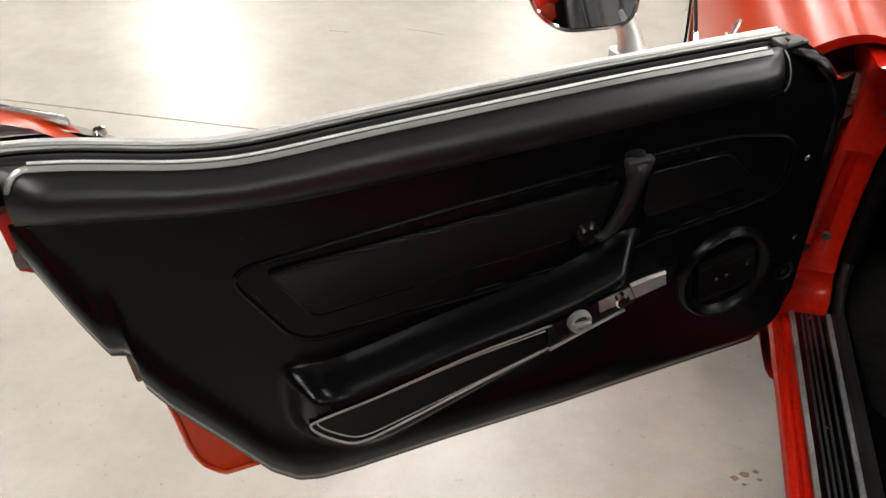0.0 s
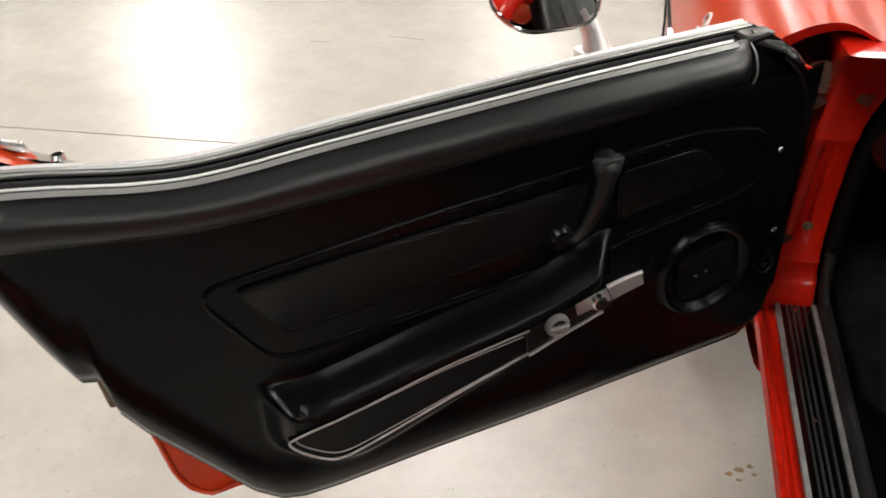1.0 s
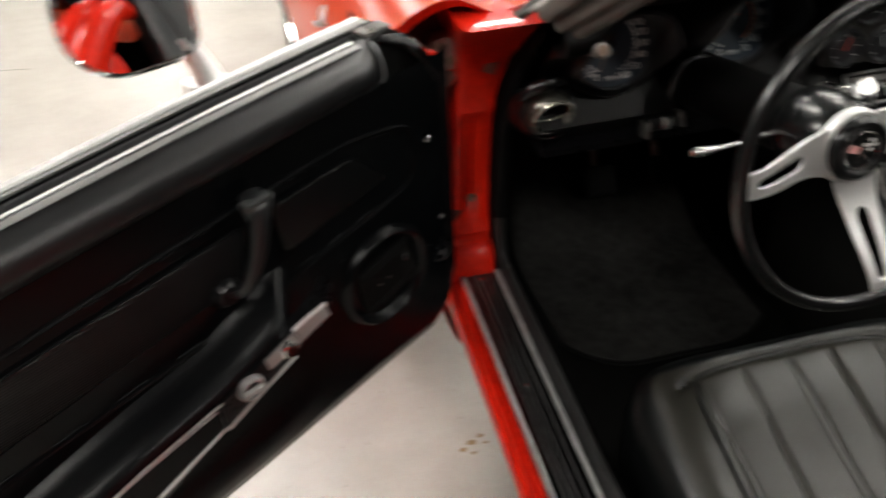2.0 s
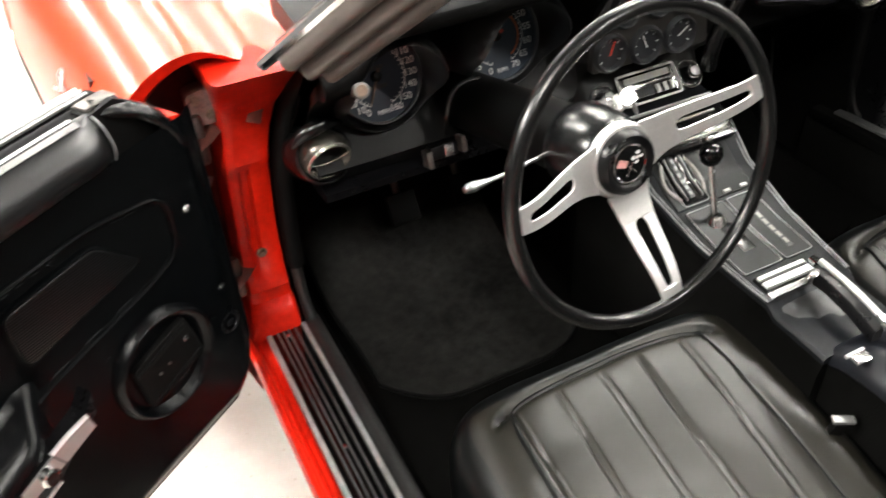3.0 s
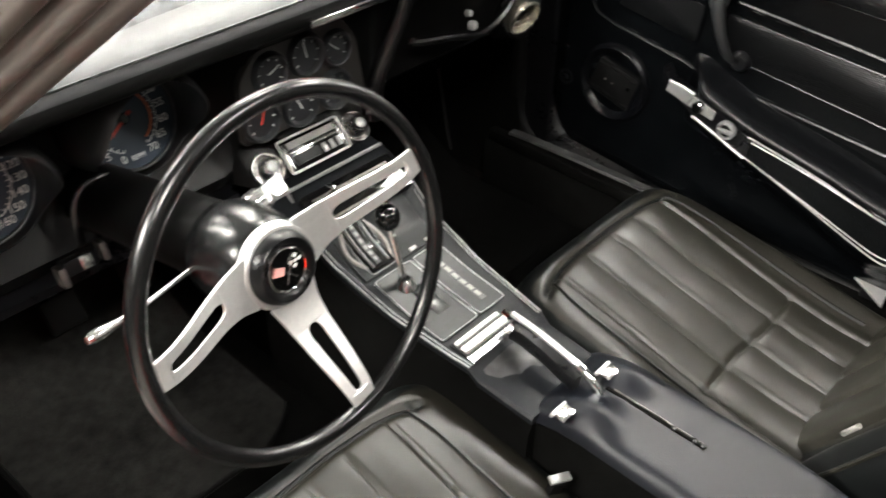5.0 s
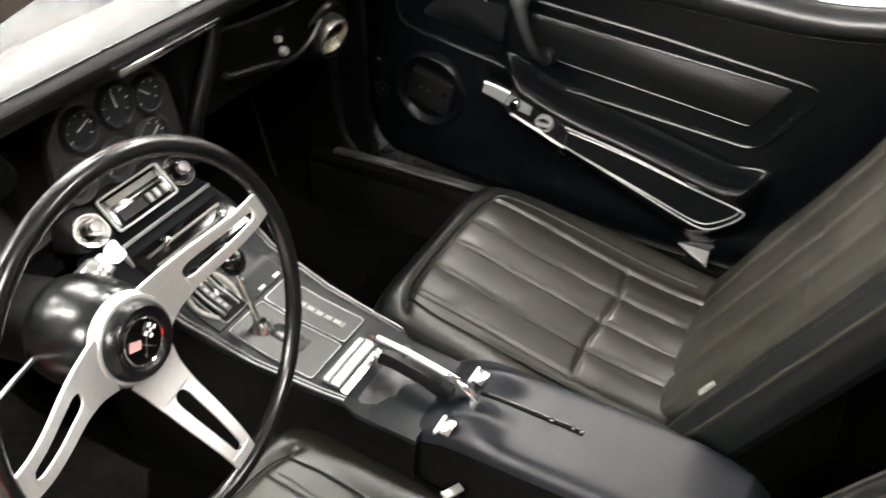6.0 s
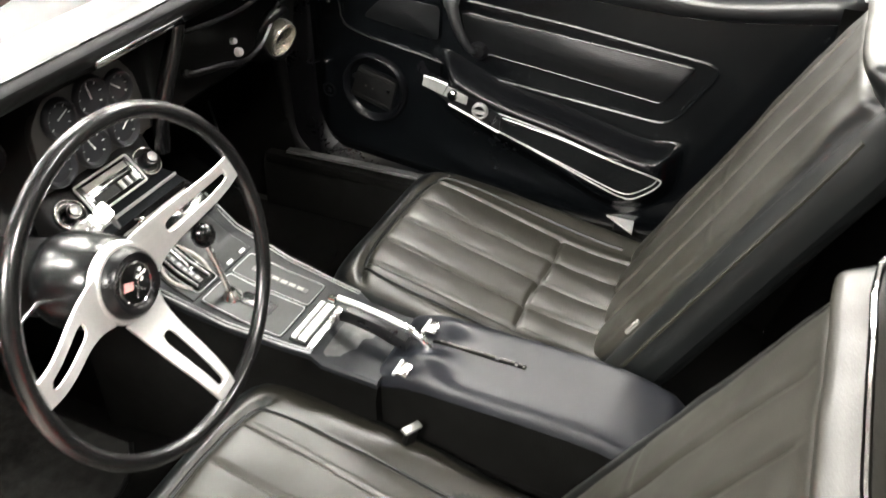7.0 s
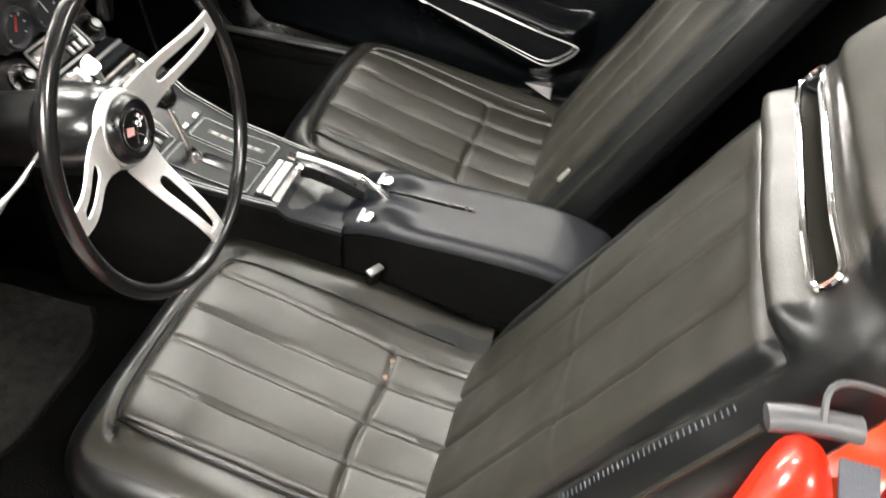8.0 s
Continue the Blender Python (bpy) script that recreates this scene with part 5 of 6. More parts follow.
for sgn in (-1, 1):
    fm_ = WM @ Matrix.Rotation(WTURN, 4, "Z") @ Matrix.Translation((0, -0.002, -0.0326))
    part("flag_staff", tube([fm_ @ Vector((-sgn * 0.007, -0.012, 0.0005)), fm_ @ Vector((sgn * 0.010, 0.011, 0.0012))], 0.0007, 6), DULL_CHROME, cap)
    fl = fm_ @ Matrix.Translation((sgn * 0.0105, 0.0065, 0.0005)) @ Matrix.Rotation(sgn * radians(30), 4, "Z")
    if sgn < 0:
        part("emblem_flag", slab([(-0.0068, -0.0045), (0.0055, -0.0038), (0.0062, 0.0042), (-0.0055, 0.0048)], 0.0016, fl), PINK, cap, "faded red enamel flag")
    else:
        for i in range(3):
            for k in range(3):
                q = slab([(-0.0020, -0.0015), (0.0020, -0.0015), (0.0020, 0.0015), (-0.0020, 0.0015)], 0.0016, fl @ Matrix.Translation((0.0042 * (i - 1), 0.0031 * (k - 1), 0)))
                part("flag_square", q, WHITE if (i + k) % 2 == 0 else GLOSS, cap)
# column
COL = -W_AX
cm = frame_at(WC + COL * 0.052, COL, (0, 0, 1))
col = thing("steering_column", WC + COL * 0.2, "black steering column with stalk and bright lock", "steering column")
part("bowl", lathe([(0, -0.004), (0.036, -0.004), (0.043, 0.001), (0.048, 0.010), (0.051, 0.024), (0.0535, 0.045), (0.054, 0.066), (0.051, 0.078), (0.044, 0.084)], 48, cm), BOWL, col, "satin black column bowl")
part("jacket", lathe([(0.044, 0.080), (0.043, 0.16), (0.043, 0.44)], 32, cm), DULL_BLACK, col, "black steering column jacket")
stalk = [(-0.322, -0.290, 0.708), (-0.36, -0.302, 0.712), (-0.41, -0.318, 0.717), (-0.445, -0.324, 0.719), (-0.472, -0.327, 0.720)]
part("turn_stalk", tube(catmull(stalk, 4), [0.0030] * 11 + [0.0034, 0.0045, 0.0058, 0.0066, 0.0062, 0.004], 10), DULL_CHROME, col, "dull metal turn signal stalk")
LOCK_O, LOCK_N = Vector((-0.247, -0.276, 0.728)), Vector((0.66, -0.42, 0.62))
lm = frame_at(LOCK_O, LOCK_N, (0, 0, 1))
lk = part("ignition_lock", lathe([(0, 0.012), (0.007, 0.012), (0.0085, 0.014), (0.0115, 0.013), (0.0135, 0.009), (0.016, 0.006), (0.0165, -0.015)], 24, lm), DULL_CHROME, col, "bright ignition lock with key")
part("lock_ear", oriented(box(-0.011, 0.011, -0.0035, 0.0035, 0.010, 0.019, 0.002), lm @ Matrix.Rotation(radians(35), 4, "Z")), SATIN, lk)
key = part("key", oriented(slab(rounded([(-0.004, 0.0), (0.004, 0.0), (0.004, 0.006), (0.011, 0.010), (0.011, 0.024), (-0.011, 0.024), (-0.011, 0.010), (-0.004, 0.006)], 0.004), 0.0024, None, 0.0006), lm @ Matrix.Rotation(radians(35), 4, "Z") @ pose(0, 0.0012, 0.014, 90, 0, 0)), DULL_CHROME, lk, "bright key in the lock")
part("key_tag", oriented(slab(rounded([(-0.007, -0.020), (0.007, -0.020), (0.008, 0.0), (-0.008, 0.0)], 0.003), 0.0018, None, 0.0006), lm @ pose(0.010, -0.012, 0.028, 25, 15, 10)), SATIN, lk)

# ---------- dashboard ----------
dash = thing("dashboard", (0, 0.05, 0.60), "black padded dashboard with round gauges", "dashboard")


def dash_section(x):
    """Outline in y, z of the pad at x: hood over the driver's gauges, lower towards the far side."""
    drv = 1 - smoothstep(-0.14, -0.10, x)
    mid = smoothstep(-0.14, -0.10, x) * (1 - smoothstep(0.10, 0.15, x))
    yf = -0.09 + 0.10 * (1 - (x / 0.575) ** 2)
    lip = -0.135
    drop = 0.055 * smoothstep(-0.462, -0.522, x) if x < -0.462 else 0.0
    top = [(yf, 0.81), (yf - 0.012, 0.838), (min(-0.04, yf - 0.02), 0.855), (min(-0.095, yf - 0.032), 0.858), (lip + 0.010, 0.850), (lip, 0.834), (lip + 0.006, 0.817), (lip + 0.03, 0.806)]
    top = [(y, z - drop * smoothstep(0.02, -0.10, y)) if k < 7 else (y, z - drop) for k, (y, z) in enumerate(top)]
    pts = [(p.x, p.y) for p in catmull([(y, z, 0) for y, z in top], 4)]
    drvp = [(-0.06, 0.800), (0.015, 0.790), (0.026, 0.775), (0.002, 0.655), (-0.040, 0.605), (-0.022, 0.578), (0.01, 0.57), (0.16, 0.57)]
    midp = [(-0.10, 0.797), (-0.070, 0.785), (-0.062, 0.77), (-0.060, 0.66), (-0.020, 0.645), (-0.015, 0.63), (-0.062, 0.572), (0.16, 0.53)]
    pasp = [(-0.08, 0.785), (-0.055, 0.77), (-0.05, 0.755), (-0.04, 0.69), (-0.03, 0.63), (0.0, 0.605), (0.03, 0.60), (0.16, 0.60)]
    pas = 1 - drv - mid
    for a, b, c in zip(drvp, midp, pasp):
        pts.append(tuple(drv * a[k] + mid * b[k] + pas * c[k] for k in (0, 1)))
    return [(x, y, z) for y, z in pts]


xs = [-0.555 + 1.11 * k / 100 for k in range(101)]
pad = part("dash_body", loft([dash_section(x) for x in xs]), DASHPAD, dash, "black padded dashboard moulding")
pad.data.materials.append(DASH_SHADE)
# shade by colour: steep or low pad faces take the darker copy
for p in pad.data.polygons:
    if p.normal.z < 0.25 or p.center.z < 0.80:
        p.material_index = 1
part("pad_seam", tube([(x, -0.128, 0.851) for x in (-0.55, -0.3, 0, 0.3, 0.55)], 0.0015, 6), PLASTIC, pad)
part("pad_seam", tube(catmull([(-0.386, -0.134, 0.828), (-0.386, -0.128, 0.848), (-0.387, -0.100, 0.8575), (-0.389, -0.06, 0.857), (-0.392, -0.02, 0.846)], 4), 0.0012, 6), PLASTIC, pad)
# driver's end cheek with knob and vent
ch = part("end_cheek", loft([[(-0.555 + 0.055 * k, y, z) for y, z in rounded([(0.05, 0.845), (-0.125, 0.825), (-0.120, 0.765), (-0.05, 0.715), (0.0, 0.655), (0.03, 0.575), (0.06, 0.575)], 0.02)] for k in (0, 1)]), DASH_SHADE, dash)
part("end_cheek", loft([[(0.555 - 0.055 * k, y, z) for y, z in rounded([(0.05, 0.845), (-0.125, 0.825), (-0.110, 0.765), (-0.05, 0.715), (0.0, 0.655), (0.03, 0.575), (0.06, 0.575)], 0.02)] for k in (0, 1)]), DASH_SHADE, dash)
KN = (0, -0.85, 0.45)
kb = part("light_switch_knob", lathe([(0, 0.010), (0.0075, 0.010), (0.0100, 0.0085), (0.0100, 0.0), (0.005, -0.001), (0.005, -0.03)], 24, frame_at((-0.517, -0.150, 0.775), KN, (0, 0, 1))), STEEL, dash, "dull metal headlamp switch knob")
part("knob_face", lathe([(0, 0.0008), (0.0068, 0.0008), (0.0072, -0.001)], 20, frame_at(Vector((-0.517, -0.150, 0.775)) + Vector(KN).normalized() * 0.0105, KN, (0, 0, 1))), RUST, kb, "worn brown knob face")


def air_vent(c, side):
    m0 = frame_at(c, (-side * 0.10, -0.95, 0.30), (0, 0, 1))
    m = frame_at(c, (-side * 0.10, -0.93, -0.36), (0, 0, 1))
    v = part("air_vent", lathe([(0.046, -0.05), (0.044, -0.014), (0.0415, -0.005), (0.0385, -0.004), (0.037, -0.014)], 36, m0), RIM, dash, "round ball air vent")
    part("vent_ball", lathe([(0.020, -0.030), (0.030, -0.020), (0.0350, -0.008), (0.0358, 0.002), (0.0340, 0.010), (0.0315, 0.0125)], 44, m), VENT_BALL, v, "dull metal vent ball")
    part("vent_ring", lathe([(0.0340, 0.0095), (0.0325, 0.0135), (0.0300, 0.0138), (0.0285, 0.006), (0.0280, -0.012)], 44, m), VENT, v, "bright vent ring")
    part("vent_throat", lathe([(0.028, -0.010), (0.014, -0.020), (0, -0.022)], 28, m), RUBBER, v)
    for k, w, dip in ((-0.003, 0.0290, 0.006), (-0.017, 0.0225, 0.005)):
        arc = [m @ Vector((w * (2 * q / 12 - 1), k - dip * (1 - (2 * q / 12 - 1) ** 2), 0.006)) for q in range(13)]
        part("vent_vane", tube(arc, 0.0013, 6), VENT, v, "bright curved vane")
    dome = [m @ Vector((0.050 * math.cos(a), 0.050 * math.sin(a), -0.014)) for a in [math.pi * (0.30 + 0.55 * q / 14) for q in range(15)]]
    part("vent_shroud", tube(dome, [0.003 + 0.009 * math.sin(math.pi * q / 14) for q in range(15)], 10), RIM, v, "black rounded vent shroud")


air_vent(Vector((-0.5385, -0.034, 0.631)), -1)
air_vent(Vector((0.465, -0.060, 0.656)), 1)


def text_mesh(body_text, size, m, depth=0.0006):
    cu = bpy.data.curves.new("lettering", "FONT")
    cu.body, cu.size, cu.align_x, cu.align_y, cu.extrude = body_text, size, "CENTER", "CENTER", depth
    ob = bpy.data.objects.new("lettering", cu)
    me = bpy.data.meshes.new_from_object(ob)
    bm = bmesh.new()
    bm.from_mesh(me)
    oriented(bm, m)
    bpy.data.objects.remove(ob)
    bpy.data.curves.remove(cu)
    bpy.data.meshes.remove(me)
    return bm


def arc_band(m, r0, r1, a0, a1, h=0.0006, n=40):
    bm = bmesh.new()
    pts = [(radians(a0 + (a1 - a0) * k / n)) for k in range(n + 1)]
    return loft([[m @ Vector((r0 * math.cos(a), r0 * math.sin(a), 0)), m @ Vector((r1 * math.cos(a), r1 * math.sin(a), 0)), m @ Vector((r1 * math.cos(a), r1 * math.sin(a), h)), m @ Vector((r0 * math.cos(a), r0 * math.sin(a), h))] for a in pts], bm=bm)


def big_gauge(c, numbers, angles, unit, needle_angle, label, band=None):
    m = frame_at(c, (0, -0.93, 0.37), (0, 0, 1))
    R = 0.063
    g = part("gauge", lathe([(0, 0), (R, 0), (R + 0.001, 0.008), (R + 0.0015, 0.014)], 48, m), DIAL, dash, label)
    part("bezel", tube([m @ Vector(((R + 0.001) * math.cos(a), (R + 0.001) * math.sin(a), 0.010)) for a in [2 * math.pi * k / 48 for k in range(48)]], 0.0022, 8, closed=True), GUIDE, g)
    for k, nb in enumerate(numbers):
        a = radians(angles[k])
        part("numeral", text_mesh(nb, 0.0138, m @ Matrix.Translation((0.0515 * math.cos(a), 0.0515 * math.sin(a), 0.0008))), WHITE, g)
    part("scale_arc", arc_band(m @ Matrix.Translation((0, 0, 0.0006)), 0.0420, 0.0431, angles[0], angles[-1]), WHITE, g)
    ticks = (len(numbers) - 1) * 2
    bm = bmesh.new()
    for k in range(ticks + 1):
        a = radians(float(np.interp(k / 2, range(len(angles)), angles)))
        bb = box(0.0385, 0.0425, -0.0005, 0.0005, 0.0006, 0.0012)
        oriented(bb, m @ Matrix.Rotation(a, 4, "Z"))
        tmp = bpy.data.meshes.new("tick")
        bb.to_mesh(tmp)
        bb.free()
        bm.from_mesh(tmp)
        bpy.data.meshes.remove(tmp)
    part("graduation", bm, WHITE, g)
    part("numeral", text_mesh(unit, 0.0095, m @ Matrix.Translation((0, -0.050, 0.0008))), WHITE, g)
    if band:
        part("red_band", arc_band(m @ Matrix.Translation((0, 0, 0.0006)), 0.0345, 0.0370, *band), ORANGE, g)
    nb = slab([(-0.012, -0.0022), (0.042, -0.0007), (0.042, 0.0007), (-0.012, 0.0022)], 0.0012, m @ Matrix.Translation((0, 0, 0.004)) @ Matrix.Rotation(radians(needle_angle), 4, "Z"))
    part("needle", nb, NEEDLE if band else RUST, g, "red needle" if band else "dull dark needle")
    part("needle_cap", lathe([(0, 0.006), (0.006, 0.006), (0.008, 0.002), (0.008, 0)], 20, m), GLOSS, g)
    return g, m


SPEED_C, TACH_C = Vector((-0.440, 0.0, 0.7095)), Vector((-0.248, 0.0, 0.722))
speed_angles = [244, 231, 214] + [214 - 20.55 * k for k in range(1, 9)] + [29, 12, -6, -25, -46, -68]
sp, spm = big_gauge(SPEED_C, [str(10 * k) for k in range(17)], speed_angles, "MPH", 244, "round dark blue speedometer")
for yy in (0.012, -0.014):
    part("odometer_bar", oriented(box(-0.013, 0.013, yy - 0.003, yy + 0.003, 0.0006, 0.0014), spm), GUIDE, sp)
big_gauge(TACH_C, [str(5 * k) for k in range(15)], [248 - 312 * k / 14 for k in range(15)], "RPM", 213, "round dark blue tachometer with an orange band", (45, -58))


def gauge_pod(c):
    """A deep hooded tunnel round a gauge, longer at its crown than at its foot."""
    secs = []
    for k in range(57):
        a = 2 * math.pi * k / 56
        ca, sa = math.cos(a), math.sin(a)
        rim = -0.030 - 0.072 * smoothstep(-0.75, 0.55, sa)
        rise = 0.014 * smoothstep(0.0, 1.0, sa)
        prof = [(0.0645, 0.020), (0.0655, rim * 0.5), (0.0670, rim + 0.006), (0.0695, rim), (0.0735, rim + 0.004), (0.078, rim + 0.020), (0.085, 0.02)]
        secs.append([(c.x + r * ca, c.y + y + 0.02 * sa * (r < 0.066) * (y > 0), c.z + r * sa + rise * smoothstep(0.02, -0.08, y) if y <= 0.02 else c.z + r * sa, ) for r, y in prof])
    return loft(secs, closed=False)


for c in (SPEED_C, TACH_C):
    part("gauge_pod", gauge_pod(c), POD, dash, "smooth black hooded gauge pod")
part("column_hood", tube(catmull([(-0.360, -0.050, 0.620), (-0.362, -0.060, 0.651), (-0.355, -0.060, 0.680), (-0.338, -0.060, 0.695), (-0.312, -0.060, 0.696), (-0.287, -0.058, 0.678), (-0.262, -0.050, 0.655)], 5), 0.0045, 10), RIM, dash, "glossy black lip over the steering column")
part("under_cover", loft([[(x, -0.02, 0.577), (x, -0.040, 0.570), (x, -0.040, 0.558), (x, 0.0, 0.553), (x, 0.05, 0.556), (x, 0.05, 0.577)] for x in (-0.55, -0.13)]), PLASTIC, dash)
part("hood_release", oriented(box(-0.022, 0.022, -0.010, 0.010, 0, 0.02, 0.003), frame_at((-0.372, -0.048, 0.596), (0, -1, 0.3), (0, 0, 1))), PLASTIC, dash)
part("release_clamp", oriented(box(-0.004, 0.004, -0.013, 0.013, 0.0, 0.026, 0.002), frame_at((-0.398, -0.050, 0.590), (0, -1, 0.3), (0, 0, 1))), STEEL, dash)
part("release_clamp", oriented(box(-0.004, 0.004, -0.012, 0.012, 0.0, 0.024, 0.002), frame_at((-0.343, -0.050, 0.600), (0, -1, 0.3), (0, 0, 1))), STEEL, dash)
part("release_label", oriented(box(-0.008, 0.008, -0.009, 0.010, -0.006, 0.004, 0.002), frame_at((-0.366, -0.066, 0.602), (0, -1, 0.3), (0, 0, 1))), DULL_CHROME, dash)

# centre stack
CM = frame_at((-0.010, -0.064, 0.710), (0, -1.0, 0.06), (0, 0, 1))
stack = part("centre_panel", slab(rounded([(-0.118, -0.056), (0.100, -0.056), (0.092, 0.035), (0.070, 0.068), (-0.075, 0.068), (-0.108, 0.035)], 0.012), 0.012, CM @ Matrix.Translation((0, 0, -0.006)), 0.004), STACK, dash, "dark grey centre gauge panel")


def small_gauge(x, y, r, needle):
    m = CM @ Matrix.Translation((x, y, 0.0065))
    g = part("small_gauge", lathe([(0, 0.001), (r - 0.004, 0.001), (r - 0.001, 0.008), (r + 0.001, 0.009), (r + 0.004, 0.005), (r + 0.005, 0)], 32, m), SMALL_DIAL, dash, "small round gauge")
    part("needle", slab([(-0.004, -0.0009), (r * 0.7, -0.0005), (r * 0.7, 0.0005), (-0.004, 0.0009)], 0.001, m @ Matrix.Translation((0, 0, 0.002)) @ Matrix.Rotation(needle, 4, "Z")), NEEDLE if x < -0.08 else WHITE, g)
    ticks = bmesh.new()
    for k in range(7):
        a = math.pi * (1.2 - 1.4 * k / 6)
        b = box(r * 0.70, r * 0.88, -0.0006, 0.0006, 0.0015, 0.0022)
        oriented(b, m @ Matrix.Rotation(a, 4, "Z"))
        tmp = bpy.data.meshes.new("tick")
        b.to_mesh(tmp)
        b.free()
        ticks.from_mesh(tmp)
        bpy.data.meshes.remove(tmp)
    part("graduation", ticks, WHITE, g)


for gx, gy, gr, gn in ((-0.086, -0.027, 0.0255, 1.2), (-0.021, -0.030, 0.0255, 2.0), (0.042, -0.028, 0.0255, 0.6), (-0.060, 0.033, 0.024, 0.4), (0.000, 0.038, 0.026, 1.7), (0.052, 0.030, 0.022, 2.4)):
    small_gauge(gx, gy, gr, gn)

# radio
RM = frame_at((0.0, -0.046, 0.590), (0, -0.73, 0.69), (0, 0, 1))
rad = thing("car_radio", (0.008, -0.05, 0.57), "bright faced car radio with two round knobs", "radio")
part("faceplate", slab(rounded([(-0.056, -0.026), (0.056, -0.026), (0.056, 0.026), (-0.056, 0.026)], 0.004), 0.010, RM, 0.002), GLOSS, rad, "black radio face")
frm = [(-0.055, -0.025), (0.055, -0.025), (0.055, 0.025), (-0.055, 0.025)]
part("face_frame", tube([RM @ Vector((x, y, 0.0105)) for x, y in rounded(frm, 0.004)], 0.0020, 6, closed=True), SATIN, rad, "bright radio frame")
for x in (-0.0485, 0.0485):
    part("face_bar", oriented(box(x - 0.003, x + 0.003, -0.021, 0.021, 0.009, 0.012, 0.001), RM), DULL_CHROME, rad)
part("tuning_scale", slab([(-0.043, 0.009), (0.043, 0.009), (0.043, 0.019), (-0.043, 0.019)], 0.0015, RM @ Matrix.Translation((0, 0, 0.010))), GREY_PLASTIC, rad, "pale tuning scale")
part("tape_slot", slab([(-0.040, -0.017), (0.004, -0.017), (0.004, -0.002), (-0.040, -0.002)], 0.002, RM @ Matrix.Translation((0, 0, 0.010))), PLATE, rad)
part("dial_line", oriented(box(-0.042, 0.042, 0.0015, 0.005, 0.009, 0.012, 0.0008), RM), DULL_CHROME, rad)
for k in range(5):
    part("push_button", slab([(0.010 + 0.0068 * k, -0.017), (0.0155 + 0.0068 * k, -0.017), (0.0155 + 0.0068 * k, -0.003), (0.010 + 0.0068 * k, -0.003)], 0.005, RM @ Matrix.Translation((0, 0, 0.010)), 0.001), PLASTIC if k % 2 else SATIN, rad)
for x in (-0.083, 0.083):
    m = RM @ Matrix.Translation((x, -0.002, 0.002))
    kn = part("radio_knob", lathe([(0.0245, -0.002), (0.0240, 0.002), (0.0215, 0.003), (0.0200, 0.000), (0.0105, 0.000), (0.0100, 0.016), (0.0085, 0.020), (0, 0.021)], 32, m), GLOSS, rad, "round black and bright radio knob")
    for rr, h, w in ((0.0228, 0.0035, 0.0011), (0.0180, 0.0015, 0.0007), (0.0100, 0.0155, 0.0012)):
        part("knob_ring", tube([m @ Vector((rr * math.cos(a), rr * math.sin(a), h)) for a in [2 * math.pi * q / 32 for q in range(32)]], w, 6, closed=True), DULL_CHROME, kn)
    part("knob_cap", lathe([(0, 0.0225), (0.0060, 0.0222), (0.0080, 0.0205)], 24, m), SATIN, kn)
part("bright_line", box(-0.112, 0.098, -0.091, -0.087, 0.568, 0.573, 0.001), BRUSHED, rad, "bright trim line")
# heater slide panel
HM = frame_at((0.0, -0.140, 0.548), (0, -0.45, 0.89), (0, 0, 1))
ht = thing("heater_control", (0, -0.14, 0.54), "dark heater control panel with bright sliders", "heater control")
part("panel", slab(rounded([(-0.085, -0.032), (0.085, -0.032), (0.085, 0.032), (-0.085, 0.032)], 0.006), 0.012, HM, 0.002), GLOSS, ht)
for y in (-0.018, 0.0, 0.018):
    part("slide_rail", oriented(box(-0.07, 0.07, y - 0.0022, y + 0.0022, 0.011, 0.015, 0.001), HM), STEEL, ht, "dull slide rail")
part("slide_lever", oriented(box(0.045, 0.055, -0.006, 0.006, 0.012, 0.03, 0.002), HM), CHROME, ht)
part("slide_lever", oriented(box(-0.045, -0.035, 0.012, 0.024, 0.012, 0.03, 0.002), HM), CHROME, ht)
# bright bar and far-side pocket
part("bright_bar", box(-0.05, 0.125, -0.142, -0.136, 0.818, 0.828, 0.002), CHROME, dash, "bright trim bar below the pad")
part("grab_post", tube(catmull([(0.150, -0.105, 0.805), (0.142, -0.098, 0.77), (0.120, -0.090, 0.72), (0.108, -0.075, 0.66), (0.112, -0.06, 0.60)], 4), 0.013, 10), RIM, dash, "black padded grab post")
part("pocket_rim", tube(catmull([(0.205, -0.056, 0.760), (0.28, -0.060, 0.752), (0.36, -0.062, 0.748), (0.43, -0.066, 0.760), (0.47, -0.075, 0.785)], 5), 0.006, 8), RIM, dash, "black pocket rim")
pocket = part("glove_pocket", tube(catmull([(0.200, -0.058, 0.700), (0.205, -0.060, 0.690), (0.28, -0.066, 0.676), (0.345, -0.066, 0.660), (0.40, -0.064, 0.668), (0.445, -0.060, 0.695), (0.475, -0.058, 0.72)], 5), 0.0065, 8), RIM, dash, "black glove pocket rim")
part("pocket_lock", lathe([(0, 0.010), (0.006, 0.010), (0.008, 0.006), (0.008, 0)], 16, frame_at((0.325, -0.068, 0.683), (0, -1, 0.2), (0, 0, 1))), BRUSHED, pocket)
part("pocket_lock", lathe([(0, 0.008), (0.005, 0.008), (0.006, 0)], 16, frame_at((0.318, -0.066, 0.705), (0, -1, 0.2), (0, 0, 1))), BRUSHED, pocket)

# ---------- centre console ----------
con = thing("centre_console", (0, -0.3, 0.30), "dark grey centre console with bright framed panels", "console")
CZ = 0.458
def con_z(y):
    return interp(y, [(-0.435, 0.455), (-0.375, 0.461), (-0.31, 0.470), (-0.24, 0.487), (-0.20, 0.505), (-0.165, 0.530), (-0.12, 0.556), (-0.07, 0.566)])


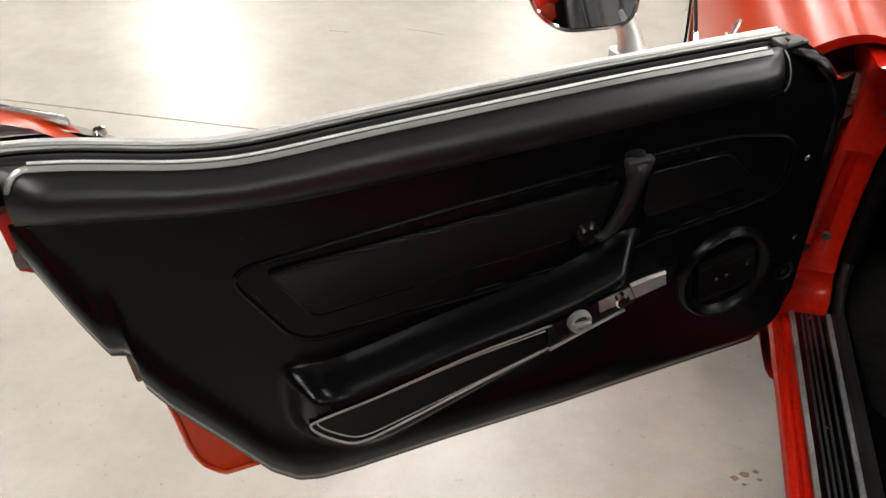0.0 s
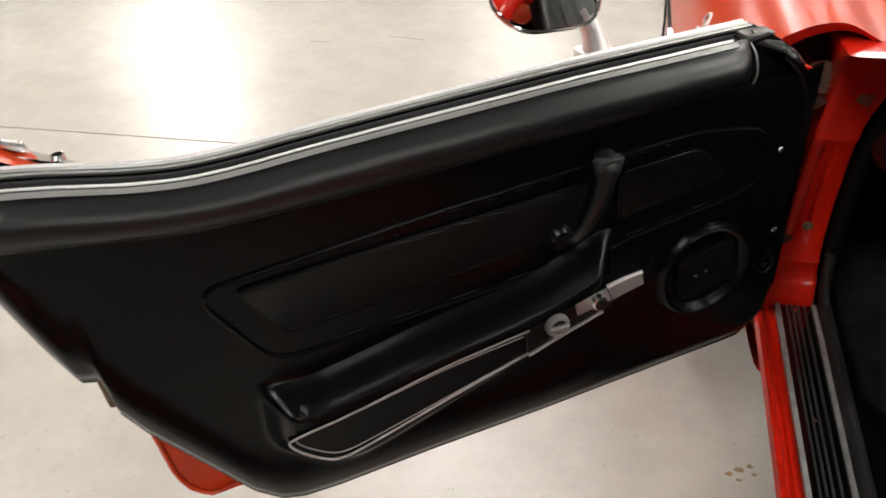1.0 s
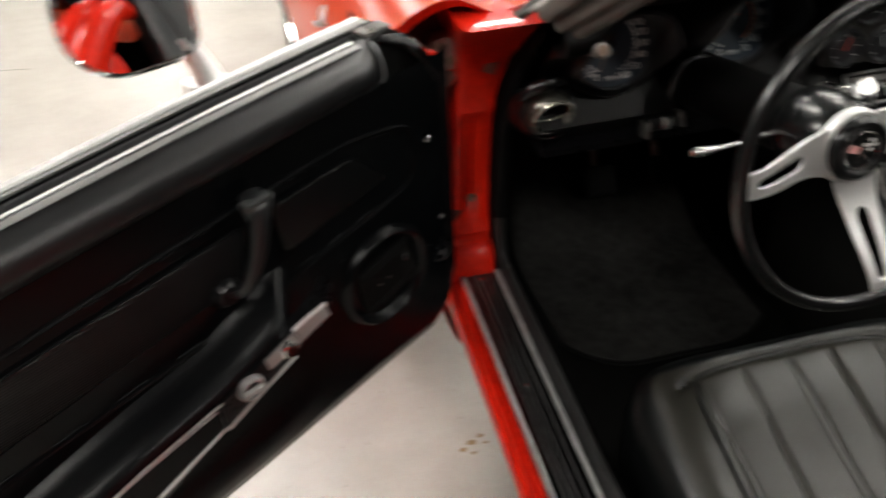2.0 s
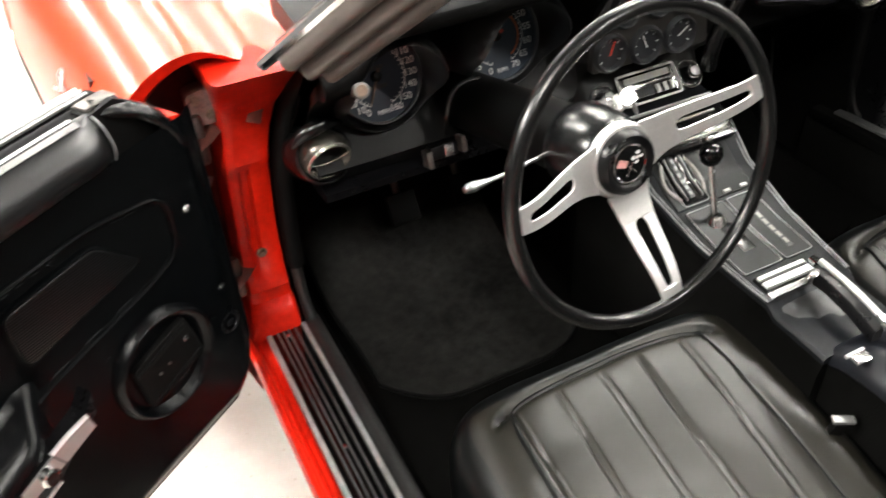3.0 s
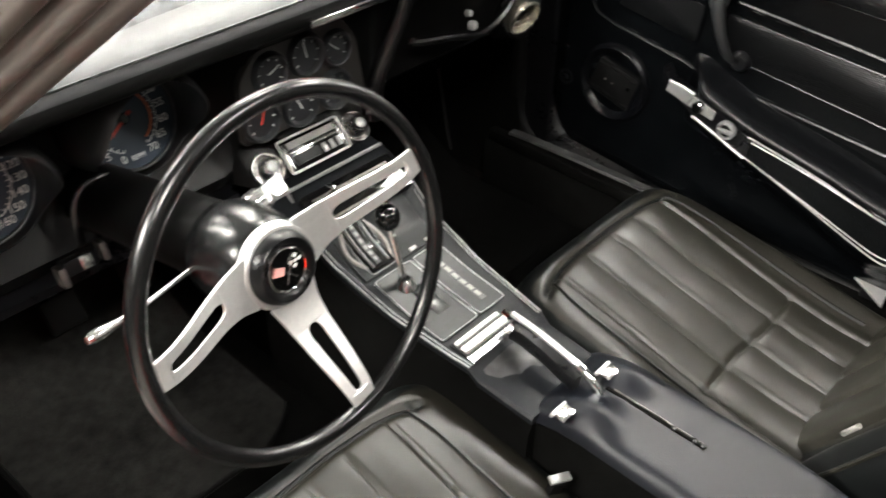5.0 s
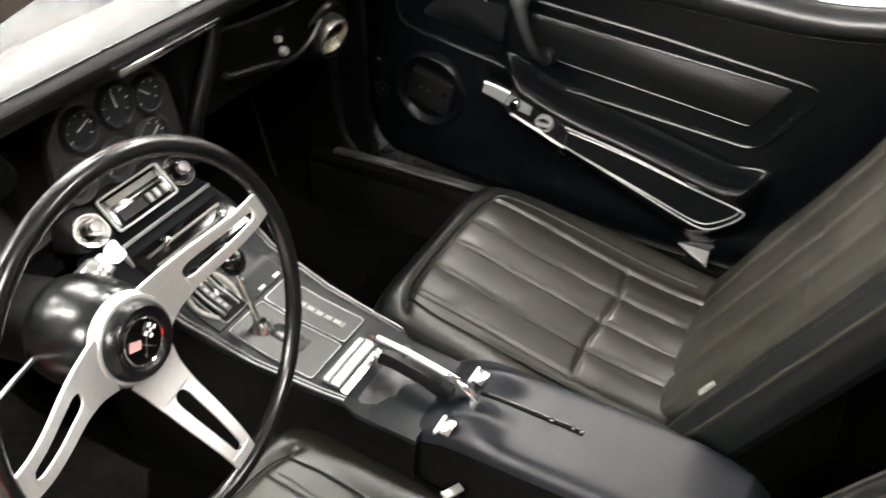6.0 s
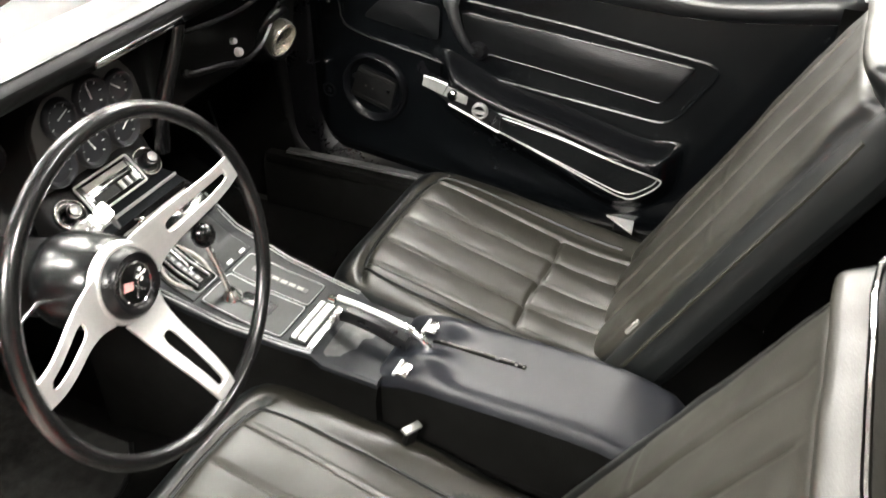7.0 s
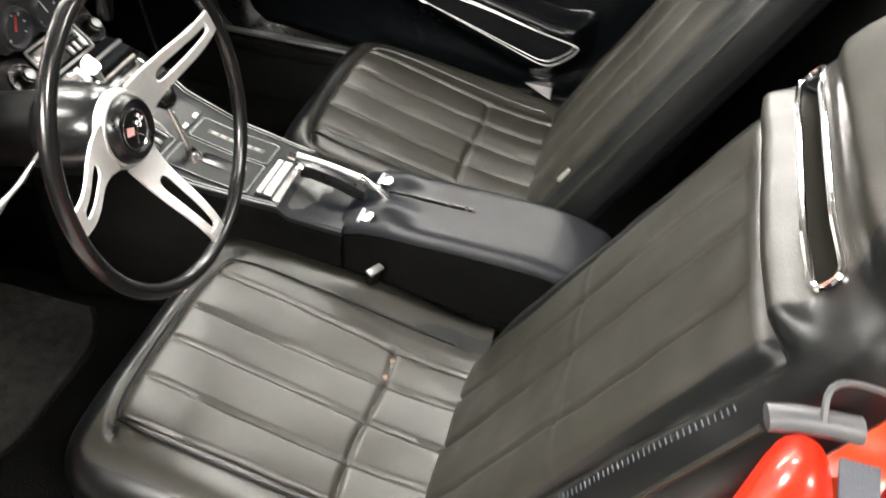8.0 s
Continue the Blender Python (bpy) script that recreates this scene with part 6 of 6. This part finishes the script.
secs = []
for y, w0, w1 in ((-0.05, -0.118, 0.112), (-0.07, -0.115, 0.110), (-0.12, -0.108, 0.104), (-0.165, -0.103, 0.100), (-0.20, -0.100, 0.096), (-0.24, -0.094, 0.091), (-0.31, -0.087, 0.085), (-0.375, -0.081, 0.079), (-0.43, -0.076, 0.075), (-0.445, -0.075, 0.074), (-0.53, -0.070, 0.075)):
    z = con_z(y) if y > -0.44 else 0.455 - (0.012 if y > -0.5 else 0.022)
    secs.append([(w0 - 0.012, y, 0.20), (w0 - 0.006, y, z - 0.03), (w0, y, z - 0.004), (w0 + 0.004, y, z), (w1 - 0.004, y, z), (w1, y, z - 0.004), (w1 + 0.006, y, z - 0.03), (w1 + 0.012, y, 0.20)])
part("console_side", loft([[s[0], s[1], (s[2][0] + 0.002, s[2][1], s[2][2] - 0.006), (s[5][0] - 0.002, s[5][1], s[5][2] - 0.006), s[6], s[7]] for s in secs]), CARPET, con, "black carpeted console sides")
part("console_top", loft([[(s[2][0], s[2][1], s[2][2] - 0.008)] + s[2:6] + [(s[5][0], s[5][1], s[5][2] - 0.008)] for s in secs]), CONSOLE, con, "dark grey vinyl console top")
for side in (0, 1):
    xs_ = [(-0.106, -0.14), (-0.098, -0.20), (-0.089, -0.30), (-0.079, -0.40), (-0.075, -0.43)] if side == 0 else [(0.100, -0.14), (0.092, -0.20), (0.084, -0.30), (0.075, -0.40), (0.072, -0.43)]
    part("edge_moulding", tube([(x, y, con_z(y) + 0.001) for x, y in xs_], 0.0013, 6), FRAME, con, "dull bright edge moulding")
    part("edge_moulding", tube([(x * 0.93, y, con_z(y) + 0.001) for x, y in xs_], 0.0008, 6), FRAME, con, "thin dull inner moulding")


def on_console(x0, x1, y0, y1, h0, h1, bevel=0.001):
    """A plate that follows the console's slope."""
    n = 6
    secs = []
    for k in range(n + 1):
        y = y0 + (y1 - y0) * k / n
        z = con_z(y)
        secs.append([(x0, y, z + h0), (x0, y, z + h1 - bevel), (x0 + bevel, y, z + h1), (x1 - bevel, y, z + h1), (x1, y, z + h1 - bevel), (x1, y, z + h0)])
    return loft(secs)


def frame_rect(x0, x1, y0, y1, r):
    pts = rounded([(x0, y0), (x1, y0), (x1, y1), (x0, y1)], 0.006, 3)
    n = len(pts)
    fine = [(pts[i][0] + (pts[(i + 1) % n][0] - pts[i][0]) * k / 4, pts[i][1] + (pts[(i + 1) % n][1] - pts[i][1]) * k / 4) for i in range(n) for k in range(4)]
    return part("plate_frame", tube([(x, y, con_z(y) + 0.0028) for x, y in fine], r * 1.15, 6, closed=True), FRAME, con, "dull metal plate frame")


part("shift_plate", on_console(-0.070, 0.000, -0.378, -0.248, -0.001, 0.0025), PLATE, con, "satin black shift well plate")
frame_rect(-0.070, 0.000, -0.378, -0.248, 0.0008)
part("tray_plate", on_console(0.005, 0.056, -0.378, -0.248, -0.001, 0.0025), PLATE, con, "dark satin side plate")
frame_rect(0.005, 0.056, -0.378, -0.248, 0.0008)
part("position_slot", on_console(0.0255, 0.0355, -0.362, -0.268, 0.0015, 0.0032, 0.0004), GUIDE, con, "pale position strip")
for k in range(6):
    y = -0.355 + 0.0142 * k
    part("position_mark", on_console(0.0272, 0.0338, y, y + 0.0095, 0.003, 0.0042, 0.0004), GREY_PLASTIC, con)
part("switch_plate", on_console(-0.078, 0.066, -0.240, -0.160, -0.001, 0.0025), PLATE, con, "dark satin switch plate")
quad = part("shift_quadrant", on_console(-0.060, -0.018, -0.236, -0.160, 0.002, 0.006), GLOSS, con, "black shift position quadrant")
for x0, x1 in ((-0.056, -0.0535), (-0.0275, -0.025)):
    part("quadrant_rail", on_console(x0, x1, -0.232, -0.166, 0.005, 0.010, 0.0008), FRAME, quad)
part("letter_strip", on_console(-0.0475, -0.0385, -0.230, -0.168, 0.005, 0.008, 0.0008), GUIDE, quad, "grey strip with position letters")
for k in range(6):
    part("letter_bar", on_console(-0.0455, -0.0405, -0.226 + 0.0098 * k, -0.221 + 0.0098 * k, 0.0075, 0.0088, 0.0003), FRAME, quad)
for sgn, x in ((-1, -0.061), (1, -0.020)):
    arc = [(x + sgn * 0.011 * math.sin(math.pi * k / 12), -0.228 + 0.056 * k / 12, con_z(-0.228 + 0.056 * k / 12) + 0.004) for k in range(13)]
    part("quadrant_arc", tube(arc, 0.0035, 8, flat=0.5), STEEL, quad, "worn metal quadrant arc")
frame_rect(-0.062, -0.016, -0.238, -0.158, 0.0007)
for x in (0.012, 0.044):
    part("corner_clip", on_console(x, x + 0.012, -0.238, -0.234, 0.002, 0.005, 0.0006), SATIN, con)
part("shift_boot", lathe([(0.016, 0.0), (0.012, 0.008), (0.007, 0.014)], 20, Matrix.Translation((-0.036, -0.276, con_z(-0.276)))), DULL_CHROME, con, "bright lever collar")
part("shift_gate", slab(rounded([(-0.040, -0.352), (-0.016, -0.352), (-0.016, -0.285), (-0.040, -0.285)], 0.010), 0.002, pose(0, 0.0, con_z(-0.318) + 0.002 - 0.0, 0, 0, 0) @ Matrix.Translation((0, -0.318, 0)) @ Matrix.Rotation(0.20, 4, "X") @ Matrix.Translation((0, 0.318, 0)), 0.0008), RIM, con, "dark satin shift gate tongue")
ash = part("ashtray", on_console(-0.066, 0.026, -0.418, -0.390, -0.001, 0.006, 0.002), PLASTIC, con, "dark ashtray lid with two bright bars")
for y0, y1 in ((-0.416, -0.405), (-0.400, -0.394)):
    part("lid_bar", on_console(-0.064, 0.020, y0, y1, 0.005, 0.0095, 0.002), BRUSHED, ash, "bright lid bar")
part("ashtray_lip", on_console(-0.068, 0.024, -0.431, -0.421, -0.001, 0.006, 0.002), DULL_CHROME, ash)
boot_rows = []
for j in range(19):
    y = -0.440 - 0.062 * j / 18
    row = []
    for i in range(25):
        x = -0.066 + 0.130 * i / 24
        crease = 0.0030 * noise.noise(Vector((x * 34, y * 46, 2.5))) + 0.0025 * noise.noise(Vector((x * 80, y * 90, 6.5)))
        row.append((x, y, 0.452 - 0.020 * j / 18 + crease - 0.012 * (abs(i - 12) / 12) ** 6))
    boot_rows.append(row)
part("brake_boot", loft(boot_rows, closed=False), LEATHER, con, "creased glossy black leather boot")
# gear lever
gl = thing("gear_lever", (-0.036, -0.276, CZ), "chrome gear lever with a round black knob", "gear lever")
part("lever", tube(catmull([(-0.037, -0.278, CZ - 0.005), (-0.036, -0.271, 0.49), (-0.035, -0.258, 0.53), (-0.035, -0.247, 0.562)], 4), [0.006 - 0.0015 * k / 12 for k in range(13)], 10), DULL_CHROME, gl, "bright lever rod")
part("knob", lathe([(0, 0.019), (0.009, 0.0165), (0.0155, 0.010), (0.0175, 0.0), (0.0155, -0.010), (0.009, -0.016), (0.005, -0.019)], 24, Matrix.Translation((-0.035, -0.244, 0.579))), GLOSS, gl, "round gloss black knob")
part("knob_button", lathe([(0, 0.006), (0.005, 0.005), (0.006, 0)], 14, frame_at((-0.035, -0.233, 0.595), (0, 0.6, 0.8), (1, 0, 0))), CHROME, gl)
part("knob_cap", oriented(box(-0.008, 0.008, -0.006, 0.006, 0, 0.008, 0.002), frame_at((-0.035, -0.234, 0.594), (0, 0.6, 0.8), (1, 0, 0))), DULL_CHROME, gl)
# hand brake
hb_ = thing("hand_brake", (0.02, -0.50, CZ - 0.01), "hand brake lever with a bright top and end", "hand brake")
part("grip", loft([[(0.000 + a, y, z + b) for a, b in ((-0.008, -0.022), (0.006, -0.022), (0.0080, -0.006), (0.004, 0.001), (-0.007, -0.001), (-0.010, -0.008))] for y, z in ((-0.436, 0.488), (-0.46, 0.488), (-0.50, 0.480), (-0.545, 0.464))]), PLASTIC, hb_, "black hand brake grip")
part("lever_top", tube(catmull([(0.008, -0.430, 0.494), (0.008, -0.470, 0.490), (0.008, -0.505, 0.484), (0.008, -0.538, 0.476)], 4), 0.0042, 10), BRUSHED, hb_, "bright lever top")
part("lever_end", tube(catmull([(0.008, -0.532, 0.478), (0.008, -0.550, 0.470), (0.008, -0.566, 0.458), (0.007, -0.576, 0.444)], 4), [0.0050 + 0.0024 * k / 12 for k in range(13)], 12), CHROME, hb_, "bright lever end")
part("button", lathe([(0, 0.012), (0.005, 0.011), (0.006, 0)], 14, frame_at((0.006, -0.428, 0.490), (0, 1, 0.1), (0, 0, 1))), CHROME, hb_)
part("bracket", oriented(box(-0.009, 0.009, -0.005, 0.005, -0.012, 0.004, 0.002), pose(-0.010, -0.440, 0.484, 12, 0, 10)), DULL_CHROME, hb_)
# armrest box between the seats
AX0, AX1, AZ = -0.060, 0.092, 0.452
arm = thing("armrest_box", (0.016, -0.7, 0.30), "dark grey padded armrest box between the seats", "armrest")
secs = []
for y, z, k in ((-0.488, 0.30, 0), (-0.486, 0.385, 0), (-0.500, 0.415, 0), (-0.525, 0.436, 1), (-0.56, 0.448, 1), (-0.60, AZ, 1), (-0.72, AZ, 1), (-0.80, AZ - 0.002, 1), (-0.84, AZ - 0.006, 1), (-0.875, AZ - 0.014, 1), (-0.91, AZ - 0.026, 1), (-0.935, AZ - 0.05, 1), (-0.94, 0.30, 1)):
    secs.append([(AX0 - 0.004, y, 0.20), (AX0, y, z - 0.018), (AX0 + 0.003, y, z - 0.006), (AX0 + 0.010, y, z), (-0.01, y, z + 0.001), (0.04, y, z + 0.001), (AX1 - 0.010, y, z), (AX1 - 0.003, y, z - 0.006), (AX1, y, z - 0.018), (AX1 + 0.004, y, 0.20)])
part("box_side", loft([[s[0], (s[1][0], s[1][1], s[1][2] - 0.004), (s[8][0], s[8][1], s[8][2] - 0.004), s[9]] for s in secs]), CARPET, arm, "black carpeted armrest sides")
LID_Z = [(-0.94, AZ - 0.07), (-0.935, AZ - 0.05), (-0.91, AZ - 0.026), (-0.875, AZ - 0.014), (-0.84, AZ - 0.006), (-0.80, AZ - 0.002), (-0.72, AZ), (-0.60, AZ), (-0.56, AZ - 0.003), (-0.525, AZ - 0.014), (-0.505, AZ - 0.030), (-0.492, AZ - 0.060), (-0.486, AZ - 0.085)]
lid_rows = []
for jj in range(91):
    y = -0.486 - 0.454 * (jj / 90) ** 1.15
    row = []
    for i in range(49):
        w = math.sin(math.pi / 2 * (i / 24 - 1)) * 0.6 + 0.4 * (i / 24 - 1)
        x = (AX0 + AX1) / 2 + (AX1 - AX0 + 0.003) / 2 * w
        z = interp(y, LID_Z) - 0.020 * abs(w) ** 10
        for bx in (-0.024, 0.054):
            z += 0.0150 * math.exp(-((x - bx) / 0.0215) ** 2 - ((y + 0.588) / 0.034) ** 2)
        row.append((x, y, z))
    lid_rows.append(row)
lid = part("armrest_lid", loft(lid_rows, closed=False), LID, arm, "smooth dark grey vinyl armrest lid with two raised bosses")
part("trim_stud", lathe([(0, 0.004), (0.0045, 0.003), (0.006, 0)], 14, frame_at((-0.0615, -0.497, 0.389), (-1, 0, 0.05), (0, 0, 1))), CHROME, arm, "small bright stud")
part("brake_slot", box(0.0180, 0.0225, -0.712, -0.575, AZ - 0.002, AZ + 0.0022, 0.0008), CARPET, arm, "dark hand brake slot")
part("slot_edge", box(0.0228, 0.0240, -0.712, -0.585, AZ, AZ + 0.0026, 0.0004), STEEL, arm, "thin worn metal slot edge")
for y in (-0.672, -0.700, -0.711):
    part("slot_clip", box(0.0170, 0.0240, y - 0.003, y + 0.003, AZ, AZ + 0.0030, 0.0008), PLASTIC, arm)
for x in (-0.055, 0.038):
    b = thing("belt_buckle", (x, -0.566, 0.455), "small bright seat belt buckle on the console", "buckle", "belt buckles")
    tilt = Matrix.Translation((x, -0.566, 0.4575)) @ Matrix.Rotation(0.16, 4, "X")
    part("buckle", oriented(box(-0.012, 0.012, -0.0075, 0.0075, 0.0, 0.004, 0.0012), tilt), DULL_CHROME, b)
    part("tongue", oriented(box(-0.015, 0.015, 0.008, 0.0125, -0.002, 0.003, 0.0012), tilt), SATIN, b)
part("side_screw", lathe([(0, 0.004), (0.005, 0.003), (0.007, 0)], 14, frame_at((AX0 - 0.004, -0.504, 0.396), (-1, 0, 0), (0, 0, 1))), CHROME, arm)
clip = thing("seat_belt_clip", (-0.086, -0.59, 0.37), "small bright seat belt clip beside the seat", "clip")
part("clip_body", oriented(box(-0.016, 0.014, -0.006, 0.006, 0, 0.005, 0.0015), pose(-0.086, -0.590, 0.384, 10, 8, -25)), SATIN, clip)
part("clip_strap", oriented(box(-0.010, 0.008, -0.005, 0.005, -0.03, 0.001, 0.001), pose(-0.090, -0.592, 0.384, 10, 10, -25)), RUBBER, clip)

# floor mats and pedals
def footwell_mat(flip, shift):
    """A carpet mat that lies on the floor and runs up the toe board, with a rounded bound edge."""
    run = [(-0.150, 0.0), (-0.06, 0.0), (0.06, 0.0), (0.15, 0.004), (0.20, 0.024), (0.28, 0.071), (0.36, 0.118), (0.415, 0.150), (0.423, 0.20), (0.432, 0.30)]
    run = [(p.x, p.y) for p in catmull([(y, z, 0) for y, z in run], 4)]
    secs = []
    for y, z in run:
        secs.append([])
        for k in range(25):
            u = k / 24
            x = -0.522 - 0.012 * smoothstep(-0.05, 0.3, y) + u * (0.372 + 0.012 * smoothstep(-0.05, 0.3, y))
            bow = 0.085 * max(0, 1 - u / 0.36) ** 2.4 + 0.050 * max(0, (u - 0.74) / 0.26) ** 2
            yy = y + bow * smoothstep(0.0, -0.15, y)
            hump = 0.0035 * noise.noise(Vector((x * 9, y * 7, z * 7)))
            secs[-1].append((flip * x + shift, yy - 0.006, 0.1965 + z + hump))
    bm = loft(secs, closed=False)
    r = bmesh.ops.extrude_face_region(bm, geom=list(bm.faces))
    bmesh.ops.translate(bm, verts=[v for v in r["geom"] if isinstance(v, bmesh.types.BMVert)], vec=(0, 0, -0.009))
    edge = [Vector(q) for q in secs[0]]
    left = [Vector(q[0]) for q in secs]
    return bm, left[::-1] + edge[1:]


for flip, shift, words in ((1, 0, "black carpet floor mat in the driver's footwell"), (-1, 0.02, "black carpet floor mat in the far footwell")):
    mat_mesh, mat_edge = footwell_mat(flip, shift)
    fmat = thing("floor_mat", (flip * -0.34 + shift, 0.0, 0.187), words, "floor mat")
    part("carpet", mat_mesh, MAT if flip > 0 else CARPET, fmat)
    if flip > 0:
        part("binding", tube(mat_edge, 0.0042, 8), RUBBER, fmat, "black bound edge")
for px, w in ((-0.33, 0.03), (-0.20, 0.022)):
    pd = thing("pedal", (px, 0.30, 0.30), "black rubber pedal on a steel arm", "pedal", "pedals")
    part("pad", oriented(box(-w, w, -0.03, 0.03, 0, 0.012, 0.004), frame_at((px, 0.24, 0.30), (0, -0.85, 0.5), (0, 0, 1))), RUBBER, pd)
    part("arm", tube([(px, 0.25, 0.30), (px, 0.31, 0.40), (px, 0.33, 0.60)], 0.008, 8), STEEL, pd)

# seat belt hardware at the rear door pillar
bk = thing("seat_belt", (-0.60, -1.07, 0.835), "grey seat belt with plastic guide on the red rear pillar", "seat belt")
part("guide", tube([(-0.585, -1.018, 0.856), (-0.582, -1.035, 0.858), (-0.580, -1.055, 0.858), (-0.578, -1.075, 0.857)], 0.010, 10, flat=0.7), GUIDE, bk, "grey plastic belt guide")
part("webbing", loft([[(x, y0, z), (x, y1, z), (x, y1, z - 0.003), (x, y0, z - 0.003)] for x, y0, y1, z in ((-0.565, -1.080, -1.106, 0.812), (-0.60, -1.080, -1.106, 0.802), (-0.64, -1.072, -1.104, 0.79), (-0.68, -1.066, -1.098, 0.73), (-0.70, -1.06, -1.092, 0.62))]), STRAP, bk)
part("loop", tube(catmull([(-0.585, -1.050, 0.862), (-0.565, -1.052, 0.874), (-0.552, -1.075, 0.870), (-0.545, -1.12, 0.855)], 4), 0.0025, 6), GUIDE, bk)
